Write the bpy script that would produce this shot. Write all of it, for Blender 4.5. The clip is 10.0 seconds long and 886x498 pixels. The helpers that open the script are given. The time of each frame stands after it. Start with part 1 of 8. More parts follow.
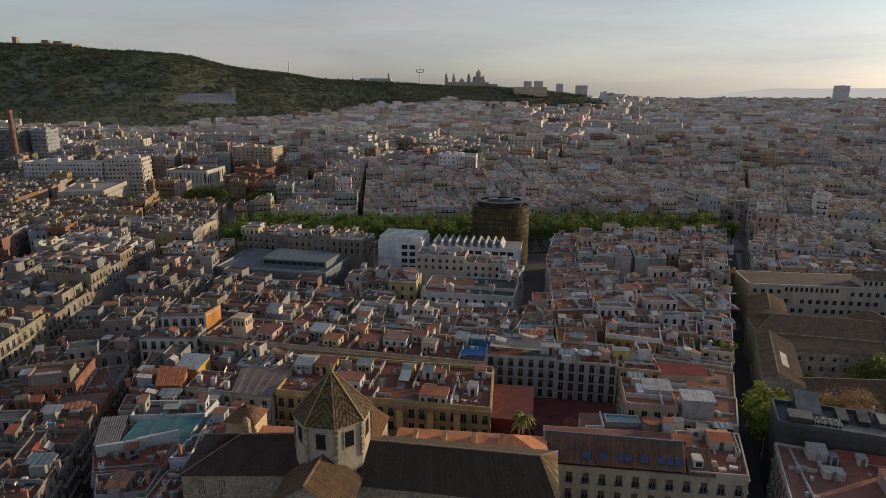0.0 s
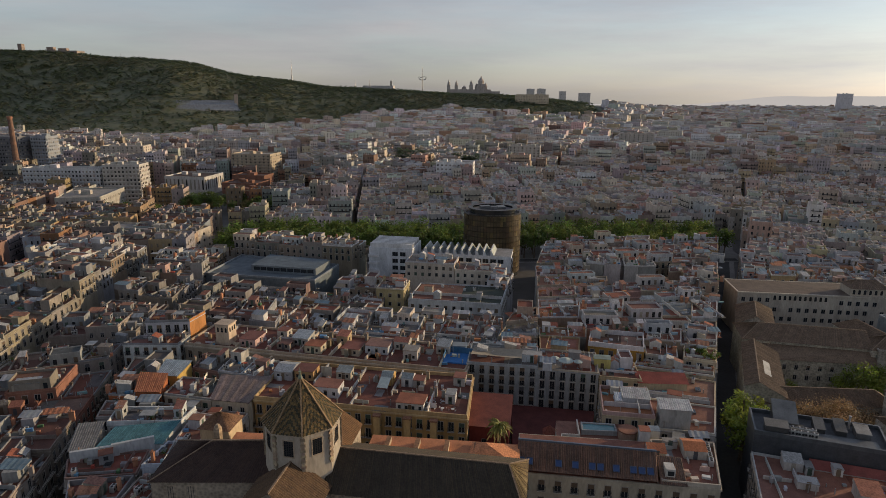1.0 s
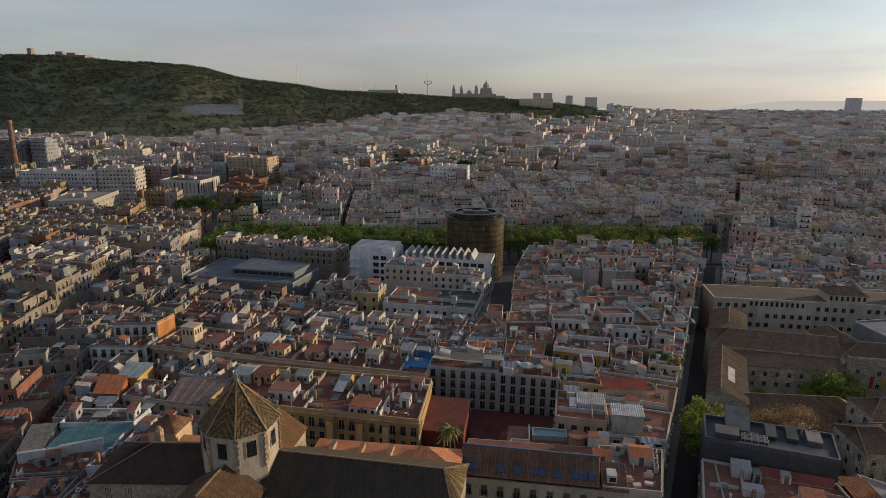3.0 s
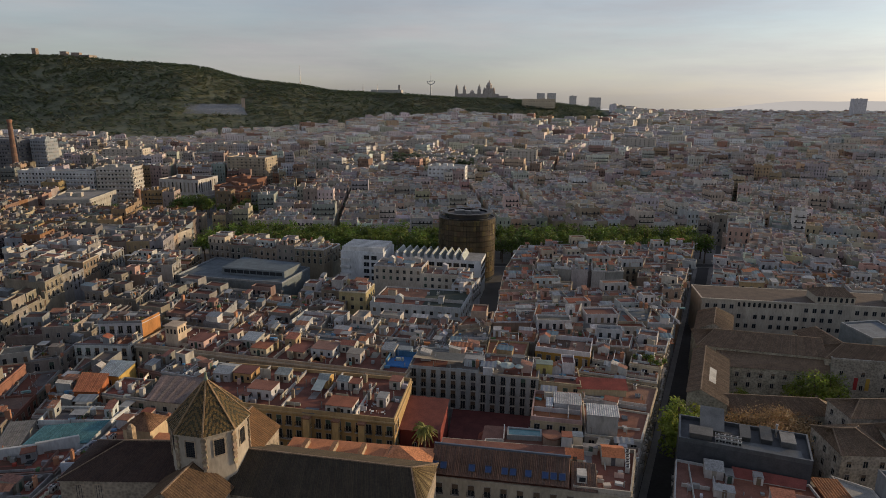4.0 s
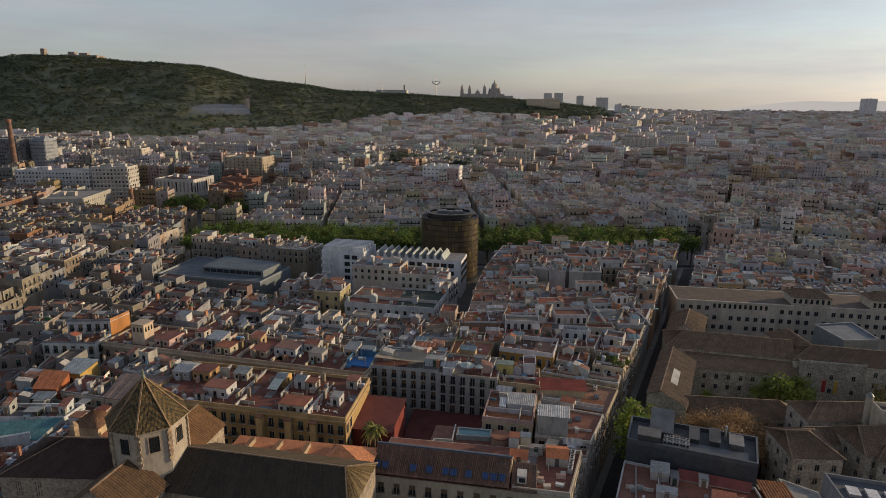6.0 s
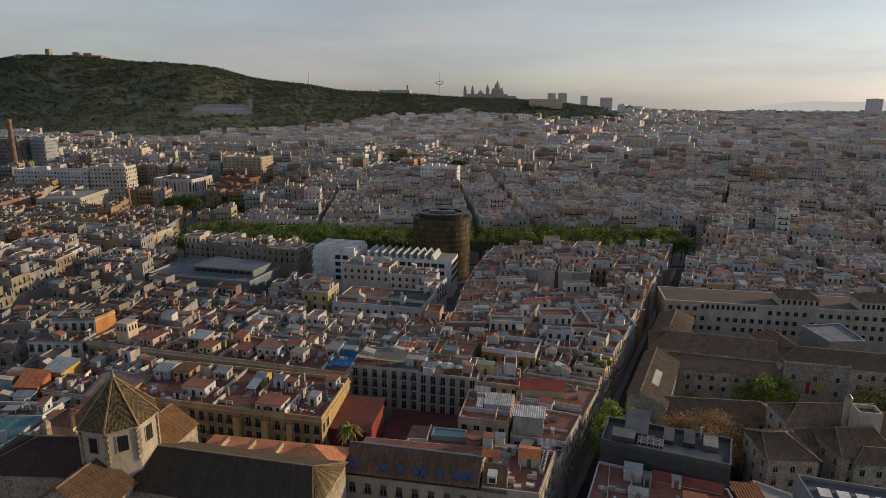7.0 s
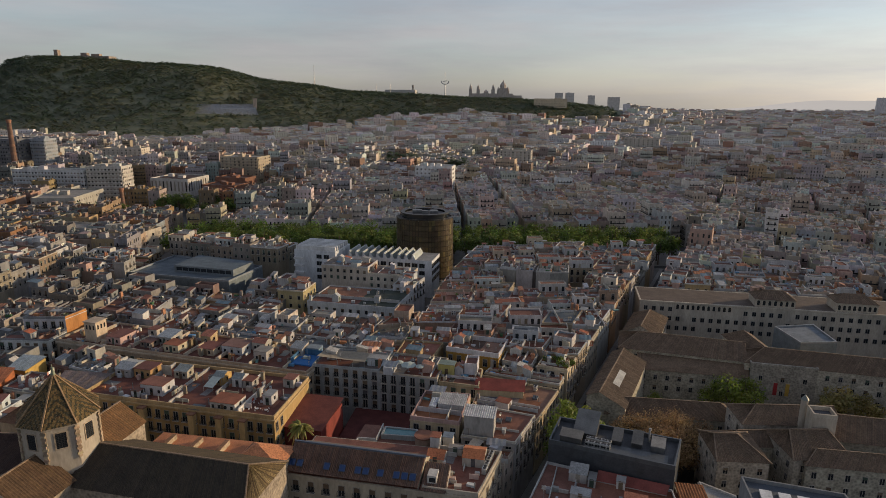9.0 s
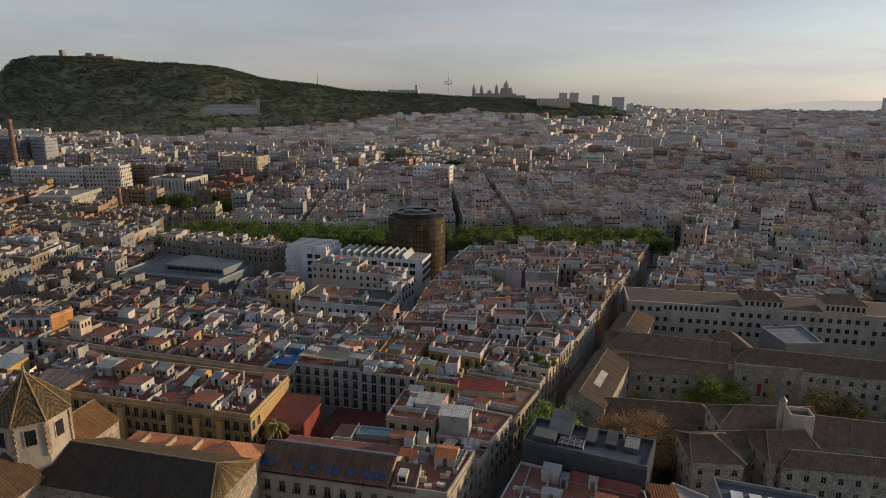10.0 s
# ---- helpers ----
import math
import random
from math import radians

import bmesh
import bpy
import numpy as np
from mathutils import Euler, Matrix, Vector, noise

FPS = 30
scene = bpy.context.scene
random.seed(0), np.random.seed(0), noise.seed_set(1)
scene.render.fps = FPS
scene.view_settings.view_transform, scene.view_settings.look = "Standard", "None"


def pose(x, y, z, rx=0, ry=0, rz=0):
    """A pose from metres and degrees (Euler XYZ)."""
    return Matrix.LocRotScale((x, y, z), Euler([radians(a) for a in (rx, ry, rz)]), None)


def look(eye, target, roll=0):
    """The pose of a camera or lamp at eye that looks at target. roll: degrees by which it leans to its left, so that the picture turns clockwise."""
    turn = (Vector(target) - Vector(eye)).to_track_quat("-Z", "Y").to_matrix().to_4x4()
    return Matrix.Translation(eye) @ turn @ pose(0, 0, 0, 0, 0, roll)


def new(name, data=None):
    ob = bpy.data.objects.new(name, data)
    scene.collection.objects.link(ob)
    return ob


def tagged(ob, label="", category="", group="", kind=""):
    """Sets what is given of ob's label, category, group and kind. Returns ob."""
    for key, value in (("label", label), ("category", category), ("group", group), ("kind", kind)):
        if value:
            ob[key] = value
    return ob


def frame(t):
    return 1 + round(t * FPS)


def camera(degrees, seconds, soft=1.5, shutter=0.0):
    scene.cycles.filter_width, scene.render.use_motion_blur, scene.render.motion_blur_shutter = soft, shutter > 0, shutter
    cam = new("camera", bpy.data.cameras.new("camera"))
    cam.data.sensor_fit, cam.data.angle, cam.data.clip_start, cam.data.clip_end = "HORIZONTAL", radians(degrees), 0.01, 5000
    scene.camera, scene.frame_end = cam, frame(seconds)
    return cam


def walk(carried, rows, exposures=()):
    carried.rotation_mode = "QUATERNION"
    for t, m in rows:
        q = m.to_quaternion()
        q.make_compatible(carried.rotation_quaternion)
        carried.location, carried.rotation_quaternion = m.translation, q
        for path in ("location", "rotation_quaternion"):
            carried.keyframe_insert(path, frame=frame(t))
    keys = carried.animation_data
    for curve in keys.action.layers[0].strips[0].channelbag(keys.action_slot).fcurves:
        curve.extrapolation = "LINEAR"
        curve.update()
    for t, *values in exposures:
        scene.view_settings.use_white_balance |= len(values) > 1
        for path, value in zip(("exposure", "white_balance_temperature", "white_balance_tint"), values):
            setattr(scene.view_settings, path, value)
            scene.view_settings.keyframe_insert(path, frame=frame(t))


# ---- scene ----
cam = camera(70.5, 10.0, soft=0.75)
PATH = [
    (0, (-0.333, -0.558, 94.088), (-0.379, 1.375, 93.576), 0.3),
    (0.5, (2.747, -0.755, 94.261), (2.695, 1.181, 93.761), 0.4),
    (1, (6.001, -0.714, 94.391), (5.943, 1.224, 93.9), 0.4),
    (1.5, (9.329, -0.609, 94.256), (9.264, 1.331, 93.773), 0.5),
    (2, (12.709, -0.473, 94.319), (12.637, 1.467, 93.84), 0.4),
    (2.5, (16.006, -0.368, 94.474), (15.928, 1.572, 93.995), 0.4),
    (4, (26.049, -0.508, 94.731), (25.95, 1.431, 94.252), 0.5),
    (4.5, (29.489, -0.352, 94.748), (29.384, 1.587, 94.269), 0.5),
    (5, (32.917, -0.082, 94.796), (32.803, 1.857, 94.317), 0.5),
    (5.5, (36.251, 0.034, 94.812), (36.131, 1.972, 94.333), 0.5),
    (7, (46.473, 0.649, 94.915), (46.331, 2.585, 94.436), 0.5),
    (7.5, (49.738, 0.74, 94.984), (49.59, 2.676, 94.505), 0.5),
    (8, (53.21, 0.93, 95.124), (53.055, 2.865, 94.644), 0.5),
    (8.5, (56.721, 1.172, 95.139), (56.557, 3.107, 94.658), 0.5),
    (9, (60.087, 1.581, 95.059), (59.916, 3.515, 94.579), 0.4),
    (9.5, (63.507, 2.017, 95.01), (63.328, 3.95, 94.53), 0.4),
    (10, (66.961, 2.286, 94.971), (66.774, 4.218, 94.491), 0.4),
]
walk(cam, [(t, look(eye, target, roll)) for t, eye, target, roll in PATH])

# ---- light ----
SUN_AZ, SUN_EL = 68.0, 11.5            # degrees to the right of the first view, degrees above the horizon
az, el = radians(SUN_AZ), radians(SUN_EL)
sun_way = Vector((math.sin(az) * math.cos(el), math.cos(az) * math.cos(el), math.sin(el)))
sun = new("sun", bpy.data.lights.new("sun", "SUN"))
sun.data.energy, sun.data.angle, sun.data.color = 4.0, radians(0.8), (1.0, 0.74, 0.45)
sun.matrix_world = look(sun_way * 900, (0, 0, 0))

world = bpy.data.worlds.new("evening_sky")
scene.world = world
world.use_nodes = True
wn, wl = world.node_tree.nodes, world.node_tree.links
wn.clear()


def wnode(kind, **settings):
    n = wn.new(kind)
    for k, v in settings.items():
        n.inputs[k].default_value = v
    return n


sky = wn.new("ShaderNodeTexSky")
sky.sky_type, sky.sun_disc = "NISHITA", False
sky.sun_elevation, sky.sun_rotation = el, az
sky.air_density, sky.dust_density, sky.ozone_density = 1.0, 0.8, 3.0
coord = wn.new("ShaderNodeTexCoord")
flat = wnode("ShaderNodeMapping", Scale=(1.2, 1.2, 9.0))
wl.new(coord.outputs["Generated"], flat.inputs["Vector"])
clouds = wnode("ShaderNodeTexNoise", Scale=1.7, Detail=7.0, Roughness=0.6)
wl.new(flat.outputs["Vector"], clouds.inputs["Vector"])
cover = wn.new("ShaderNodeValToRGB")
cover.color_ramp.elements[0].position, cover.color_ramp.elements[1].position = 0.40, 0.68
wl.new(clouds.outputs["Fac"], cover.inputs["Fac"])
thin = wnode("ShaderNodeMath")
thin.operation = "MULTIPLY_ADD"
thin.inputs[1].default_value, thin.inputs[2].default_value = 0.42, 0.58
wl.new(cover.outputs["Color"], thin.inputs[0])
# cloud colour: the sky behind it, greyer
grey = wnode("ShaderNodeHueSaturation", Saturation=0.22, Value=1.0)
wl.new(sky.outputs["Color"], grey.inputs["Color"])
mixed = wn.new("ShaderNodeMix")
mixed.data_type = "RGBA"
wl.new(thin.outputs[0], mixed.inputs["Factor"])
pale = wnode("ShaderNodeHueSaturation", Saturation=0.78, Value=1.0)
wl.new(sky.outputs["Color"], pale.inputs["Color"])
wl.new(pale.outputs["Color"], mixed.inputs["A"])
back = wnode("ShaderNodeBackground", Strength=0.168)
# thin high cloud: evenly lit, with some of the sky's own glow
veil = wn.new("ShaderNodeMix")
veil.data_type = "RGBA"
veil.inputs["Factor"].default_value = 0.44
bank = wnode("ShaderNodeTexNoise", Scale=2.3, Detail=6.0, Roughness=0.58)
slow = wnode("ShaderNodeMapping", Location=(3.1, 0.4, 0.2), Scale=(1.0, 1.0, 7.0))
wl.new(coord.outputs["Generated"], slow.inputs["Vector"])
wl.new(slow.outputs["Vector"], bank.inputs["Vector"])
tone = wn.new("ShaderNodeValToRGB")
tone.color_ramp.elements[0].position, tone.color_ramp.elements[1].position = 0.38, 0.62
tone.color_ramp.elements[0].color, tone.color_ramp.elements[1].color = (0.60, 0.555, 0.65, 1), (0.98, 0.88, 0.915, 1)
wl.new(bank.outputs["Fac"], tone.inputs["Fac"])
bright = wn.new("ShaderNodeVectorMath")
bright.operation = "SCALE"
bright.inputs["Scale"].default_value = 2.6
wl.new(tone.outputs["Color"], bright.inputs[0])
wl.new(bright.outputs["Vector"], veil.inputs["A"])
wl.new(grey.outputs["Color"], veil.inputs["B"])
wl.new(veil.outputs["Result"], mixed.inputs["B"])
# the haze and cloud thin out towards the zenith, where the sky is a clearer blue
apart = wn.new("ShaderNodeSeparateXYZ")
wl.new(coord.outputs["Generated"], apart.inputs[0])
climb = wn.new("ShaderNodeMapRange")
climb.interpolation_type = "SMOOTHSTEP"
climb.inputs["From Min"].default_value, climb.inputs["From Max"].default_value = 0.14, 0.7
wl.new(apart.outputs["Z"], climb.inputs["Value"])
clear = wn.new("ShaderNodeMix")
clear.data_type, clear.blend_type = "RGBA", "MULTIPLY"
clear.inputs["B"].default_value = (0.88, 0.96, 1.06, 1)
wl.new(climb.outputs["Result"], clear.inputs["Factor"])
wl.new(mixed.outputs["Result"], clear.inputs["A"])
wl.new(clear.outputs["Result"], back.inputs["Color"])
wl.new(back.outputs[0], wn.new("ShaderNodeOutputWorld").inputs["Surface"])


# ---- materials ----
def material(name, colour=(0.5, 0.5, 0.5), tint=True, rough=0.85, metal=0.0, scale=0.35, vary=0.35, grain=3.0, bump=0.25, kind="noise", stretch=(1, 1, 1), spec=0.35, deep=1.0):
    """A weathered surface: the mesh's own paint (or one colour) with stains, grain and relief at metre scale."""
    m = bpy.data.materials.new(name)
    m.use_nodes = True
    n, l = m.node_tree.nodes, m.node_tree.links
    b = n["Principled BSDF"]
    b.inputs["Roughness"].default_value, b.inputs["Metallic"].default_value = rough, metal
    b.inputs["Specular IOR Level"].default_value = spec
    geo = n.new("ShaderNodeNewGeometry")
    place = n.new("ShaderNodeMapping")
    place.inputs["Scale"].default_value = stretch
    l.new(geo.outputs["Position"], place.inputs["Vector"])
    big = n.new("ShaderNodeTexNoise")
    big.inputs["Scale"].default_value, big.inputs["Detail"].default_value, big.inputs["Roughness"].default_value = scale, 5.0, 0.65
    l.new(place.outputs["Vector"], big.inputs["Vector"])
    if kind == "stone":
        fine = n.new("ShaderNodeTexVoronoi")
        fine.inputs["Scale"].default_value = grain
        out = fine.outputs["Distance"]
    else:
        fine = n.new("ShaderNodeTexNoise")
        fine.inputs["Scale"].default_value, fine.inputs["Detail"].default_value = grain, 3.0
        out = fine.outputs["Fac"]
    l.new(place.outputs["Vector"], fine.inputs["Vector"])
    mix = n.new("ShaderNodeMath")
    mix.operation = "MULTIPLY_ADD"
    l.new(out, mix.inputs[0])
    mix.inputs[1].default_value = 0.5
    l.new(big.outputs["Fac"], mix.inputs[2])
    ramp = n.new("ShaderNodeMapRange")
    ramp.inputs["From Min"].default_value, ramp.inputs["From Max"].default_value = 0.45, 1.05
    ramp.inputs["To Min"].default_value, ramp.inputs["To Max"].default_value = deep * (1.0 - vary), deep * (1.0 + vary * 0.6)
    l.new(mix.outputs[0], ramp.inputs["Value"])
    scaled = n.new("ShaderNodeVectorMath")
    scaled.operation = "SCALE"
    if tint:
        a = n.new("ShaderNodeAttribute")
        a.attribute_name = "tint"
        l.new(a.outputs["Color"], scaled.inputs[0])
    else:
        scaled.inputs[0].default_value = colour
    l.new(ramp.outputs["Result"], scaled.inputs["Scale"])
    l.new(scaled.outputs["Vector"], b.inputs["Base Color"])
    if bump:
        relief = n.new("ShaderNodeBump")
        relief.inputs["Strength"].default_value, relief.inputs["Distance"].default_value = bump, 0.08
        l.new(out, relief.inputs["Height"])
        l.new(relief.outputs["Normal"], b.inputs["Normal"])
    return m


PLASTER = material("plaster", deep=0.86, rough=0.9, scale=0.25, vary=0.42, grain=2.2, stretch=(1, 1, 0.35))
DECK = material("clay_tile_deck", deep=0.62, rough=0.8, scale=0.3, vary=0.5, grain=4.0, bump=0.35)
ROOFTILE = material("roof_tile", deep=0.95, rough=0.85, scale=0.5, vary=0.45, grain=2.6, bump=0.6, kind="stone")
STONE = material("rubble_stone", deep=0.85, rough=0.92, scale=0.3, vary=0.55, grain=1.6, bump=0.9, kind="stone")
BRICK = material("brick", rough=0.9, scale=0.5, vary=0.4, grain=5.0)
METAL = material("sheet_metal", deep=0.8, rough=0.5, metal=0.55, scale=0.6, vary=0.35, grain=3.0, bump=0.1)
GLASS = material("window_glass", colour=(0.022, 0.026, 0.03), tint=False, rough=0.16, vary=0.3, bump=0.03, spec=0.5)
SHUTTER = material("shutter_paint", rough=0.6, scale=1.0, vary=0.35, bump=0.2)
IRON = material("wrought_iron", colour=(0.03, 0.03, 0.032), tint=False, rough=0.55, metal=0.3, vary=0.3, bump=0.1)
LEAF = material("leaves", rough=0.6, scale=0.2, vary=0.5, grain=1.3, bump=0.3)
BARK = material("bark", colour=(0.13, 0.10, 0.075), tint=False, rough=0.95, scale=2.0, vary=0.5, grain=9.0, bump=0.6)
ASPHALT = material("asphalt", colour=(0.055, 0.054, 0.054), tint=False, rough=0.9, scale=0.06, vary=0.5, grain=1.0)
PAVING = material("paving", colour=(0.21, 0.20, 0.19), tint=False, rough=0.85, scale=0.2, vary=0.35, grain=3.0)
EARTH = material("earth_ground", rough=0.95, scale=0.012, vary=0.5, grain=0.12, bump=0.2)
CLOTH = material("cloth", rough=0.8, scale=1.0, vary=0.25, bump=0.2)
BLUEGLASS = material("blue_skylight_glass", colour=(0.02, 0.05, 0.14), tint=False, rough=0.2, vary=0.25, bump=0.03, spec=0.5)
WATER = material("pool_water", colour=(0.09, 0.21, 0.23), tint=False, rough=0.1, scale=0.5, vary=0.25, bump=0.1, spec=0.5)
BRONZE = material("bronze_mesh", rough=0.45, metal=0.45, scale=0.25, vary=0.45, grain=2.0, stretch=(1, 1, 3.0), bump=0.2)
# leaves let some light through
nt = LEAF.node_tree
glow, both = nt.nodes.new("ShaderNodeBsdfTranslucent"), nt.nodes.new("ShaderNodeMixShader")
both.inputs[0].default_value = 0.42
paint = nt.nodes["Principled BSDF"].inputs["Base Color"].links[0].from_socket
nt.links.new(paint, glow.inputs["Color"])
nt.links.new(nt.nodes["Principled BSDF"].outputs[0], both.inputs[1])
nt.links.new(glow.outputs[0], both.inputs[2])
nt.links.new(both.outputs[0], nt.nodes["Material Output"].inputs["Surface"])


# ---- mesh building ----
class Mesh:
    """Quads and triangles with a material and a paint colour each."""

    def __init__(self):
        self.v, self.f, self.m, self.t, self.mats = [], [], [], [], []

    def face(self, pts, mat, tint=(0.5, 0.5, 0.5)):
        k = len(self.v)
        self.v.extend(pts)
        self.f.append(tuple(range(k, k + len(pts))))
        if mat not in self.mats:
            self.mats.append(mat)
        self.m.append(self.mats.index(mat))
        self.t.append((*tint, 1.0))

    def prism(self, base, z0, z1, mat, tint=(0.5, 0.5, 0.5), top=None, top_tint=None, bottom=False):
        """Upright walls over a counter-clockwise outline, with a lid."""
        n = len(base)
        for i in range(n):
            a, b = base[i], base[(i + 1) % n]
            self.face([(a[0], a[1], z0), (b[0], b[1], z0), (b[0], b[1], z1), (a[0], a[1], z1)], mat, tint)
        self.face([(p[0], p[1], z1) for p in base], top or mat, top_tint or tint)
        if bottom:
            self.face([(p[0], p[1], z0) for p in reversed(base)], mat, tint)

    def box(self, x, y, z0, z1, sx, sy, turn, mat, tint=(0.5, 0.5, 0.5), top=None, top_tint=None, bottom=False):
        self.prism(rect(x, y, sx, sy, turn), z0, z1, mat, tint, top, top_tint, bottom)

    def rim(self, base, z0, z1, thick, mat, tint):
        """A wall of that thickness standing inside an outline: outer face, inner face and coping."""
        inner = inset(base, thick)
        n = len(base)
        for i in range(n):
            j = (i + 1) % n
            a, b, c, d = base[i], base[j], inner[j], inner[i]
            self.face([(*a, z0), (*b, z0), (*b, z1), (*a, z1)], mat, tint)
            self.face([(*a, z1), (*b, z1), (*c, z1), (*d, z1)], mat, tint)
            self.face([(*c, z0), (*d, z0), (*d, z1), (*c, z1)], mat, tint)

    def tube(self, x, y, z0, z1, r0, r1, mat, tint=(0.5, 0.5, 0.5), n=8, cap=True):
        ring = lambda z, r: [(x + r * math.cos(2 * math.pi * i / n), y + r * math.sin(2 * math.pi * i / n), z) for i in range(n)]
        lo, hi = ring(z0, r0), ring(z1, r1)
        for i in range(n):
            j = (i + 1) % n
            self.face([lo[i], lo[j], hi[j], hi[i]], mat, tint)
        if cap:
            self.face(hi, mat, tint)

    def bar(self, a, b, r, mat, tint=(0.5, 0.5, 0.5)):
        """A thin square bar between two points."""
        a, b = Vector(a), Vector(b)
        d = (b - a).normalized()
        u = d.cross(Vector((0, 0, 1)) if abs(d.z) < 0.9 else Vector((1, 0, 0))).normalized() * r
        w = d.cross(u).normalized() * r
        c = [u + w, u - w, -u - w, -u + w]
        for i in range(4):
            j = (i + 1) % 4
            self.face([tuple(a + c[i]), tuple(b + c[i]), tuple(b + c[j]), tuple(a + c[j])], mat, tint)
        self.face([tuple(b + q) for q in c], mat, tint)

    def data(self, name, origin=(0, 0, 0)):
        me = bpy.data.meshes.new(name)
        ox, oy, oz = origin
        # faces that meet share their corners
        seen, corners, link = {}, [], []
        for x, y, z in self.v:
            p = (round(x - ox, 4), round(y - oy, 4), round(z - oz, 4))
            if p not in seen:
                seen[p] = len(corners)
                corners.append(p)
            link.append(seen[p])
        faces = []
        for f in self.f:
            g = tuple(link[i] for i in f)
            if len(set(g)) < len(g):
                g = tuple(range(len(corners), len(corners) + len(f)))
                corners.extend((self.v[i][0] - ox, self.v[i][1] - oy, self.v[i][2] - oz) for i in f)
            faces.append(g)
        me.from_pydata(corners, [], faces)
        for m in self.mats:
            me.materials.append(m)
        me.polygons.foreach_set("material_index", self.m)
        at = me.attributes.new("tint", "FLOAT_COLOR", "FACE")
        at.data.foreach_set("color", [c for t in self.t for c in t])
        me.update()
        return me


def rect(x, y, sx, sy, turn=0.0):
    c, s = math.cos(turn), math.sin(turn)
    return [(x + c * a - s * b, y + s * a + c * b) for a, b in ((-sx / 2, -sy / 2), (sx / 2, -sy / 2), (sx / 2, sy / 2), (-sx / 2, sy / 2))]


def inset(base, d):
    """A convex counter-clockwise outline moved inwards by d."""
    n, out = len(base), []
    for i in range(n):
        p, q, r = Vector(base[i - 1]), Vector(base[i]), Vector(base[(i + 1) % n])
        e1, e2 = (q - p).normalized(), (r - q).normalized()
        n1, n2 = Vector((-e1.y, e1.x)), Vector((-e2.y, e2.x))
        k = (n1 + n2)
        k = k / max(0.25, 1 + n1.dot(n2))
        out.append((q.x + k.x * d, q.y + k.y * d))
    return out


def middle(base):
    return sum(p[0] for p in base) / len(base), sum(p[1] for p in base) / len(base)


def thing(name, at, label, category, group="", kind=""):
    """The empty at a thing's base."""
    e = new(name)
    e.empty_display_size = 0.5
    e.location = at
    return tagged(e, label, category, group, kind)


def base_of(parent):
    at = Vector((0, 0, 0))
    while parent is not None:
        at += parent.location
        parent = parent.parent
    return at


def part(name, mesh, parent, label=""):
    """Links a mesh, given in world metres, as one object under a thing or a part."""
    ob = new(name, mesh.data(name, base_of(parent)))
    ob.parent = parent
    return tagged(ob, label)


def solid(name, mesh, label, category="", group="", kind="", at=(0, 0, 0)):
    """A top-level thing that is one mesh."""
    ob = new(name, mesh.data(name, at))
    ob.location = at
    return tagged(ob, label, category, group, kind)


def placed(name, data, parent, at, turn=0.0, label="", scale=1.0):
    """One more object on shared mesh data, under a thing."""
    ob = new(name, data)
    if parent is not None:
        ob.parent = parent
        at = Vector(at) - base_of(parent)
    ob.location, ob.rotation_euler = at, (0, 0, turn)
    if scale != 1.0:
        ob.scale = (scale,) * 3
    return tagged(ob, label)


WALLS = [(0.62, 0.54, 0.42), (0.64, 0.61, 0.56), (0.58, 0.46, 0.30), (0.50, 0.46, 0.40), (0.60, 0.46, 0.36), (0.66, 0.60, 0.50), (0.68, 0.665, 0.64), (0.54, 0.40, 0.24),
         (0.46, 0.42, 0.37), (0.68, 0.62, 0.52), (0.56, 0.48, 0.38), (0.64, 0.64, 0.64), (0.60, 0.36, 0.22), (0.62, 0.42, 0.36), (0.58, 0.60, 0.61), (0.68, 0.68, 0.67)]
DECKS = [(0.30, 0.115, 0.075), (0.34, 0.15, 0.10), (0.26, 0.13, 0.10), (0.36, 0.22, 0.16), (0.30, 0.26, 0.23), (0.40, 0.19, 0.12), (0.33, 0.30, 0.28), (0.28, 0.12, 0.09), (0.42, 0.16, 0.085), (0.37, 0.12, 0.07), (0.24, 0.25, 0.26)]
SHUTTERS = [(0.10, 0.07, 0.045), (0.05, 0.08, 0.06), (0.16, 0.12, 0.08), (0.08, 0.08, 0.085), (0.30, 0.27, 0.22)]


# haze put into the far plaster: wall colours paled and greyed
HAZED_WALLS = [tuple(0.55 * x + 0.15 * sum(c) + 0.05 for x in c) for c in WALLS]
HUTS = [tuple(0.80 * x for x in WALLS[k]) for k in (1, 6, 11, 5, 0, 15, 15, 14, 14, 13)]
# middle distance: partly greyed for the same haze
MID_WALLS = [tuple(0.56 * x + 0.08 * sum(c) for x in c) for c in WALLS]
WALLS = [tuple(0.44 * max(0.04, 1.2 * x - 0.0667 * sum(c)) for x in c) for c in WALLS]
LIT_WALLS = [tuple(1.32 * x for x in c) for c in WALLS]      # sun and haze of the quarter between the straight streets, put into brighter walls
DECKS = [(0.88 * r, 0.90 * g, 0.90 * b) for r, g, b in DECKS]

# darkened copies: the left quarter's shade put into hut and deck colours
DIM_HUTS = [tuple(0.50 * x for x in c) for c in HUTS]
DIM_DECKS = [tuple(0.62 * x for x in c) for c in DECKS]
# clay decks mixed with pale grey to carry the far city's haze
HAZED_DECKS = [tuple(0.45 * x + 0.55 * g for x, g in zip(c, (0.40, 0.385, 0.36))) for c in DECKS]


def shade(c, rng, by=0.12):
    k = 1 + rng.uniform(-by, by)
    return tuple(min(0.82, x * k * (1 + rng.uniform(-by, by) * 0.25)) for x in c)


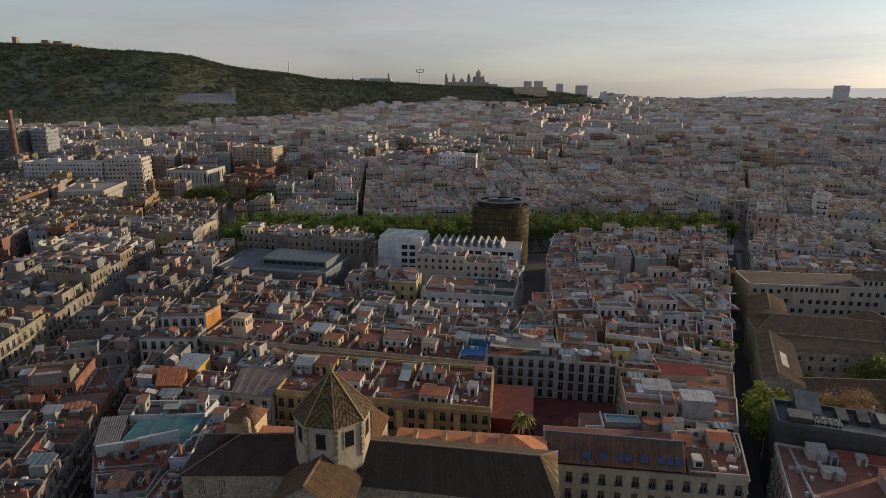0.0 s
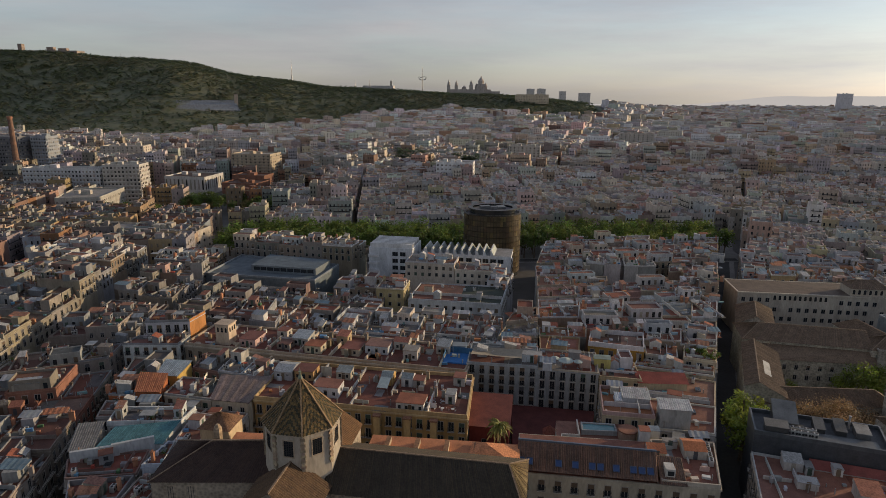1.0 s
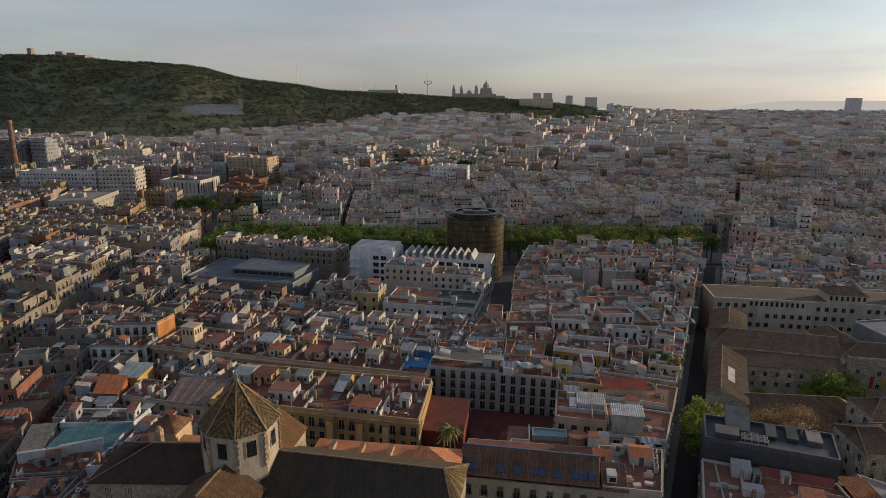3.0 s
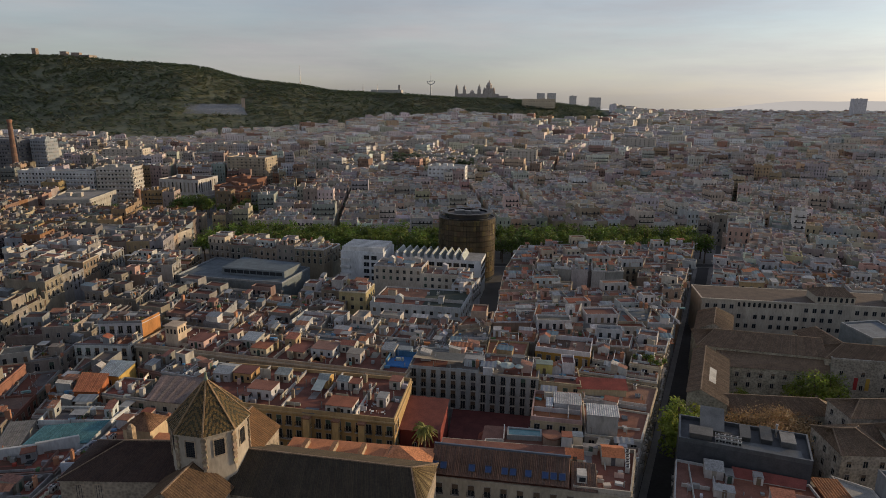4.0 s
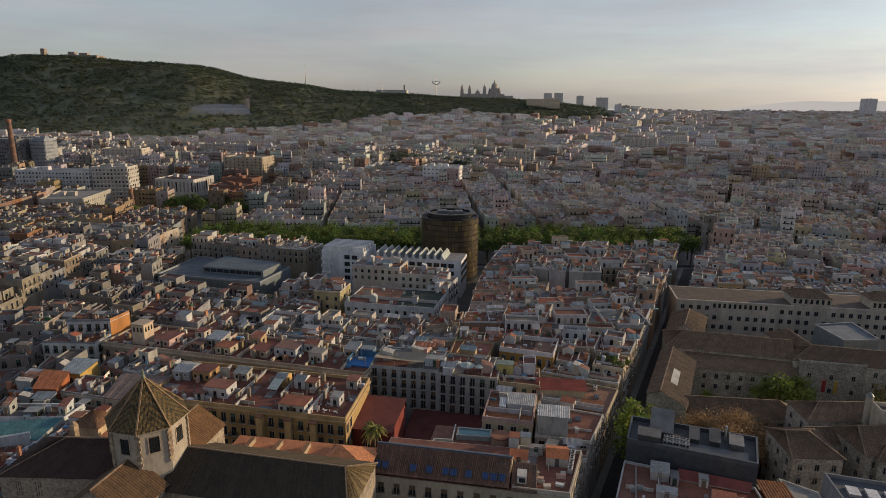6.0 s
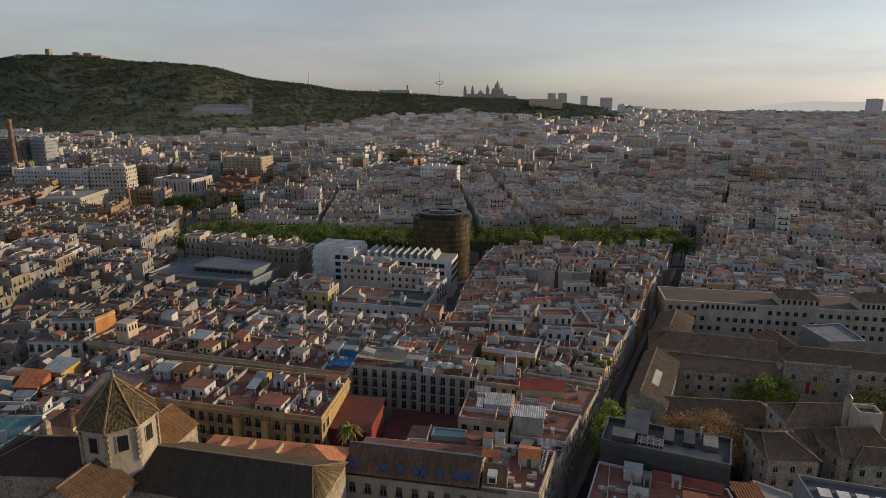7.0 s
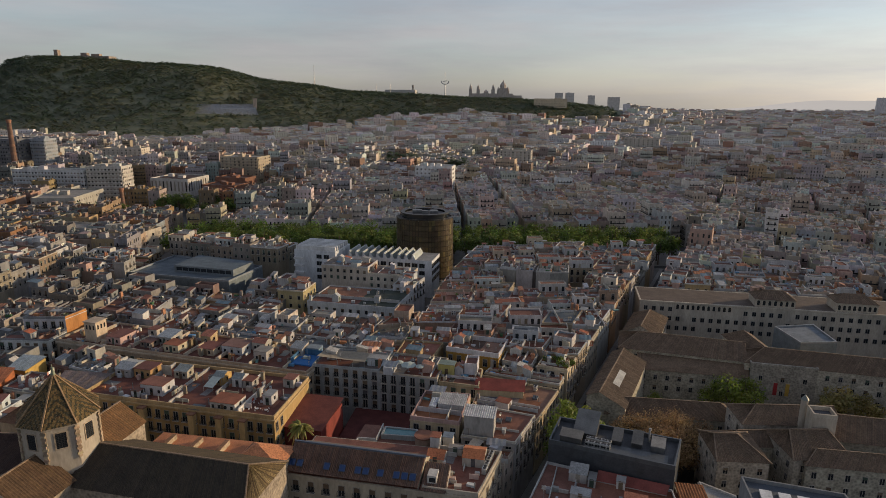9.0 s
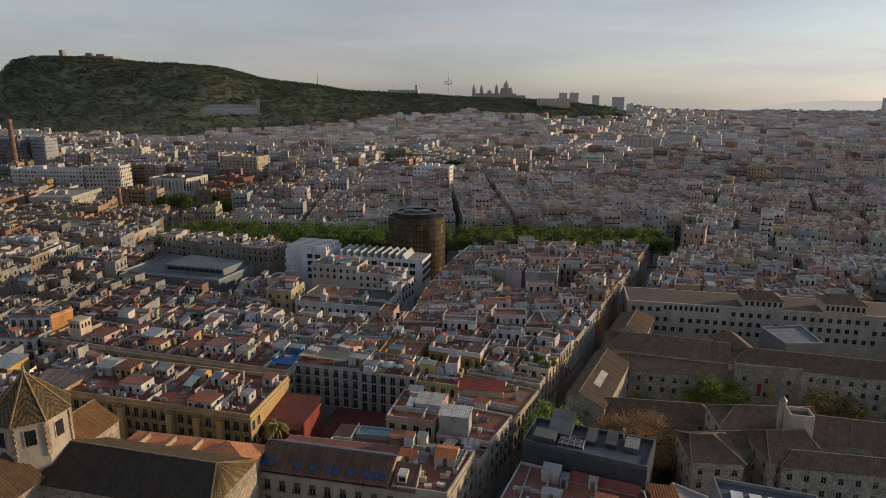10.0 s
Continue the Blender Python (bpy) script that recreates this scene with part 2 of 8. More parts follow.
# windows and balconies, built once and shared; they stand in the plane y = 0 and look towards -y
def window_data(w, h, shutter, leaf):
    m = Mesh()
    f, d = 0.10, 0.09
    trim = (0.36, 0.33, 0.29)
    for x0, x1, z0, z1 in ((-w / 2 - f, -w / 2, -f, h + f), (w / 2, w / 2 + f, -f, h + f), (-w / 2, w / 2, h, h + f), (-w / 2, w / 2, -f, 0)):
        m.prism([(x0, -d), (x1, -d), (x1, 0.02), (x0, 0.02)], z0, z1, PLASTER, trim)
    m.face([(-w / 2, -0.015, 0), (w / 2, -0.015, 0), (w / 2, -0.015, h), (-w / 2, -0.015, h)], GLASS)
    m.prism([(-0.035, -0.05), (0.035, -0.05), (0.035, 0), (-0.035, 0)], 0, h, SHUTTER, (0.35, 0.32, 0.28))
    if leaf:
        drop = h * leaf
        m.prism([(-w / 2, -0.07), (w / 2, -0.07), (w / 2, -0.03), (-w / 2, -0.03)], h - drop, h, SHUTTER, shutter, bottom=True)
    return m.data("window")


def balcony_data(w, deep=0.55):
    m = Mesh()
    m.prism([(-w / 2, -deep), (w / 2, -deep), (w / 2, 0.02), (-w / 2, 0.02)], -0.14, 0.0, PLASTER, (0.5, 0.47, 0.42), bottom=True)
    k, r, y0, y1 = max(6, int(w / 0.34)), 0.025, -deep + 0.01, -deep + 0.05
    xs = [-w / 2 + 0.03 + (w - 0.06) * i / k for i in range(k + 1)]
    for i, x in enumerate(xs):
        runs = [(x - r, x + r)] + ([(x + r, xs[i + 1] - r)] if i < k else [])
        for y in (y0, y1):
            m.face([(x - r, y, 0.0), (x + r, y, 0.0), (x + r, y, 0.14), (x - r, y, 0.14)], IRON)
            m.face([(x - r, y, 0.14), (x + r, y, 0.14), (x + r, y, 0.97), (x - r, y, 0.97)], IRON)
            for x0, x1 in runs:
                m.face([(x0, y, 0.97), (x1, y, 0.97), (x1, y, 1.03), (x0, y, 1.03)], IRON)
            for x0, x1 in runs[1:]:
                m.face([(x0, y, 0.09), (x1, y, 0.09), (x1, y, 0.14), (x0, y, 0.14)], IRON)
        for x0, x1 in runs:
            m.face([(x0, y0, 1.03), (x1, y0, 1.03), (x1, y1, 1.03), (x0, y1, 1.03)], IRON)
    for x in (xs[0], xs[-1]):
        side = [(x - r, y1), (x + r, y1), (x + r, 0.0), (x - r, 0.0)]
        for z0, z1 in ((0.09, 0.14), (0.97, 1.03)):
            m.prism(side, z0, z1, IRON, bottom=True)
    return m.data("balcony")


WINDOWS = [window_data(w, h, s, leaf) for w, h in ((1.25, 2.35), (1.0, 1.55)) for s in SHUTTERS[:4] for leaf in (0.0, 0.45)]
LONGS = {}


def long_balcony(run):
    """A balcony along a whole front, kept by its length."""
    run = max(2, round(run))
    if run not in LONGS:
        LONGS[run] = balcony_data(run, 0.75)
    return LONGS[run]


TALL, SHORT = WINDOWS[:8], WINDOWS[8:]
BALCONY, BALCONY_LONG = balcony_data(1.7), balcony_data(3.4, 0.7)


# ---- houses ----
def window_rows(a, b, z0, z1, rng, storey=3.5, pitch=2.6):
    """Places of windows along a wall from a to b: (x, y, z, turn), in floors."""
    dx, dy = b[0] - a[0], b[1] - a[1]
    run = math.hypot(dx, dy)
    n, floors = int((run - 0.8) / pitch), max(1, int((z1 - z0 - 0.6) / storey))
    turn, out = math.atan2(dy, dx), []
    for k in range(floors):
        for i in range(n):
            s = (i + 0.5) / n
            out.append((a[0] + dx * s, a[1] + dy * s, z1 - 0.75 - storey * (k + 1) + 1.0, turn, k, i))
    return out


def hut(m, x, y, z, sx, sy, h, turn, rng, wall, kind, lid=None):
    """The small house over a stair: flat, lean-to or pitched lid with an overhang, and a door."""
    m.box(x, y, z, z + h, sx, sy, turn, PLASTER, wall)
    c, s = math.cos(turn), math.sin(turn)
    P = lambda a, b, zz: (x + c * a - s * b, y + s * a + c * b, zz)
    ex, ey, t = sx / 2 + 0.1, sy / 2 + 0.1, z + h
    if lid is None:
        lid = rng.choice((DECKS[0], DECKS[2], DECKS[5], DECKS[7], DECKS[9], wall, wall, (0.34, 0.34, 0.33), (0.24, 0.25, 0.26), (0.42, 0.41, 0.39)))
    if kind == 0:
        m.box(x, y, t + 0.004, t + 0.11, 2 * ex, 2 * ey, turn, DECK, lid, bottom=True)
    elif kind == 1:
        up = 0.8
        m.face([P(-ex, -ey, t + 0.05), P(ex, -ey, t + 0.05), P(ex, ey, t + up), P(-ex, ey, t + up)], ROOFTILE, lid)
        m.face([P(-ex, ey, t), P(-ex, ey, t + up), P(ex, ey, t + up), P(ex, ey, t)], PLASTER, wall)
        m.face([P(-ex, -ey, t), P(-ex, -ey, t + 0.05), P(-ex, ey, t + up), P(-ex, ey, t)], PLASTER, wall)
        m.face([P(ex, -ey, t), P(ex, ey, t), P(ex, ey, t + up), P(ex, -ey, t + 0.05)], PLASTER, wall)
    else:
        up = 0.9
        m.face([P(-ex, -ey, t), P(ex, -ey, t), P(ex, 0, t + up), P(-ex, 0, t + up)], ROOFTILE, lid)
        m.face([P(ex, ey, t), P(-ex, ey, t), P(-ex, 0, t + up), P(ex, 0, t + up)], ROOFTILE, lid)
        m.face([P(-ex, ey, t), P(-ex, -ey, t), P(-ex, 0, t + up)], PLASTER, wall)
        m.face([P(ex, -ey, t), P(ex, ey, t), P(ex, 0, t + up)], PLASTER, wall)
    w = 0.45
    m.face([P(-w, -sy / 2 - 0.02, z + 0.02), P(w, -sy / 2 - 0.02, z + 0.02), P(w, -sy / 2 - 0.02, z + 2.0), P(-w, -sy / 2 - 0.02, z + 2.0)], SHUTTER, rng.choice(SHUTTERS))
    m.face([P(sx / 2 + 0.02, -w, z + 0.9), P(sx / 2 + 0.02, w, z + 0.9), P(sx / 2 + 0.02, w, z + 1.8), P(sx / 2 + 0.02, -w, z + 1.8)], GLASS)


def chimney_stack(m, x, y, z, h, sx, sy, turn, tint):
    m.box(x, y, z, z + h, sx, sy, turn, PLASTER, tint)
    m.box(x, y, z + h + 0.004, z + h + 0.12, sx + 0.16, sy + 0.16, turn, PLASTER, tint, bottom=True)
    for k in (-0.25, 0.25):
        m.tube(x + math.cos(turn) * k * sx, y + math.sin(turn) * k * sx, z + h + 0.12, z + h + 0.5, 0.11, 0.09, BRICK, (0.34, 0.17, 0.11), n=6)


NAMED = ["cream", "white", "ochre", "grey-beige", "pinkish", "pale cream", "white", "tan", "grey-brown", "light beige", "beige", "white", "orange", "salmon", "pale blue", "white"]
ROOFED = ["red clay-tiled", "red clay-tiled", "dark clay-tiled", "worn clay-tiled", "grey-brown", "orange clay-tiled", "grey", "dark red", "orange clay-tiled", "red clay-tiled", "dark grey"]


CLUTTER = [(0.10, 0.24, 0.42), (0.14, 0.30, 0.46), (0.25, 0.36, 0.40), (0.62, 0.62, 0.60), (0.45, 0.20, 0.08), (0.16, 0.30, 0.30), (0.06, 0.14, 0.06), (0.55, 0.50, 0.42), (0.07, 0.07, 0.075), (0.40, 0.08, 0.05)]


def roof_fittings(parent, at, d, perp, wide, deep, z, count, rng):
    """Vents, boxes, low walls, tanks and covered furniture scattered over a large roof."""
    turn = math.atan2(d.y, d.x)
    m = Mesh()
    for _ in range(count):
        p = at + d * rng.uniform(1, wide - 1) + perp * rng.uniform(1, deep - 1)
        k = rng.random()
        if k < 0.25:
            m.tube(p.x, p.y, z, z + rng.uniform(0.7, 2.2), 0.13, 0.12, METAL, (0.45, 0.45, 0.44), n=6)
        elif k < 0.55:
            m.box(p.x, p.y, z, z + rng.uniform(0.4, 1.5), rng.uniform(0.5, 1.5), rng.uniform(0.4, 1.1), turn, PLASTER, shade(rng.choice((*HUTS, (0.34, 0.15, 0.09), (0.24, 0.24, 0.25))), rng, 0.25))
        elif k < 0.72:
            a = turn + rng.choice((0, math.pi / 2))
            m.box(p.x, p.y, z, z + rng.uniform(0.6, 1.5), rng.uniform(1.5, 4.5), 0.16, a, PLASTER, shade(rng.choice(HUTS), rng, 0.2))
        elif k < 0.88:
            m.box(p.x, p.y, z, z + rng.uniform(0.1, 0.9), rng.uniform(0.6, 2.2), rng.uniform(0.5, 1.2), turn + rng.uniform(-0.4, 0.4), CLOTH, shade(rng.choice(CLUTTER), rng, 0.2))
        else:
            m.face([(x, y, z + 0.03) for x, y in rect(p.x, p.y, rng.uniform(2, 6), rng.uniform(2, 5), turn)], DECK, shade(rng.choice(DECKS), rng, 0.25))
    tagged(part("roof_clutter", m, parent), kind="stuff")


def far_window(m, x, y, z, ux, uy, h, rng, shutter, ledge):
    """A framed window with its blind, and a railed ledge, on a front too far off for single parts."""
    nx, ny = uy, -ux
    P = lambda a, o, zz: (x + ux * a + nx * o, y + uy * a + ny * o)
    Q = lambda a0, a1, o: [P(a0, o, 0), P(a1, o, 0), P(a1, 0, 0), P(a0, 0, 0)]
    m.prism(Q(-0.68, -0.55, 0.09), z - 0.1, z + h + 0.1, PLASTER, (0.36, 0.33, 0.29))
    m.prism(Q(0.55, 0.68, 0.09), z - 0.1, z + h + 0.1, PLASTER, (0.36, 0.33, 0.29))
    m.prism(Q(-0.55, 0.55, 0.09), z + h, z + h + 0.1, PLASTER, (0.36, 0.33, 0.29), bottom=True)
    drop = rng.choice((0.0, 0.0, 0.4, 0.7, 1.0)) * h
    a, b = P(-0.55, 0.02, 0), P(0.55, 0.02, 0)
    if drop < h:
        m.face([(*a, z), (*b, z), (*b, z + h - drop), (*a, z + h - drop)], GLASS)
    if drop:
        m.face([(*a, z + h - drop), (*b, z + h - drop), (*b, z + h), (*a, z + h)], SHUTTER, shutter)
    if ledge:
        m.prism(Q(-0.85, 0.85, 0.55), z - 0.16, z - 0.04, PLASTER, (0.5, 0.47, 0.42), bottom=True)
        for zz in (0.1, 0.95):
            m.prism([P(-0.85, 0.55, 0), P(0.85, 0.55, 0), P(0.85, 0.5, 0), P(-0.85, 0.5, 0)], z + zz, z + zz + 0.06, IRON, bottom=True)
        for k in range(7):
            c = -0.8 + k * 1.6 / 6
            m.prism([P(c - 0.025, 0.55, 0), P(c + 0.025, 0.55, 0), P(c + 0.025, 0.51, 0), P(c - 0.025, 0.51, 0)], z, z + 0.95, IRON)


def house(base, h, rng, faces=(0, 1), wall=None, deck=None, rich=True, label="", huts=None, attic=0.45, z0=0.0, par=0.5, storey=3.5, pitch=2.6, balconies=0.45, group="old town houses", small=False):
    """A flat-roofed town house as a thing with its parts; faces: the edges that have windows."""
    worn = middle(base)[0] < -62 and middle(base)[1] < 250            # the left quarter, its shade put into the roof colours
    tiles, limes = (DIM_DECKS, DIM_HUTS) if worn else (DECKS, HUTS)
    wi, di = rng.randrange(len(WALLS)), rng.randrange(len(DECKS))
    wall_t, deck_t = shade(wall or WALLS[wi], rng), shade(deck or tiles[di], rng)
    cx, cy = middle(base)
    floors = max(1, round(h / 3.6))
    text = label or f"{NAMED[wi]} plastered {('two', 'three', 'four', 'five', 'six', 'seven')[max(0, min(5, floors - 2))]}-storey house with {ROOFED[di]} flat roof"
    e = thing("town_house", (cx, cy, z0), text, "house", group)
    m = Mesh()
    n = len(base)
    for i in range(n):
        a, b = base[i], base[(i + 1) % n]
        m.face([(*a, z0), (*b, z0), (*b, h), (*a, h)], PLASTER, wall_t)
    top = h + par
    m.rim(inset(base, -0.16), h - 0.25, h - 0.02, 0.30, PLASTER, shade(wall_t, rng, 0.08))
    m.rim(base, h, top, 0.28, PLASTER, wall_t if rng.random() < 0.55 else shade(rng.choice(limes), rng))
    part("wall", m, e)
    turn = math.atan2(base[1][1] - base[0][1], base[1][0] - base[0][0])
    wide = math.hypot(base[1][0] - base[0][0], base[1][1] - base[0][1])
    deep = math.hypot(base[2][0] - base[1][0], base[2][1] - base[1][1])
    c, s = math.cos(turn), math.sin(turn)
    P = lambda a, b: (cx + c * a - s * b, cy + s * a + c * b)
    m = Mesh()
    m.face([(*p, h + 0.02) for p in inset(base, 0.27)], DECK, deck_t)
    if rich:
        # floors of other tiles, and low walls between the terraces
        for k in range(rng.choice((1, 2, 2, 3))):
            w, d = rng.uniform(0.3, 0.6) * wide, rng.uniform(0.3, 0.6) * deep
            q = P(rng.choice((-1, 1)) * (wide - w - 1.6) / 2, rng.choice((-1, 1)) * (deep - d - 1.6) / 2)
            m.face([(*p, h + 0.045 + 0.02 * k) for p in rect(*q, w, d, turn)], DECK, shade(rng.choice(tiles), rng, 0.25))
        for _ in range(rng.choice((1, 1, 2))):
            a = rng.uniform(-0.4, 0.4) * wide
            if rng.random() < 0.5:
                p, q = P(a, -deep / 2 + 0.5), P(a, deep / 2 - 0.5)
            else:
                p, q = P(-wide / 2 + 0.5, a * deep / wide), P(wide / 2 - 0.5, a * deep / wide)
            m.box((p[0] + q[0]) / 2, (p[1] + q[1]) / 2, h + 0.01, h + rng.uniform(0.6, 1.3), math.hypot(q[0] - p[0], q[1] - p[1]), 0.16, math.atan2(q[1] - p[1], q[0] - p[0]), PLASTER, shade(rng.choice((wall_t, *limes)), rng))
        # vents, flues, boxes and glass lights
        for _ in range(rng.randrange(9, 17)):
            q, z = P(rng.uniform(-0.44, 0.44) * wide, rng.uniform(-0.44, 0.44) * deep), rng.random()
            if z < 0.35:
                m.tube(*q, h + 0.02, h + rng.uniform(0.6, 1.7), 0.12, 0.11, METAL, (0.45, 0.45, 0.44), n=6)
            elif z < 0.72:
                m.box(*q, h + 0.02, h + rng.uniform(0.4, 1.2), rng.uniform(0.4, 1.3), rng.uniform(0.4, 1.0), turn, PLASTER, shade(rng.choice((*limes, (0.3, 0.14, 0.09), (0.25, 0.26, 0.27))), rng, 0.2))
            elif z < 0.82:
                m.box(*q, h + 0.02, h + 0.45, 1.4, 1.9, turn, METAL, (0.3, 0.3, 0.3), GLASS)
            else:
                m.box(*q, h + 0.02, h + rng.uniform(0.15, 0.9), rng.uniform(0.6, 2.4), rng.uniform(0.4, 1.2), turn + rng.uniform(-0.3, 0.3), CLOTH, shade(rng.choice(CLUTTER), rng, 0.2))
    part("roof", m, e)
    pick = rng.choice((TALL, TALL, TALL, SHORT)) if not small else SHORT
    pick = TALL if balconies >= 0.9 else pick
    look_of = rng.randrange(8)
    rows_of = rng.random() < 0.42 and balconies < 0.9
    for i in faces:
        a, b = base[i], base[(i + 1) % n]
        if cy > 215:
            front = Mesh()
            ux, uy = math.cos(math.atan2(b[1] - a[1], b[0] - a[0])), math.sin(math.atan2(b[1] - a[1], b[0] - a[0]))
            for x, y, z, turn, k, col in window_rows(a, b, z0 + 1.0, h, rng, storey, pitch):
                if z > h - 8.2:
                    far_window(front, x, y, z, ux, uy, 2.3 if pick is TALL else 1.5, rng, rng.choice(SHUTTERS[:4]), pick is TALL and (rows_of or rng.random() < balconies))
            if front.f:
                tagged(part("window_band", front, e), kind="stuff")
            continue
        for x, y, z, turn, k, col in window_rows(a, b, z0 + 1.0, h, rng, storey, pitch):
            if z < h - (13.0 if cy < 180 or i == 1 and cx > 60 else 8.2):
                continue
            placed("window", pick[look_of if rng.random() < 0.7 else rng.randrange(8)], e, (x, y, z), turn)
            if rows_of:
                if col == 0 and pick is TALL and math.dist(a, b) > 5:
                    placed("balcony", long_balcony(math.dist(a, b) - 1.4), e, ((a[0] + b[0]) / 2, (a[1] + b[1]) / 2, z - 0.02), turn)
            elif pick is TALL and rng.random() < balconies:
                placed("balcony", BALCONY, e, (x, y, z - 0.02), turn)
    if not rich:
        return e
    pale = lambda: shade(rng.choice((wall_t, *limes)), rng)
    if rng.random() < attic and min(wide, deep) > 6:
        # a set-back attic storey with its own parapet
        w, d, up = wide * rng.uniform(0.45, 0.85), deep * rng.uniform(0.3, 0.5), rng.uniform(2.6, 3.3)
        q = P(rng.choice((-1, 0, 1)) * (wide - w - 0.7) / 2, rng.choice((-1, 1, 1)) * (deep - d - 0.9) / 2)
        o, t = rect(*q, w, d, turn), pale()
        m = Mesh()
        m.prism(o, h + 0.01, h + up, PLASTER, t, DECK, shade(rng.choice(tiles), rng, 0.2))
        m.rim(o, h + up + 0.004, h + up + rng.uniform(0.25, 0.8), 0.2, PLASTER, t)
        n_ = max(1, int(w / 2.2))
        for k in range(n_):
            a = -w / 2 + w * (k + 0.5) / n_
            f = lambda da, z: (q[0] + c * (a + da) + s * (d / 2 + 0.03), q[1] + s * (a + da) - c * (d / 2 + 0.03), h + z)
            m.face([f(-0.5, 0.2), f(0.5, 0.2), f(0.5, 2.1), f(-0.5, 2.1)], GLASS if rng.random() < 0.6 else SHUTTER, rng.choice(SHUTTERS))
        part("attic_storey", m, e)
    if rng.random() < 0.5:
        # lean-to shed with a sheet or clay roof
        w, d, up = rng.uniform(2.5, min(6.0, wide * 0.7)), rng.uniform(1.8, 3.2), rng.uniform(1.9, 2.5)
        q = P(rng.uniform(-0.5, 0.5) * (wide - w - 1), rng.choice((-1, 1)) * (deep - d - 0.8) / 2)
        F = lambda a, b, z: (q[0] + c * a - s * b, q[1] + s * a + c * b, h + z)
        m, t = Mesh(), pale()
        m.box(*q, h + 0.01, h + up, w, d, turn, PLASTER, t)
        sheet = rng.choice(((METAL, (0.42, 0.42, 0.41)), (METAL, (0.30, 0.33, 0.35)), (ROOFTILE, (0.36, 0.15, 0.08)), (ROOFTILE, (0.30, 0.14, 0.085)), (METAL, (0.22, 0.30, 0.33)), (METAL, (0.5, 0.5, 0.49))))
        k_ = max(3, int(w / 0.55))
        for k in range(k_):
            a0, a1 = -w / 2 - 0.12 + (w + 0.24) * k / k_, -w / 2 - 0.12 + (w + 0.24) * (k + 1) / k_
            z_0, z_1 = (0.07, 0.0) if k % 2 else (0.0, 0.07)
            m.face([F(a0, -d / 2 - 0.15, up + 0.04 + z_0), F(a1, -d / 2 - 0.15, up + 0.04 + z_1), F(a1, d / 2 + 0.1, up + 0.55 + z_1), F(a0, d / 2 + 0.1, up + 0.55 + z_0)], sheet[0], shade(sheet[1], rng, 0.12))
        m.face([F(-w / 2, d / 2, up), F(w / 2, d / 2, up), F(w / 2, d / 2, up + 0.5), F(-w / 2, d / 2, up + 0.5)], PLASTER, t)
        m.face([F(w / 2, -d / 2, up), F(w / 2, d / 2, up), F(w / 2, d / 2, up + 0.5)], PLASTER, t)
        part("roof_shed", m, e)
    for _ in range(rng.choice((0, 1, 1, 1, 2)) if huts is None else huts):
        sx, sy = min(wide * 0.5, rng.uniform(1.6, 2.9)), min(deep * 0.45, rng.uniform(2.0, 3.6))
        x, y = P(rng.uniform(-1, 1) * (wide - sx - 1) / 2, rng.uniform(-0.9, 1) * (deep - sy - 1) / 2)
        m = Mesh()
        hut(m, x, y, h, sx, sy, rng.uniform(2.0, 2.6), turn, rng, pale(), rng.choice((0, 0, 1, 1, 2)))
        part("stair_hut", m, e)
    for _ in range(rng.choice((0, 1, 1, 2, 2))):
        side = rng.choice((-1, 1))
        x, y = P(side * (wide / 2 - 0.6), rng.uniform(-1, 1) * (deep / 2 - 1.0))
        m = Mesh()
        chimney_stack(m, x, y, h, rng.uniform(1.4, 2.7), rng.uniform(0.5, 0.9), rng.uniform(0.5, 1.3), turn, shade(rng.choice((wall_t, WALLS[1], (0.45, 0.22, 0.13))), rng))
        part("chimney", m, e)
    SPOTS.append((P, wide, deep, h, turn))
    return e


SPOTS = []


def lots(quad, rng, lot=(7, 11), row=13.0):
    """Cuts a four-cornered block (front left, front right, back right, back left) into house plots: (outline, column, columns, row, rows)."""
    A, B, C, D = [Vector(p) for p in quad]
    rows = max(1, round(((D - A).length + (C - B).length) / 2 / row))
    vs = [0.0] + [(i + rng.uniform(-0.18, 0.18)) / rows for i in range(1, rows)] + [1.0]
    at = lambda u, v: (A * (1 - u) + B * u) * (1 - v) + (D * (1 - u) + C * u) * v
    out = []
    for r in range(rows):
        run, us = (at(1, vs[r]) - at(0, vs[r])).length, [0.0]
        while us[-1] < 1:
            us.append(us[-1] + rng.uniform(*lot) / run)
        if len(us) > 2 and us[-1] - 1 > us[-1] - us[-2] - lot[0] * 0.6 / run:
            us.pop(-2)
        us[-1] = 1.0
        for k in range(len(us) - 1):
            out.append(([tuple(at(us[k], vs[r])), tuple(at(us[k + 1], vs[r])), tuple(at(us[k + 1], vs[r + 1])), tuple(at(us[k], vs[r + 1]))], k, len(us) - 1, r, rows))
    return out


def block(quad, seed, high=(16.5, 20.5), lot=(7, 11), row=13.0, skip=(), walls=None, decks=None, patios=0.07, left=False, group="old town houses", rich=True):
    """A block of houses, each a thing of its own."""
    rng = random.Random(seed)
    level = [rng.uniform(*high) for _ in range(40)]
    for base, k, cols, r, rows in lots(quad, rng, lot, row):
        cx, cy = middle(base)
        if any(inside((cx, cy), q) for q in skip):
            continue
        h = level[r] + rng.uniform(-0.9, 0.9) + (rng.uniform(1.5, 3.2) if rng.random() < 0.1 else 0)
        if 0 < r < rows - 1 and rng.random() < patios:
            h *= 0.62
        faces = [0] if r == 0 or rng.random() < 0.14 else []
        if not rich:
            faces = []
        elif k == cols - 1:
            faces.append(1)
        if left and k == 0:
            faces.append(3)
        house(base, h, rng, faces, rng.choice(walls) if walls else None, rng.choice(decks) if decks else None, rich, group=group)


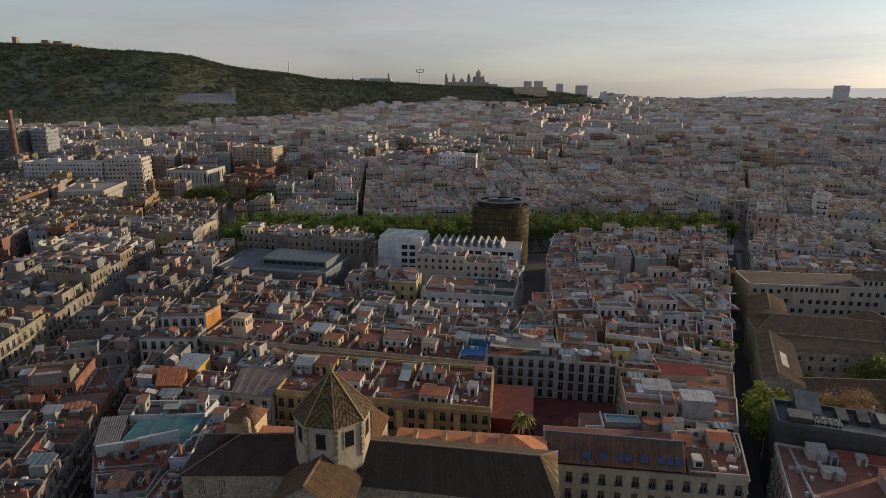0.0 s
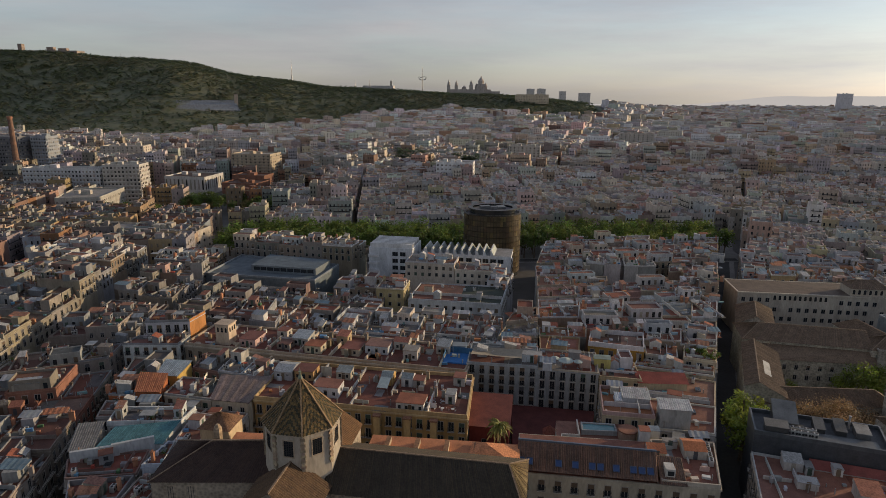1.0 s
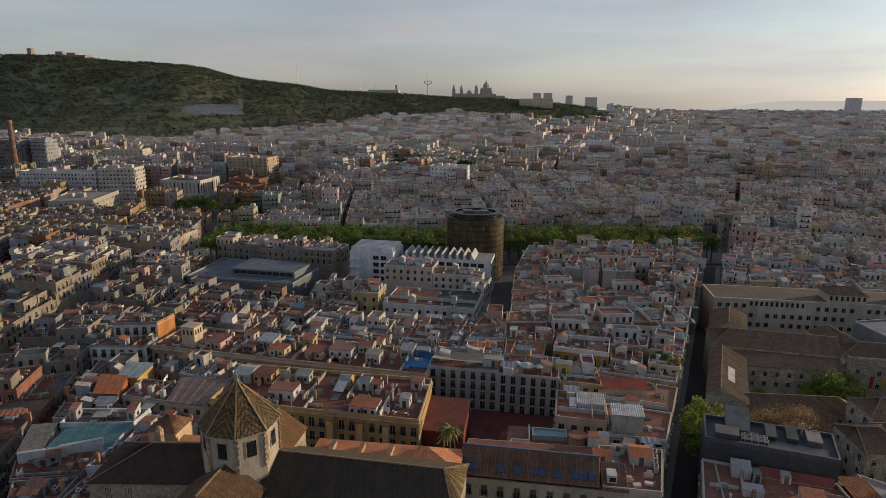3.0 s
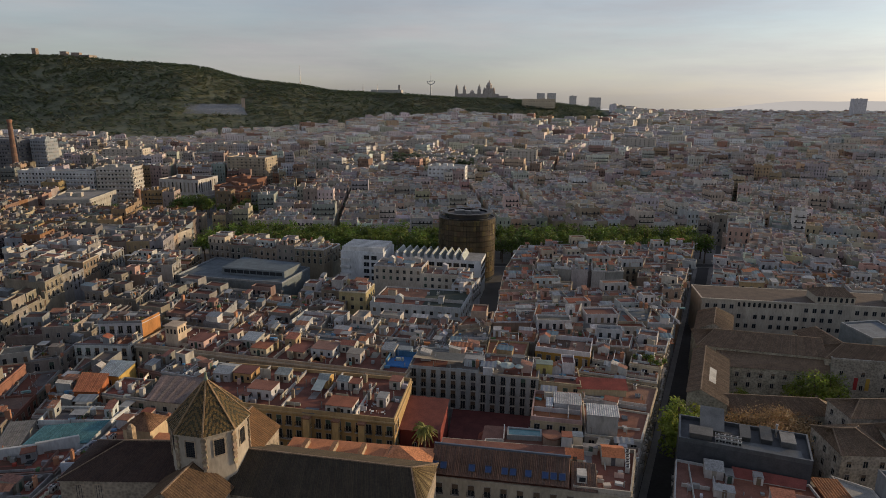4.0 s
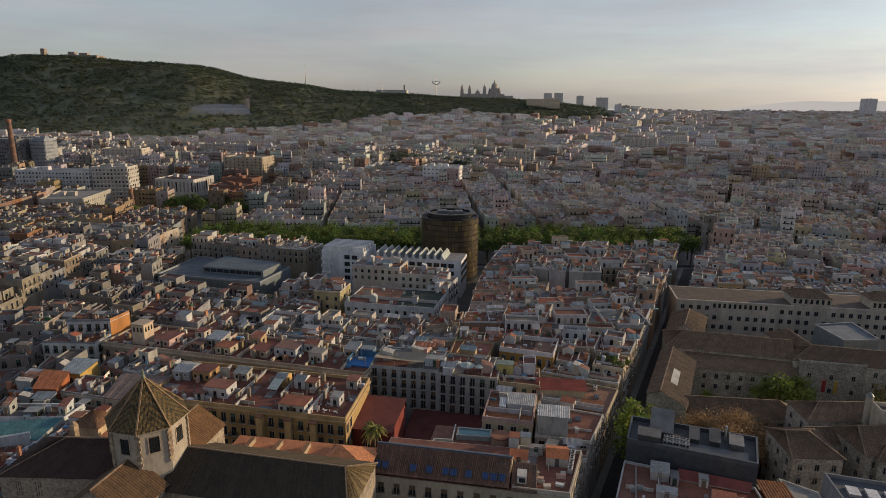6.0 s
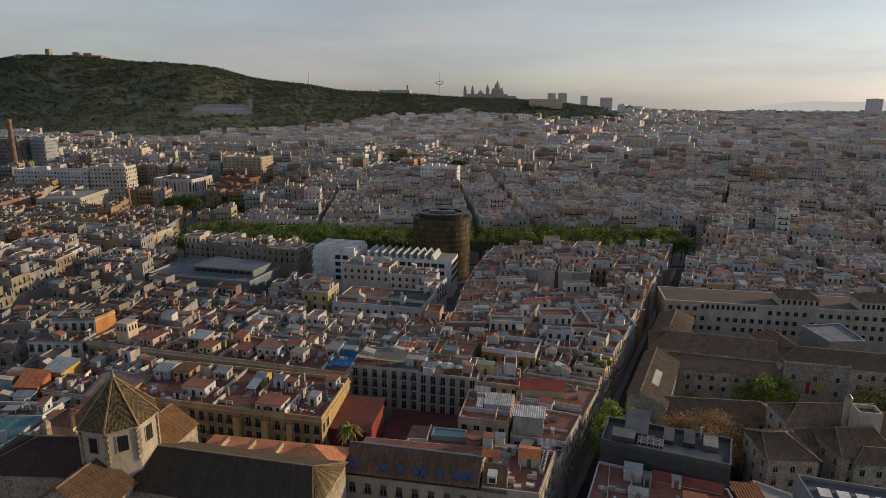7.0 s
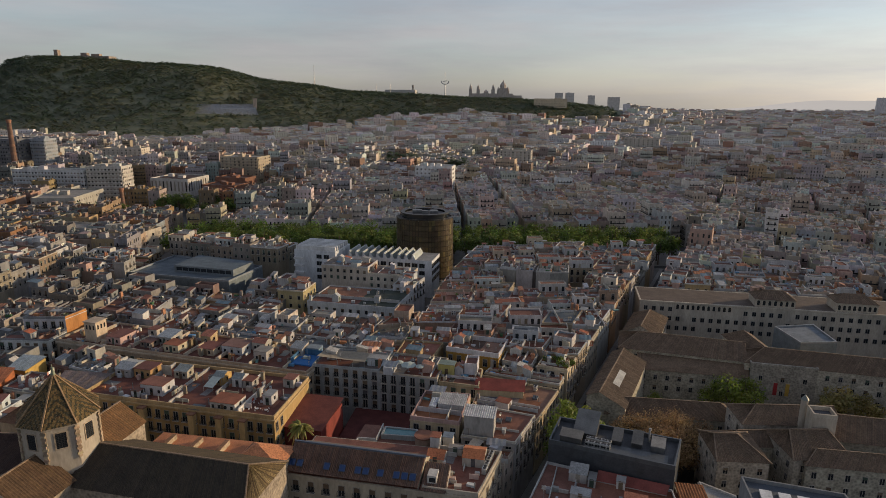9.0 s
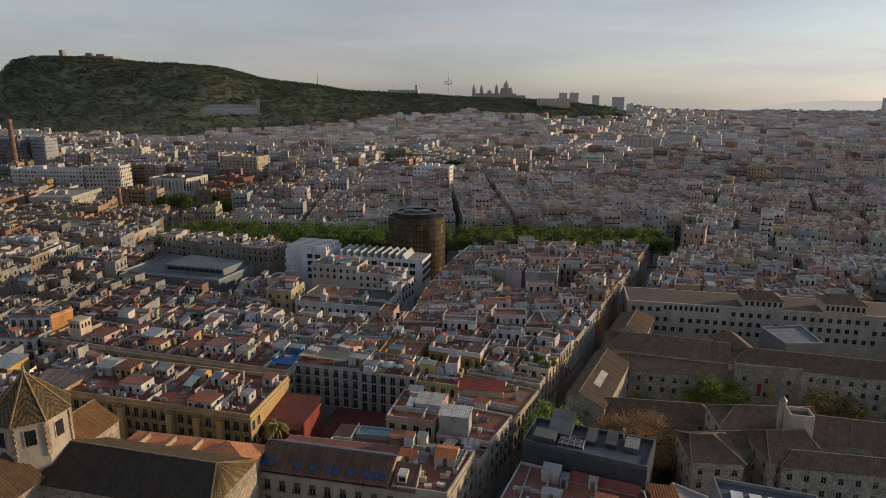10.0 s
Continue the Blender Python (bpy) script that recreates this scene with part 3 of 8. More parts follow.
def inside(p, quad):
    n = len(quad)
    return all((quad[(i + 1) % n][0] - quad[i][0]) * (p[1] - quad[i][1]) - (quad[(i + 1) % n][1] - quad[i][1]) * (p[0] - quad[i][0]) >= 0 for i in range(n))


# ---- the lie of the land ----
RIDGE = [(-1900, 58), (-1700, 74), (-1570, 108), (-1519, 140), (-1474, 181), (-1396, 196), (-1284, 192), (-1137, 187), (-993, 177), (-833, 167), (-785, 152), (-703, 132), (-520, 112), (-404, 98), (-188, 87), (-22, 80),
         (94, 77), (194, 72), (309, 62), (474, 40), (700, 10), (900, 0)]


def ridge(x):
    if x <= RIDGE[0][0]:
        return RIDGE[0][1]
    for (a, p), (b, q) in zip(RIDGE, RIDGE[1:]):
        if x <= b:
            return p + (q - p) * (x - a) / (b - a)
    return 0.0


def land(x, y):
    """Height of the ground: the flat old town, and the hill that climbs behind it."""
    foot = 900 + max(0.0, min(1.0, (x + 700) / 900)) * 350
    s = (y - foot) / (1900 - foot)
    if s <= 0:
        return 0.0
    if s > 1:
        s = max(0.0, 1 - (y - 1900) / 2200)
    r = ridge(x * 1900 / max(y, 900)) if y < 1900 else ridge(x)
    s = min(1.0, s) ** 1.5
    s = s * s * (3 - 2 * s)
    return r * s + (6 * noise.noise((x / 160, y / 160, 3.1)) * min(1, 3 * s) if r > 20 else 0)


def wooded(x, y):
    """True where the hill is covered with wood instead of houses."""
    u = x * 1900 / max(y, 900)
    edge = 1110 if u < -820 else 1110 + 500 * min(1.0, (u + 820) / 820) ** 0.75
    if u > 420:
        return False
    return y > edge + 60 * noise.noise((x / 200, y / 200, 0.7))


# ---- ground, roads, promenade ----
m = Mesh()
xs = [-4900, -4000, -3200, -2700, -2300] + list(range(-2000, 1001, 50)) + [1100, 1300, 1600, 2000, 2600, 3300, 4100, 4900]
ys = [-900, -300, 60, 500, 800] + list(range(880, 2400, 40)) + [2500, 2700, 3000, 3400, 3900, 4400, 4900]
for i in range(len(xs) - 1):
    for j in range(len(ys) - 1):
        q = [(xs[i], ys[j]), (xs[i + 1], ys[j]), (xs[i + 1], ys[j + 1]), (xs[i], ys[j + 1])]
        green = wooded(sum(p[0] for p in q) / 4, sum(p[1] for p in q) / 4)
        m.face([(x, y, land(x, y)) for x, y in q], EARTH, (0.125, 0.135, 0.085) if green else (0.10, 0.095, 0.09))
solid("ground", m, "dark asphalt and earth ground of the old town and hill", kind="structure")

HX, HY = 0.3642, 0.9313                      # the way along the long straight street


def along(s, off=0.0):
    """A place on the long street: s metres from its near corner, off metres to the right of its left house line."""
    return 62.0 + HX * s + HY * off, 122.0 + HY * s - HX * off


def strip(name, outline, z0, z1, mat, label, tint=(0.2, 0.2, 0.2)):
    m = Mesh()
    m.prism(outline, z0, z1, mat, tint)
    return solid(name, m, label, kind="structure")


strip("road", [along(-60, 1.8), along(-60, 7.6), along(330, 7.6), along(330, 1.8)], 0.0, 0.03, ASPHALT, "narrow straight asphalt street between house fronts")
strip("pavement", [along(-60, 0), along(-60, 1.8), along(330, 1.8), along(330, 0)], 0.0, 0.16, PAVING, "narrow stone pavement with raised kerb along the street")
strip("pavement", [along(-60, 7.6), along(-60, 10.0), along(330, 10.0), along(330, 7.6)], 0.0, 0.16, PAVING, "narrow stone pavement with raised kerb along the street")
for i in range(7):
    strip("road_marking", [along(2.0, 2.2 + i * 0.75), along(2.0, 2.65 + i * 0.75), along(5.0, 2.65 + i * 0.75), along(5.0, 2.2 + i * 0.75)], 0.034, 0.04, PLASTER, "white painted stripe of a pedestrian crossing", (0.7, 0.7, 0.68))
strip("pavement", [(-140, 330), (170, 352), (176, 404), (-140, 380)], 0.0, 0.15, PAVING, "broad paved promenade under rows of trees")
strip("road", [(-132, 332), (166, 353.6), (166.5, 359), (-132, 338)], 0.15, 0.17, ASPHALT, "asphalt lane beside the tree-lined promenade")


# ---- trees ----
def tree_parts(seed, height, spread, tints, clumps=14, leaves=26, size=0.75, bare=False):
    """Trunk with limbs, and a crown of loose leaf clumps; base at the origin."""
    rng = random.Random(seed)
    t, c = Mesh(), Mesh()
    fork = height * 0.38
    t.tube(0, 0, 0, fork, height * 0.028, height * 0.018, BARK, n=7, cap=False)
    for k in range(clumps):
        a, r = rng.uniform(0, 6.28), spread * math.sqrt(rng.uniform(0.02, 1.0))
        z = height * (0.50 + 0.42 * rng.random() * (1.1 - (r / spread) ** 2 * 0.7))
        x, y = r * math.cos(a) * 0.8, r * math.sin(a) * 0.8
        if k < 7 or bare:
            t.bar((0, 0, fork * rng.uniform(0.8, 1.0)), (x * 0.9, y * 0.9, z), height * 0.008, BARK)
        tint = shade(rng.choice(tints), rng, 0.3)
        cr = spread * rng.uniform(0.28, 0.46)
        for _ in range(leaves):
            d = Vector((rng.gauss(0, 1), rng.gauss(0, 1), rng.gauss(0, 0.8))).normalized() * cr * rng.uniform(0.55, 1.05)
            p = Vector((x, y, z)) + d
            u = Vector((rng.gauss(0, 1), rng.gauss(0, 1), rng.gauss(0, 0.6))).normalized()
            w = u.cross((d + Vector((rng.gauss(0, .5), rng.gauss(0, .5), cr * 0.6))).normalized()).normalized()
            s = size * rng.uniform(0.5, 1.1)
            c.face([tuple(p - u * s * 0.6), tuple(p + w * s * 0.35), tuple(p + u * s * 0.6), tuple(p - w * s * 0.35)], LEAF, shade(tint, rng, 0.12))
    return t.data("trunk"), c.data("crown")


GREEN = [(0.125, 0.19, 0.035), (0.095, 0.15, 0.035), (0.16, 0.21, 0.04), (0.11, 0.17, 0.03)]
PLANES = [tree_parts(s, 16.0, 5.6, GREEN, 20, 34, 1.1) for s in (1, 2, 3, 4)]


def tree(kind, x, y, turn, scale, label, group="", z=0.0):
    e = thing("tree", (x, y, z), label, "tree", group)
    placed("trunk", kind[0], e, (x, y, z), turn, scale=scale)
    placed("crown", kind[1], e, (x, y, z), turn, scale=scale)


rng = random.Random(11)
for r, off in enumerate((4.0, 13.0, 23.0, 33.0)):
    for k in range(40):
        x = -128 + k * 7.4 + rng.uniform(-1.2, 1.2)
        y = 336 + (x + 128) * 0.073 + off + rng.uniform(-1, 1)
        if (x - 22) ** 2 + (y - 328) ** 2 < 20 ** 2 or rng.random() < 0.05 or x > 166:
            continue
        tree(PLANES[rng.randrange(4)], x, y, rng.uniform(0, 6.3), rng.uniform(0.94, 1.12) + 0.03 * r, "leafy green plane tree standing on the paved promenade", "promenade trees", 0.15)


# ---- the church ----
TILES = [(0.13, 0.085, 0.05), (0.10, 0.07, 0.045), (0.16, 0.10, 0.055), (0.12, 0.09, 0.06)]


def tiled_slope(m, a, b, c, d, rng, tints=TILES, gap=0.5, rise=0.07, ribs=None):
    """A roof slope from the eave a-b up to the ridge d-c, with raised tile courses running up it."""
    a, b, c, d = Vector(a), Vector(b), Vector(c), Vector(d)
    nrm = (b - a).cross(d - a).normalized() * rise
    if nrm.length < 1e-6:
        nrm = (b - a).cross(c - a).normalized() * rise
    base_t = rng.choice(tints)
    m.face([tuple(p) for p in (a, b, c, d)] if (c - d).length > 0.05 else [tuple(p) for p in (a, b, c)], ROOFTILE, base_t)
    n = max(2, int((b - a).length / gap))
    for i in range(n):
        u0, u1 = (i + 0.2) / n, (i + 0.8) / n
        um = (u0 + u1) / 2
        p0, p1, pm = a.lerp(b, u0), a.lerp(b, u1), a.lerp(b, um) + nrm
        q0, q1, qm = d.lerp(c, u0), d.lerp(c, u1), d.lerp(c, um) + nrm
        t = shade(rng.choice(tints), rng, 0.1)
        (ribs or m).face([tuple(p0), tuple(pm), tuple(qm), tuple(q0)], ROOFTILE, t)
        (ribs or m).face([tuple(pm), tuple(p1), tuple(q1), tuple(qm)], ROOFTILE, t)


def line_frame(p0, p1, width):
    """Corners left and right of the way from p0 to p1."""
    d = (Vector(p1) - Vector(p0)).normalized()
    n = Vector((d.y, -d.x)) * width / 2
    P0, P1 = Vector(p0), Vector(p1)
    return [tuple(P0 + n), tuple(P1 + n), tuple(P1 - n), tuple(P0 - n)]


def pitched(e, p0, p1, width, eave, top, rng, wall_mat=STONE, wall=(0.36, 0.30, 0.23), hip0=0.0, hip1=0.0, z0=0.0, tints=TILES, gap=0.5, over=0.4, names=("wall", "roof"), label="", windows=(), pick=None, pitch=3.4, storey=3.4, cap=True, end_tints=None):
    """A wing with a tiled pitched roof along p0-p1; hip0, hip1: how far the ridge stops short of each end."""
    base = line_frame(p0, p1, width)
    m = Mesh()
    m.prism(base, z0, eave, wall_mat, wall)
    d = (Vector(p1) - Vector(p0)).normalized()
    r0, r1 = Vector(p0) + d * hip0, Vector(p1) - d * hip1
    R0, R1 = (r0.x, r0.y, top), (r1.x, r1.y, top)
    if hip0 == 0:
        m.face([(*base[3], eave), (*base[0], eave), R0], wall_mat, wall)
    if hip1 == 0:
        m.face([(*base[1], eave), (*base[2], eave), R1], wall_mat, wall)
    part(names[0], m, e)
    big = inset(base, -over)
    drop = eave + 0.03
    if hip0 == 0:
        R0 = (r0.x - d.x * over, r0.y - d.y * over, top + 0.03)
    if hip1 == 0:
        R1 = (r1.x + d.x * over, r1.y + d.y * over, top + 0.03)
    A, B, C, D = [(*p, drop) for p in big]
    m, ribs = Mesh(), Mesh()
    tiled_slope(m, A, B, R1, R0, rng, tints, gap, ribs=ribs)
    tiled_slope(m, C, D, R0, R1, rng, tints, gap, ribs=ribs)
    if hip0:
        tiled_slope(m, D, A, R0, R0, rng, tints, gap, ribs=ribs)
    if hip1:
        tiled_slope(m, B, C, R1, R1, rng, end_tints or tints, gap, ribs=ribs)
    tagged(part("tile_layer", ribs, e), kind="stuff")
    if cap:
        m.bar(R0, R1, 0.16, ROOFTILE, (0.22, 0.16, 0.11))
        for P, R in ([(D, R0), (A, R0)] if hip0 else []) + ([(B, R1), (C, R1)] if hip1 else []):
            m.bar(P, R, 0.13, ROOFTILE, (0.22, 0.16, 0.11))
    part(names[1], m, e, label)
    for side in windows:
        a, b = base[side], base[(side + 1) % 4]
        for x, y, z, turn, k, col in window_rows(a, b, z0 + 1.0, eave, rng, storey, pitch):
            placed("window", (pick or SHORT)[rng.randrange(8)], e, (x, y, z), turn)


rng = random.Random(5)
church = thing("church", (-22.7, 104.1, 0), "old stone church with octagonal lantern tower and dark tiled roofs", "church")
CX, CY, R8, A8 = -23.3, 104.5, 7.05, radians(-75.9)
octa = [(CX + R8 * math.cos(A8 + i * math.pi / 4), CY + R8 * math.sin(A8 + i * math.pi / 4)) for i in range(8)]
m = Mesh()
m.prism(octa, 20.0, 35.0, PLASTER, (0.44, 0.385, 0.31))
drum = part("drum", m, church, "octagonal plastered drum with stone corners")
for i, (x, y) in enumerate(octa):
    out = Vector((x - CX, y - CY)).normalized()
    for k in range(13):
        w = 0.95 if k % 2 else 0.62
        m = Mesh()
        m.box(x - out.x * 0.12, y - out.y * 0.12, 28.0 + k * 0.53, 28.5 + k * 0.53, 0.5 if k % 2 else 0.6, w, math.atan2(out.y, out.x), STONE, shade((0.36, 0.28, 0.19), rng, 0.2))
        part("corner_stone", m, drum)
m = Mesh()
m.rim(inset(octa, -0.3), 34.7, 35.05, 0.55, PLASTER, (0.45, 0.38, 0.29))
part("eave", m, drum)
lantern = Mesh()
apex = Vector((CX, CY, 43.0))
big = inset(octa, -0.46)
for i in range(8):
    a, b = Vector((*big[i], 35.04)), Vector((*big[(i + 1) % 8], 35.04))
    edge, climb_ = (b - a).length, ((a + b) / 2 - apex).length
    rows = 36
    for r in range(rows):
        v0, v1 = r / rows, (r + 1) / rows
        cols = max(2, round(edge * (1 - v0) / 0.34))
        for c in range(cols):
            u0, u1 = c / cols, (c + 1) / cols
            lift = Vector((0, 0, 0.07 * (c % 2)))
            p, q = a.lerp(b, u0).lerp(apex, v0) + lift, a.lerp(b, u1).lerp(apex, v0) + lift
            s, t = a.lerp(b, u1).lerp(apex, v1) + lift, a.lerp(b, u0).lerp(apex, v1) + lift
            off = abs((u0 + u1) / 2 - 0.5) * edge * (1 - v0)
            dark = (1.2 * off + (v0 + v1) / 2 * climb_ + 0.4) % 1.35 < 0.62
            lantern.face([tuple(p), tuple(q), tuple(s), tuple(t)], ROOFTILE, shade((0.040, 0.036, 0.019) if dark else (0.135, 0.088, 0.034), rng, 0.18))
spire = part("spire_roof", lantern, church, "octagonal tiled roof with zigzag of dark and brown tiles")
for p in big:
    m = Mesh()
    m.bar((*p, 35.1), tuple(apex), 0.14, ROOFTILE, (0.30, 0.20, 0.11))
    part("hip_ridge", m, spire)
m = Mesh()
m.tube(CX, CY, 42.8, 43.6, 0.45, 0.25, STONE, (0.25, 0.28, 0.20))
m.tube(CX, CY, 43.6, 44.2, 0.18, 0.3, STONE, (0.25, 0.28, 0.20))
m.tube(CX, CY, 44.2, 44.9, 0.1, 0.03, STONE, (0.25, 0.28, 0.20))
part("finial", m, spire)


def grille_data():
    m = Mesh()
    w, h = 1.8, 3.1
    for x0, x1, z0, z1 in ((-w / 2 - .2, -w / 2, -.2, h + .2), (w / 2, w / 2 + .2, -.2, h + .2), (-w / 2, w / 2, h, h + .2), (-w / 2, w / 2, -.2, 0)):
        m.prism([(x0, -0.12), (x1, -0.12), (x1, 0.02), (x0, 0.02)], z0, z1, STONE, (0.42, 0.34, 0.25), bottom=True)
    m.face([(-w / 2, -0.02, 0), (w / 2, -0.02, 0), (w / 2, -0.02, h), (-w / 2, -0.02, h)], GLASS)
    for i in range(1, 9):
        m.prism([(-w / 2, -0.07), (w / 2, -0.07), (w / 2, -0.03), (-w / 2, -0.03)], h * i / 9 - 0.03, h * i / 9 + 0.03, IRON, bottom=True)
    for x in (-w / 4, 0, w / 4):
        m.prism([(x - 0.05, -0.08), (x + 0.05, -0.08), (x + 0.05, -0.02), (x - 0.05, -0.02)], 0, h, IRON)
    return m.data("louvre_window")


GRILLE = grille_data()
for i in range(8):
    a, b = octa[i], octa[(i + 1) % 8]
    x, y = (a[0] + b[0]) / 2, (a[1] + b[1]) / 2
    placed("louvre_window", GRILLE, drum, (x, y, 30.6), math.atan2(b[1] - a[1], b[0] - a[0]), "tall louvred window")

DARKT = [(0.046, 0.036, 0.024), (0.038, 0.030, 0.021), (0.056, 0.042, 0.026)]
# nave's hip end: mottled tiles with the golden sunlight painted in
SUNLIT_TILES = [(0.26, 0.19, 0.085), (0.17, 0.12, 0.055), (0.30, 0.23, 0.11), (0.10, 0.07, 0.035)]
pitched(church, (-17.2, 105.7), (18.4, 101.0), 16.4, 23.9, 28.0, rng, hip1=3.1, tints=DARKT, end_tints=SUNLIT_TILES, gap=0.36, names=("nave_wall", "nave_roof"), label="dark brown ribbed tile roof of the nave")
pitched(church, (-51.2, 106.3), (-28.0, 107.2), 13.6, 23.8, 28.2, rng, hip0=9.5, tints=[(0.056, 0.034, 0.026), (0.048, 0.031, 0.026)], names=("choir_wall", "choir_roof"), label="dark red-brown tile roof")
pitched(church, (-25.3, 89.0), (-23.9, 99.0), 13.5, 24.6, 29.6, rng, names=("transept_wall", "transept_roof"), tints=[(0.10, 0.06, 0.03), (0.085, 0.05, 0.027)])
pitched(church, (-21.9, 106.0), (-20.45, 118.5), 11.6, 25.8, 29.9, rng, names=("transept_wall", "transept_roof"), tints=[(0.17, 0.088, 0.036), (0.14, 0.075, 0.033)])
# rear terraces over the chapels, with buttress arches
m = Mesh()
m.prism([(-13.5, 111.5), (17.8, 108.8), (18.6, 118.6), (-12.6, 121.2)], 0, 21.6, STONE, (0.40, 0.33, 0.24), DECK, (0.74, 0.30, 0.14))
chapel = part("chapel_terrace", m, church, "orange clay-tiled terrace behind the nave")
m = Mesh()
m.prism([(-42.0, 113.4), (-28.0, 113.9), (-27.4, 119.0), (-42.0, 119.6)], 0, 22.4, STONE, (0.40, 0.33, 0.24), DECK, (0.74, 0.30, 0.14))
part("chapel_terrace", m, church, "orange clay-tiled terrace behind the choir")
for k in range(4):
    x = -9.0 + k * 6.2
    m = Mesh()
    m.prism(rect(x, 115.4 - 0.086 * (x + 9), 1.0, 7.0, -0.08), 21.6, 22.7, STONE, (0.40, 0.31, 0.21), ROOFTILE, (0.24, 0.13, 0.07))
    part("buttress", m, chapel)
m = Mesh()
A, B, C, D = (7.5, 110.4, 22.0), (18.2, 109.5, 22.0), (18.9, 117.6, 22.0), (9.0, 118.6, 22.0)
top = (11.5, 114.8, 24.2)
for p, q in ((A, B), (B, C), (C, D), (D, A)):
    m.face([p, q, top], ROOFTILE, (0.58, 0.24, 0.11))
part("chapel_roof", m, church, "low orange tiled hip roof")
m = Mesh()
m.rim([(-54, 86.5), (20, 81), (21, 93.5), (-53, 98.0)], 18.0, 18.9, 0.5, STONE, (0.42, 0.36, 0.28))
m.prism([(-53.7, 86.8), (19.7, 81.3), (20.7, 93.2), (-52.7, 97.7)], 0, 18.0, STONE, (0.38, 0.32, 0.25), DECK, (0.20, 0.16, 0.12))
part("aisle", m, church, "rubble stone side aisle with parapet")
for x in (-47.4, -43.6, 8.0):
    placed("louvre_window", GRILLE, church, (x, 99.58 + 0.039 * (x + 51) if x < 0 else 93.75, 19.7), 0.039 if x < 0 else -0.131)
# small bell turret with its hip roof and pinnacle
m = Mesh()
m.prism(rect(-46.2, 121.9, 6.6, 6.2, -0.12), 0, 23.3, PLASTER, (0.55, 0.42, 0.27))
turret = part("turret", m, church)
m = Mesh()
q = [(*p, 23.3) for p in rect(-46.2, 121.9, 7.4, 7.0, -0.12)]
for i in range(4):
    tiled_slope(m, q[i], q[(i + 1) % 4], (-46.2, 121.9, 25.9), (-46.2, 121.9, 25.9), rng, [(0.22, 0.12, 0.065), (0.18, 0.10, 0.06)])
part("turret_roof", m, turret)
m = Mesh()
m.box(-41.2, 108.3, 24.0, 30.0, 1.2, 1.2, -0.1, STONE, (0.36, 0.27, 0.18))
m.tube(-41.2, 108.3, 30.0, 30.8, 0.75, 0.3, STONE, (0.36, 0.27, 0.18))
part("pinnacle", m, church)

# ---- the long residence beside the church ----
rng = random.Random(21)
cream = (0.43, 0.38, 0.29)
res = thing("residence", (40, 113, 0), "long cream residential building with steep brown tiled front roof", "building")
RB = [(18.2, 113.4), (57.8, 109.0), (62.4, 124.6), (20.0, 128.0)]
m = Mesh()
m.prism(RB, 0, 18.6, PLASTER, cream, DECK, (0.33, 0.14, 0.10))
part("wall", m, res)
m, ribs = Mesh(), Mesh()
tiled_slope(m, (18.0, 113.0, 19.3), (45.8, 109.9, 19.3), (46.8, 115.6, 22.6), (18.6, 117.7, 23.4), rng, [(0.17, 0.10, 0.07), (0.13, 0.085, 0.064), (0.21, 0.12, 0.08)], 0.36, 0.1, ribs)
tagged(part("tile_layer", ribs, res), kind="stuff")
m.face([(18.6, 117.7, 23.4), (46.8, 115.6, 22.6), (47.6, 122.6, 18.7), (19.6, 126.0, 18.7)], DECK, (0.2, 0.16, 0.14))
m.face([(45.8, 109.9, 18.6), (47.6, 122.6, 18.6), (46.8, 115.6, 22.6), (45.8, 109.9, 19.3)], PLASTER, cream)
m.face([(19.6, 126.0, 18.6), (18.0, 113.0, 18.6), (18.0, 113.0, 19.3), (18.6, 117.7, 23.4)], PLASTER, cream)
res_roof = part("roof", m, res, "steep brown clay-tile roof with skylights")
m = Mesh()
m.bar((18.6, 117.7, 23.45), (46.8, 115.6, 22.65), 0.2, METAL, (0.16, 0.2, 0.26))
part("ridge_flashing", m, res_roof)
up = (Vector((18.6, 117.7, 23.4)) - Vector((18.0, 113.0, 19.3))).normalized()
for u in (0.03, 0.09, 0.30, 0.42, 0.54, 0.60, 0.71, 0.83, 0.89, 0.95):
    p = Vector((18.0, 113.0, 19.3)).lerp(Vector((45.8, 109.9, 19.3)), u) + up * 1.2 + Vector((0, -0.09, 0.13))
    s = Vector((0.99, -0.097, 0)) * 0.62
    m = Mesh()
    m.face([tuple(p - s), tuple(p + s), tuple(p + s + up * 1.35), tuple(p - s + up * 1.35)], BLUEGLASS)
    for a, b in ((p - s, p + s), (p + s, p + s + up * 1.35), (p + s + up * 1.35, p - s + up * 1.35), (p - s + up * 1.35, p - s)):
        m.bar(tuple(a), tuple(b), 0.06, METAL, (0.10, 0.14, 0.22))
    part("skylight", m, res_roof, "blue-framed roof skylight")
m = Mesh()
m.rim(inset(RB, -0.25), 18.2, 18.55, 0.5, PLASTER, (0.42, 0.37, 0.29))
part("cornice", m, res)
for i in (0, 1):
    for x, y, z, turn, k, col in window_rows(RB[i], RB[(i + 1) % 4], 1.0, 18.4, rng, 3.9, 3.2):
        placed("window", TALL[1], res, (x, y, z), turn)
        placed("balcony", BALCONY, res, (x, y, z), turn)
m = Mesh()
m.rim([(46.6, 110.3), (57.8, 109.0), (62.4, 124.6), (48.6, 125.6)], 18.61, 19.5, 0.3, PLASTER, (0.44, 0.39, 0.32))
part("parapet", m, res)
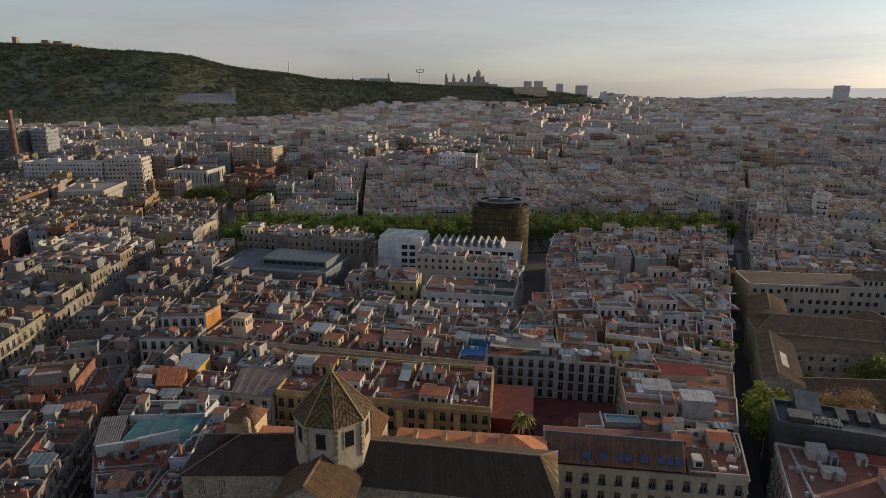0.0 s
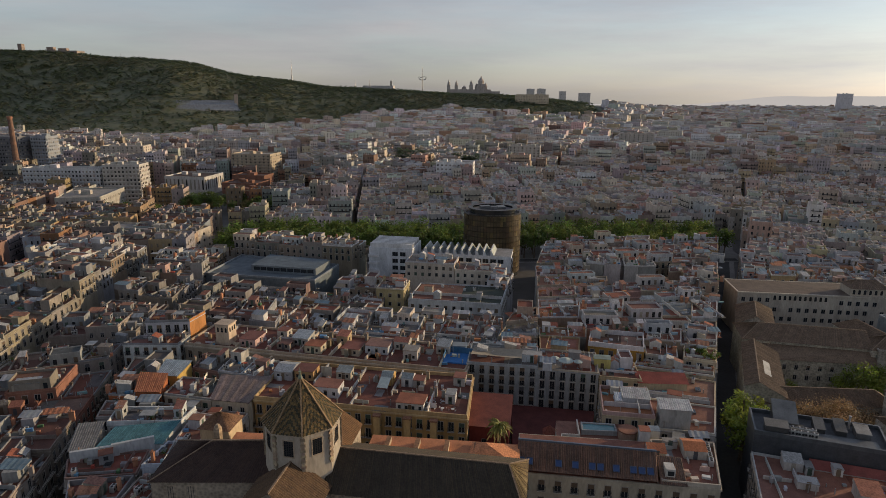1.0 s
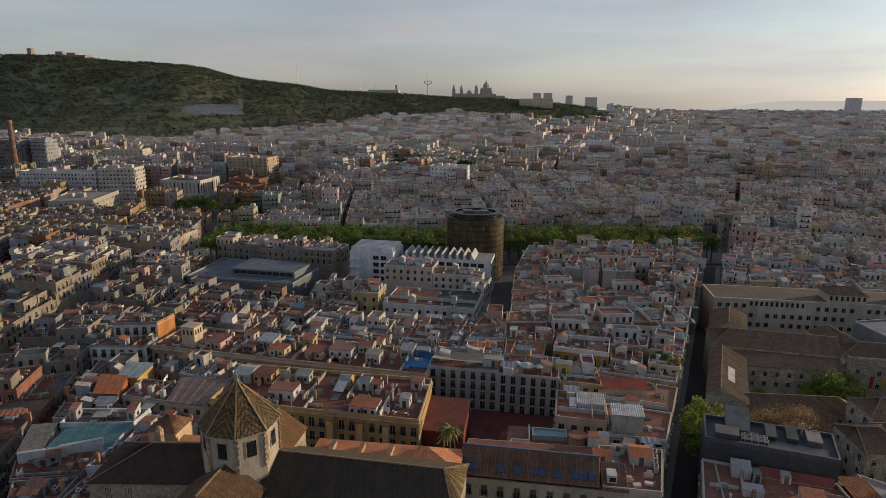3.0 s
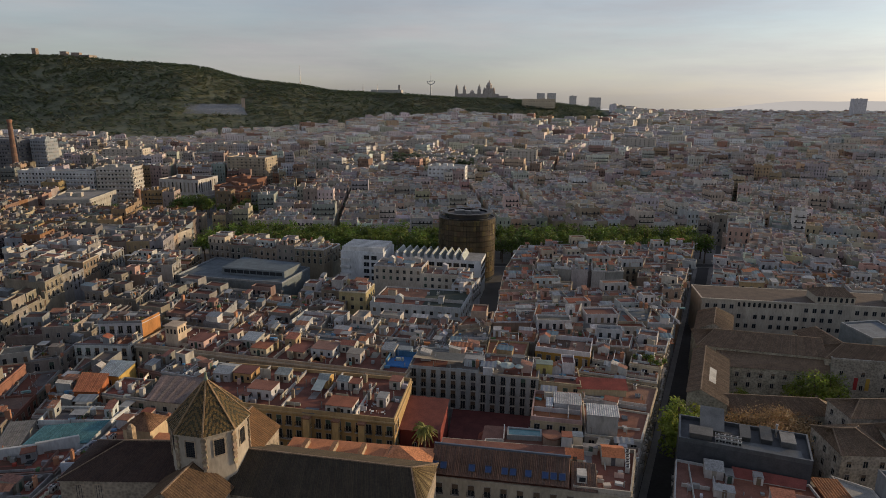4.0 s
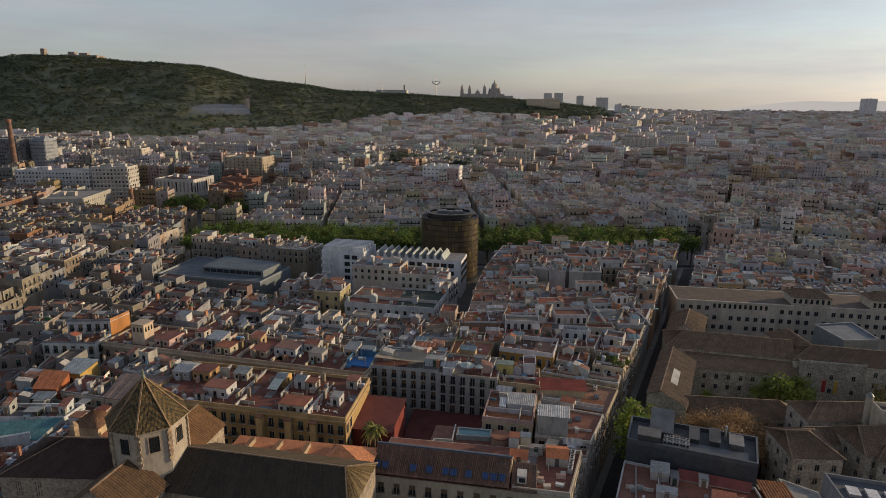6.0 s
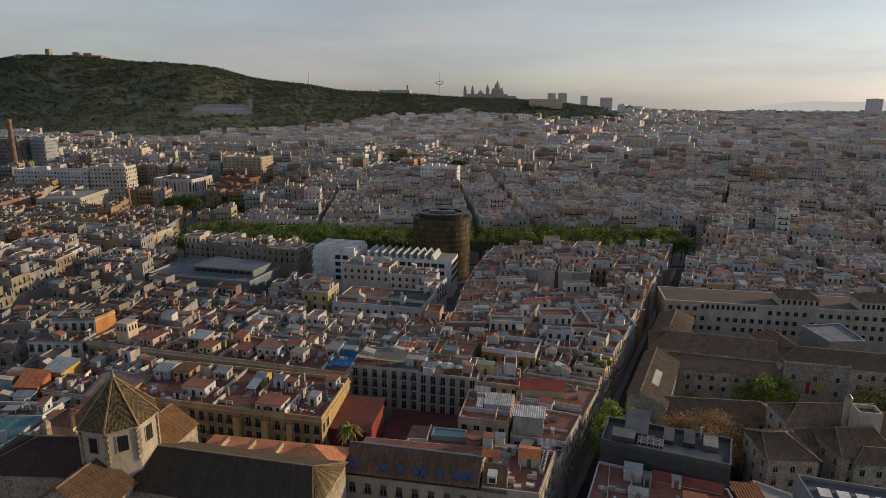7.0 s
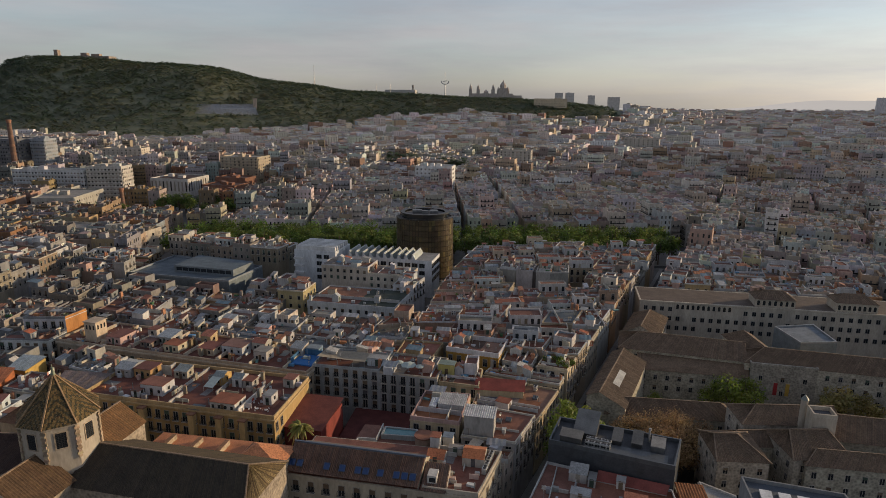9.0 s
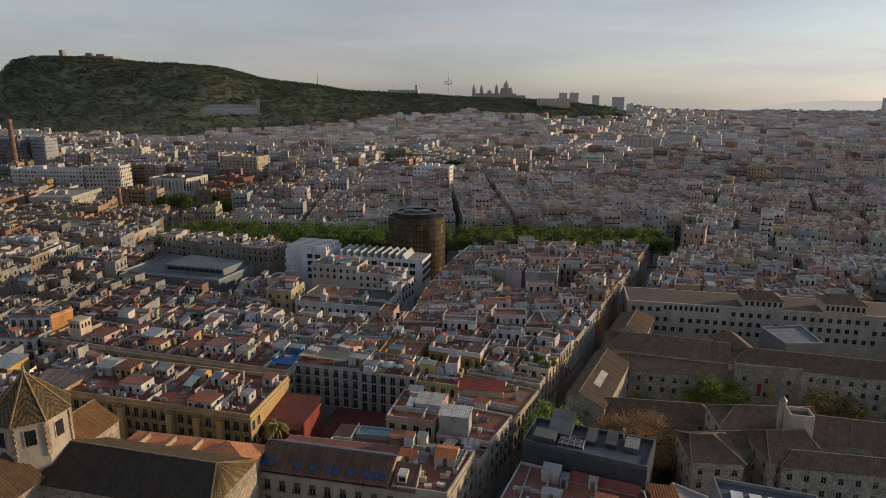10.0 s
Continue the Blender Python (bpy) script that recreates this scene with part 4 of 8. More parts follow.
for x, y, sx, sy, h, kind, w, lid in ((56.6, 121.6, 4.6, 5.0, 2.0, 2, (0.48, 0.44, 0.38), (0.42, 0.15, 0.065)), (48.4, 120.4, 3.8, 2.8, 1.4, 1, (0.50, 0.47, 0.42), (0.40, 0.14, 0.065)), (52.4, 124.0, 3.0, 1.6, 1.6, 0, (0.46, 0.42, 0.37), (0.36, 0.33, 0.30))):
    m = Mesh()
    hut(m, x, y, 18.62, sx, sy, h, -0.1, rng, w, kind, lid)
    part("stair_hut", m, res)
# the tiled roof runs on lower, with a dormer
m, ribs = Mesh(), Mesh()
tiled_slope(m, (46.3, 109.7, 18.9), (51.4, 109.15, 18.9), (51.9, 115.2, 21.5), (46.9, 115.8, 21.6), rng, [(0.17, 0.10, 0.07), (0.13, 0.085, 0.064), (0.21, 0.12, 0.08)], 0.36, 0.1, ribs)
m.face([(51.4, 109.15, 18.6), (51.9, 115.2, 18.6), (51.9, 115.2, 21.5), (51.4, 109.15, 18.9)], PLASTER, (0.46, 0.41, 0.36))
m.face([(51.9, 115.2, 18.6), (46.9, 115.8, 18.6), (46.9, 115.8, 21.6), (51.9, 115.2, 21.5)], PLASTER, cream)
part("annex_roof", m, res, "lower end of the brown tiled roof")
tagged(part("tile_layer", ribs, res), kind="stuff")
m = Mesh()
m.box(48.6, 112.4, 19.2, 21.3, 1.9, 2.6, -0.1, PLASTER, (0.56, 0.54, 0.50))
m.face([(47.95, 111.14, 19.9), (49.2, 111.02, 19.9), (49.2, 111.02, 20.9), (47.95, 111.14, 20.9)], GLASS)
part("dormer", m, res, "small white dormer")

# pool terrace behind the residence
pool = thing("pool_terrace", (37, 132, 0), "white-walled roof terrace with a teal swimming pool", "terrace")
m = Mesh()
PT = [(28.5, 128.8), (44.6, 127.2), (45.4, 135.6), (29.5, 136.8)]
m.prism(PT, 0, 17.2, PLASTER, (0.42, 0.40, 0.36), DECK, (0.30, 0.14, 0.10))
part("wall", m, pool)
m = Mesh()
m.rim([(34.5, 130.6), (42.6, 130.3), (42.8, 133.7), (34.9, 134.4)], 17.21, 18.4, 0.35, PLASTER, (0.36, 0.37, 0.36))
part("pool_rim", m, pool)
m = Mesh()
m.face([(*p, 18.1) for p in inset([(34.5, 130.6), (42.6, 130.3), (42.8, 133.7), (34.9, 134.4)], 0.34)], WATER)
part("water", m, pool)
for (x0, y0), (x1, y1) in (((28.9, 124.8), (29.6, 128.8)), ((29.6, 128.8), (33.7, 128.7)), ((33.7, 128.7), (34.2, 135.4))):
    m = Mesh()
    m.box((x0 + x1) / 2, (y0 + y1) / 2, 17.0, 18.4, math.dist((x0, y0), (x1, y1)) + 0.2, 0.22, math.atan2(y1 - y0, x1 - x0), PLASTER, (0.56, 0.55, 0.53))
    part("parapet", m, pool, "low white terrace wall")
m = Mesh()
m.tube(44.7, 129.4, 0, 19.3, 2.0, 2.0, BRICK, (0.32, 0.22, 0.16), n=20)
m.tube(44.7, 129.4, 19.3, 19.6, 2.2, 2.2, DECK, (0.36, 0.16, 0.10), n=20)
solid("water_tower", m, "round brick rooftop tank with clay-coloured lid", "tank")

# ---- yellow block ----
rng = random.Random(31)
YB = [(-45.4, 141.0), (8.0, 133.6), (9.8, 155.8), (-43.2, 162.6)]
ye = thing("yellow_apartment_house", (-18, 145, 0), "long ochre-yellow apartment house with balconies and red roof terraces", "house")
m = Mesh()
m.prism(YB, 0, 18.9, PLASTER, (0.44, 0.30, 0.13), DECK, (0.23, 0.085, 0.06))
ye_wall = part("wall", m, ye)
m = Mesh()
m.rim(YB, 18.91, 19.8, 0.3, PLASTER, (0.46, 0.33, 0.17))
part("parapet", m, ye)
m = Mesh()
m.rim(inset(YB, -0.3), 18.4, 18.8, 0.5, PLASTER, (0.52, 0.38, 0.2))
part("cornice", m, ye)
for i in (0, 1):
    for x, y, z, turn, k, col in window_rows(YB[i], YB[(i + 1) % 4], 1.0, 18.7, rng, 3.7, 2.5):
        if i == 1 and (col > 1 or k > 2):
            continue
        placed("window", TALL[(0, 2, 3)[rng.randrange(3)]], ye, (x, y, z), turn)
        if i == 0:
            placed("balcony", BALCONY_LONG if k in (1, 2) and col % 2 == 0 else BALCONY, ye, (x, y, z), turn)
d = (Vector(YB[1]) - Vector(YB[0])).normalized()
for s in (18.0, 32.0, 39.5, 46.0):
    p = Vector(YB[0]) + d * s
    m = Mesh()
    m.box(p.x + d.y * 0.7, p.y - d.x * 0.7, 0, 18.0, 1.5, 1.4, math.atan2(d.y, d.x), PLASTER, (0.58, 0.42, 0.2))
    m.box(p.x + d.y * 0.7, p.y - d.x * 0.7, 18.0, 18.35, 2.0, 1.9, math.atan2(d.y, d.x), ROOFTILE, (0.25, 0.13, 0.08), bottom=True)
    part("gallery_pier", m, ye_wall)
across = math.atan2(d.y, d.x)
perp = Vector((-d.y, d.x))
for s, t0, t1, top, c in ((25.0, 0.4, 6.0, 19.9, 0.50), (44.2, 0.4, 13.6, 20.4, 0.60), (33.4, 8.0, 21.4, 19.9, 0.46), (12.0, 10.0, 21.4, 20.0, 0.46), (22.8, 7.0, 21.4, 19.7, 0.42)):
    p = Vector(YB[0]) + d * s + perp * (t0 + t1) / 2
    m = Mesh()
    m.box(p.x, p.y, 18.91, top, t1 - t0, 0.25, across + math.pi / 2, PLASTER, (c, c * 0.97, c * 0.92))
    m.box(p.x, p.y, top + 0.004, top + 0.08, t1 - t0, 0.36, across + math.pi / 2, PLASTER, (c * 0.9, c * 0.86, c * 0.8), bottom=True)
    part("dividing_wall", m, ye, "pale dividing wall between terraces")
LIMED, SLATE, BRICKY = (0.54, 0.54, 0.54), (0.25, 0.275, 0.265), (0.34, 0.15, 0.105)
for s, t, sx, sy, h, kind, w, lid in ((2.7, 14.6, 5.0, 6.4, 2.4, 2, (0.40, 0.39, 0.375), (0.30, 0.32, 0.33)), (8.3, 14.6, 5.2, 5.0, 2.6, 0, (0.44, 0.27, 0.12), (0.22, 0.09, 0.07)), (18.6, 15.8, 4.0, 3.0, 2.2, 1, (0.44, 0.40, 0.32), SLATE),
                                     (17.3, 6.5, 6.6, 5.0, 2.8, 0, LIMED, BRICKY), (14.0, 3.2, 2.4, 2.2, 1.7, 0, LIMED, BRICKY), (30.8, 15.2, 3.0, 4.2, 2.4, 2, (0.52, 0.34, 0.13), SLATE), (36.2, 15.2, 3.0, 3.6, 2.4, 2, (0.52, 0.52, 0.51), SLATE),
                                     (39.3, 15.0, 2.8, 3.2, 2.1, 0, (0.44, 0.41, 0.37), (0.33, 0.13, 0.09)), (39.8, 3.2, 6.8, 5.2, 2.3, 0, (0.52, 0.51, 0.49), (0.38, 0.14, 0.08)), (49.6, 18.0, 3.0, 3.5, 2.4, 0, (0.48, 0.45, 0.40), (0.33, 0.14, 0.10)), (48.8, 8.0, 2.4, 3.4, 2.5, 0, (0.56, 0.56, 0.55), (0.40, 0.41, 0.41))):
    p = Vector(YB[0]) + d * s + perp * t
    m = Mesh()
    hut(m, p.x, p.y, 18.92, sx, sy, h, across, rng, shade(w, rng, 0.05), kind, lid)
    for k in range(max(1, int(sx / 1.7))):                       # small windows along the front
        o = p + d * (-sx / 2 + (k + 0.5) * sx / max(1, int(sx / 1.7))) - perp * (sy / 2 + 0.03)
        m.face([(o.x - d.x * 0.35, o.y - d.y * 0.35, 19.7), (o.x + d.x * 0.35, o.y + d.y * 0.35, 19.7), (o.x + d.x * 0.35, o.y + d.y * 0.35, 20.6), (o.x - d.x * 0.35, o.y - d.y * 0.35, 20.6)], GLASS)
    part("stair_hut", m, ye)
p, q = Vector(YB[0]) + d * 29.4 + perp * 8.6, Vector(YB[0]) + d * 32.2 + perp * 8.4
m = Mesh()
up = perp * 4.2
m.face([(p.x, p.y, 20.6), (q.x, q.y, 20.6), (q.x + up.x, q.y + up.y, 21.6), (p.x + up.x, p.y + up.y, 21.6)], CLOTH, (0.34, 0.40, 0.39))
for c in (p, q, p + up, q + up):
    m.bar((c.x, c.y, 18.92), (c.x, c.y, 20.6 if c in (p, q) else 21.6), 0.04, METAL, (0.35, 0.35, 0.35))
part("awning", m, ye, "pale grey-green awning on thin posts")
o = Vector(YB[0]) + d * 13.4 + perp * 15.5
m = Mesh()
m.box(o.x, o.y, 18.92, 21.8, 3.0, 0.2, across, PLASTER, (0.52, 0.47, 0.38))
part("screen_wall", m, ye, "tall cream screen wall")
for k in range(16):
    p = Vector(YB[0]) + d * rng.uniform(2, 51) + perp * rng.uniform(2, 20)
    m = Mesh()
    chimney_stack(m, p.x, p.y, 18.92, rng.uniform(1.2, 2.4), rng.uniform(0.5, 1.0), rng.uniform(0.5, 1.2), across, shade(WALLS[rng.choice((1, 6, 0))], rng))
    part("chimney", m, ye)
roof_fittings(ye, Vector(YB[0]), d, perp, 53.0, 21.0, 18.92, 75, rng)
roof_fittings(res, Vector((47.5, 111.0)), Vector((0.993, -0.116)), Vector((0.116, 0.993)), 10.5, 13.5, 18.62, 22, rng)

# red low buildings and court
HALL = [(8.6, 138.6), (18.2, 137.4), (20.0, 151.8), (9.8, 153.2)]
m = Mesh()
m.prism(HALL, 0, 14.4, PLASTER, (0.24, 0.05, 0.04))
a, b, c, d_ = [(*p, 14.45) for p in inset(HALL, -0.4)]
m.face([a, b, (c[0], c[1], 15.9), (d_[0], d_[1], 15.9)], DECK, (0.24, 0.07, 0.052))
red = thing("red_hall", (14.5, 144, 0), "low dark red hall with plain clay-red lean-to roof", "building")
part("wall", m, red)
placed("window", SHORT[4], red, (12.3, 138.1, 9.4), -0.12, "white-framed window")
m = Mesh()
m.prism([(19.0, 129.0), (24.0, 128.4), (39.6, 143.6), (44.0, 160.2), (21.0, 163.2)], 0, 7.2, PLASTER, (0.26, 0.06, 0.05), DECK, (0.17, 0.05, 0.045))
part("market_hall", m, red, "dark maroon flat roof of the court")
m = Mesh()
q = rect(30.0, 148.6, 3.6, 3.0, -0.1)
for i in range(4):
    m.face([(*q[i], 7.2), (*q[(i + 1) % 4], 7.2), (30.0, 148.6, 9.2)], ROOFTILE, (0.26, 0.09, 0.06))
part("roof_lantern", m, red)


def palm_tree(x, y, h):
    rng = random.Random(7)
    e = thing("palm_tree", (x, y, 0), "tall palm with shaggy trunk and yellow-green arching fronds", "palm tree")
    m = Mesh()
    for k in range(14):
        m.tube(x, y, h * k / 14, h * (k + 1) / 14, 0.42, 0.34, BARK, n=9, cap=k == 13)
    part("trunk", m, e)
    m = Mesh()
    for k in range(46):
        a, up = rng.uniform(0, 6.28), rng.uniform(-0.75, 1.1)
        out, prev = Vector((math.cos(a), math.sin(a), 0)), None
        side = Vector((-out.y, out.x, 0))
        tint = shade((0.24, 0.24, 0.06) if up > -0.2 else (0.34, 0.25, 0.10), rng, 0.25)
        for s in range(7):
            f = s / 6
            c = Vector((x, y, h)) + out * (3.2 * f * math.cos(up * 0.7)) + Vector((0, 0, 3.0 * f * math.sin(up) - 2.0 * f * f))
            w = side * (0.10 + 0.42 * math.sin(math.pi * min(1, f + 0.12)))
            low = Vector((0, 0, -0.22))
            if prev:
                m.face([tuple(prev[0] - prev[1] + low), tuple(prev[0]), tuple(c), tuple(c - w + low)], LEAF, tint)
                m.face([tuple(prev[0]), tuple(prev[0] + prev[1] + low), tuple(c + w + low), tuple(c)], LEAF, tint)
            prev = (c, w)
    part("fronds", m, e)


palm_tree(15.4, 130.6, 19.6)


# ---- long house with the stair tower ----
rng = random.Random(41)
LB = [(-78.5, 176.2), (7.6, 160.7), (11.2, 177.3), (-75.0, 193.6)]
lo = thing("long_apartment_house", (-30, 178, 0), "long beige apartment house with red roof terraces and a stair tower", "house")
m = Mesh()
m.prism(LB, 0, 18.2, PLASTER, (0.42, 0.36, 0.27), DECK, (0.21, 0.078, 0.055))
part("wall", m, lo)
m = Mesh()
m.rim(LB, 18.21, 18.85, 0.35, PLASTER, (0.44, 0.36, 0.27))
part("parapet", m, lo)
m = Mesh()
m.rim(inset(LB, -0.3), 17.5, 18.0, 0.5, PLASTER, (0.55, 0.48, 0.38))
part("cornice", m, lo)
for i in (0, 1):
    for x, y, z, turn, k, col in window_rows(LB[i], LB[(i + 1) % 4], 4.0, 17.8, rng, 3.6, 3.3):
        if k < 3:
            placed("window", TALL[rng.choice((0, 1, 3))], lo, (x, y, z - 0.4), turn)
d = (Vector(LB[1]) - Vector(LB[0])).normalized()
perp, across = Vector((-d.y, d.x)), math.atan2(d.y, d.x)
for s in (9, 17, 27, 37, 47, 58, 69, 80):
    p = Vector(LB[0]) + d * s + perp * 8.4
    m = Mesh()
    m.box(p.x, p.y, 18.21, 19.3, 16.2, 0.3, across + math.pi / 2, PLASTER, shade((0.50, 0.42, 0.32), rng))
    part("dividing_wall", m, lo)
for s, t, sx, sy, h, kind, w, lid in ((19.7, 5.9, 5.4, 6.8, 2.4, 0, (0.52, 0.36, 0.33), (0.26, 0.11, 0.09)), (34.9, 9.6, 5.2, 5.4, 2.4, 1, (0.40, 0.385, 0.355), (0.30, 0.34, 0.37)), (31.2, 5.0, 4.0, 4.0, 1.7, 0, (0.27, 0.22, 0.18), (0.20, 0.10, 0.08)),
                                     (41.1, 4.5, 5.2, 4.8, 2.4, 0, (0.52, 0.45, 0.33), (0.38, 0.135, 0.07)), (52.5, 6.0, 5.4, 5.8, 2.1, 0, (0.48, 0.40, 0.30), (0.27, 0.10, 0.075)), (59.7, 8.9, 7.0, 6.0, 2.5, 0, (0.55, 0.56, 0.58), (0.30, 0.17, 0.14)),
                                     (70.5, 6.0, 4.2, 4.2, 3.0, 0, (0.42, 0.40, 0.37), (0.36, 0.34, 0.31)), (66.0, 12.5, 4.5, 4.0, 2.6, 2, (0.50, 0.47, 0.42), (0.33, 0.13, 0.085)), (27.0, 13.0, 3.4, 3.6, 2.4, 0, (0.50, 0.46, 0.40), (0.30, 0.12, 0.09)), (47.0, 12.8, 3.6, 3.6, 2.5, 1, (0.46, 0.34, 0.20), (0.33, 0.13, 0.085)), (79.0, 12.0, 4.0, 4.0, 2.6, 1, (0.46, 0.43, 0.38), (0.26, 0.28, 0.29))):
    p = Vector(LB[0]) + d * s + perp * t
    m = Mesh()
    hut(m, p.x, p.y, 18.22, sx, sy, h, across, rng, shade(w, rng, 0.05), kind, lid)
    for k in range(max(1, int(sx / 2.0))):
        o = p + d * (-sx / 2 + (k + 0.5) * sx / max(1, int(sx / 2.0))) - perp * (sy / 2 + 0.03)
        m.face([(o.x - d.x * 0.35, o.y - d.y * 0.35, 18.9), (o.x + d.x * 0.35, o.y + d.y * 0.35, 18.9), (o.x + d.x * 0.35, o.y + d.y * 0.35, 19.8), (o.x - d.x * 0.35, o.y - d.y * 0.35, 19.8)], GLASS)
    part("stair_hut", m, lo)
for k in range(26):
    p = Vector(LB[0]) + d * rng.uniform(4, 85) + perp * rng.uniform(1, 15.5)
    m = Mesh()
    chimney_stack(m, p.x, p.y, 18.22, rng.uniform(1.2, 2.5), rng.uniform(0.5, 1.0), rng.uniform(0.5, 1.2), across, shade(WALLS[rng.choice((0, 2, 5))], rng))
    part("chimney", m, lo)
roof_fittings(lo, Vector(LB[0]), d, perp, 87.0, 16.5, 18.22, 95, rng)
# stair tower
p = Vector(LB[0]) + d * 11.7 + perp * 4.4
m = Mesh()
m.box(p.x, p.y, 18.22, 24.6, 4.4, 4.4, across, PLASTER, (0.58, 0.46, 0.34))
m.box(p.x, p.y, 24.6, 24.9, 4.9, 4.9, across, PLASTER, (0.5, 0.4, 0.3), bottom=True)
tower = part("stair_tower", m, lo, "square ochre stair tower with small arched openings")
for k in (-1.3, 0, 1.3):
    for face, turn in ((-perp, across), (d, across + math.pi / 2)):
        q = p + Vector((face.x, face.y)) * 2.2 + (d if turn == across else perp) * k
        m = Mesh()
        c, s = math.cos(turn), math.sin(turn)
        pts = [(-0.32, 0), (0.32, 0), (0.32, 1.2), (0.2, 1.45), (0, 1.55), (-0.2, 1.45), (-0.32, 1.2)]
        m.face([(q.x + face.x * 0.02 + c * a, q.y + face.y * 0.02 + s * a, 22.3 + b) for a, b in pts], GLASS)
        part("opening", m, lo)

# ---- grey house front over the court ----
rng = random.Random(51)
GREY = (0.36, 0.365, 0.365)
gq = [(8.1, 165.0), (28.0, 162.8), (44.6, 160.4)]
for i in range(2):
    a, b = Vector(gq[i]), Vector(gq[i + 1])
    d = (b - a).normalized()
    n = Vector((-d.y, d.x)) * 14
    e = house([tuple(a), tuple(b), tuple(b + n), tuple(a + n)], 18.9 - 0.5 * i, rng, (0, 1), GREY, DECKS[6], label="grey stone-fronted apartment house with rows of balconied windows", storey=2.95, pitch=2.45, balconies=1.0, huts=2, attic=0)

# terraced houses on the corner by the court
co = house([(40.5, 136.6), (52.4, 134.9), (54.4, 149.4), (42.6, 150.4)], 19.2, rng, (0, 3), (0.50, 0.40, 0.26), (0.44, 0.19, 0.09), label="cream corner house with orange clay roof terrace and sheds", huts=0, attic=0, par=1.0)
for x, y, sx, sy, h, lid in ((50.2, 144.6, 6.6, 5.0, 1.5, (0.40, 0.40, 0.38)), (45.6, 143.2, 1.4, 3.6, 1.2, (0.42, 0.45, 0.48))):
    m = Mesh()
    m.box(x, y, 19.22, 19.22 + h, sx, sy, -0.12, PLASTER, (0.52, 0.53, 0.54))
    q = rect(x, y, sx + 0.4, sy + 0.4, -0.12)
    ribs = Mesh()
    tiled_slope(m, (*q[0], 19.26 + h), (*q[1], 19.26 + h), (*q[2], 19.7 + h), (*q[3], 19.7 + h), rng, [lid], 0.45, 0.07, ribs)
    shed = part("roof_shed", m, co, "white shed under a grey corrugated roof")
    tagged(part("sheet_ribbing", ribs, shed), kind="stuff")
cb = house([(53.0, 133.8), (65.6, 131.8), (70.8, 145.0), (55.0, 149.2)], 17.0, rng, (0, 1), (0.42, 0.41, 0.39), (0.34, 0.15, 0.10), label="grey rendered corner house with clay terrace and tall pale shed", huts=1, attic=0)
m = Mesh()
m.box(57.3, 136.6, 17.02, 22.1, 7.0, 4.6, -0.12, PLASTER, (0.36, 0.355, 0.34))
q = rect(57.3, 136.6, 7.6, 5.2, -0.12)
ribs = Mesh()
tiled_slope(m, (*q[0], 22.12), (*q[1], 22.12), (*q[2], 22.5), (*q[3], 22.5), rng, [(0.50, 0.50, 0.48)], 0.5, 0.08, ribs)
shed = part("tall_shed", m, cb, "tall grey shed with white sheet roof")
tagged(part("sheet_ribbing", ribs, shed), kind="stuff")
lh = house([(47.6, 126.6), (63.0, 125.4), (65.2, 131.2), (51.4, 132.8)], 15.4, rng, (0, 1), (0.46, 0.40, 0.34), (0.36, 0.15, 0.09), huts=0, attic=0)
for x, y, sx, sy, z, c, lid in ((47.7, 127.2, 2.2, 2.4, 21.0, (0.58, 0.57, 0.55), (0.40, 0.15, 0.09)), (50.4, 128.8, 2.2, 2.2, 20.2, (0.50, 0.49, 0.46), (0.30, 0.38, 0.46))):
    m = Mesh()
    hut(m, x, y, 15.42, sx, sy, z - 15.42, -0.1, rng, c, 0, lid)
    part("stair_hut", m, lh)
rh = house([(54.4, 150.4), (71.2, 146.0), (78.3, 164.0), (57.0, 171.6)], 14.8, rng, (0, 1), (0.50, 0.42, 0.28), (0.36, 0.2, 0.14), label="cream house with a red lean-to roof", huts=1, attic=0)
m = Mesh()
m.prism([(55.2, 158.8), (68.4, 158.6), (68.7, 163.0), (55.6, 163.4)], 14.82, 16.9, PLASTER, (0.50, 0.42, 0.28))
m.face([(54.9, 158.4, 16.92), (68.8, 158.2, 16.92), (69.1, 163.4, 18.0), (55.3, 163.8, 18.0)], DECK, (0.34, 0.075, 0.055))
part("top_storey", m, rh, "long top storey under a red roof")

# ---- round hotel ----
hotel = thing("round_hotel", (22.1, 322.5, 0), "dark bronze-clad elliptical hotel tower with roof terrace", "hotel")
HC, RX, RY = (22.1, 322.5), 14.9, 13.4
LOW = 32.4 / 36.5                           # storeys stay low: eleven of 2.8 m


def ellipse(k, z, n=56, grow=1.0):
    a = 2 * math.pi * k / n
    return HC[0] + RX * grow * math.cos(a), HC[1] + RY * grow * math.sin(a), z * LOW


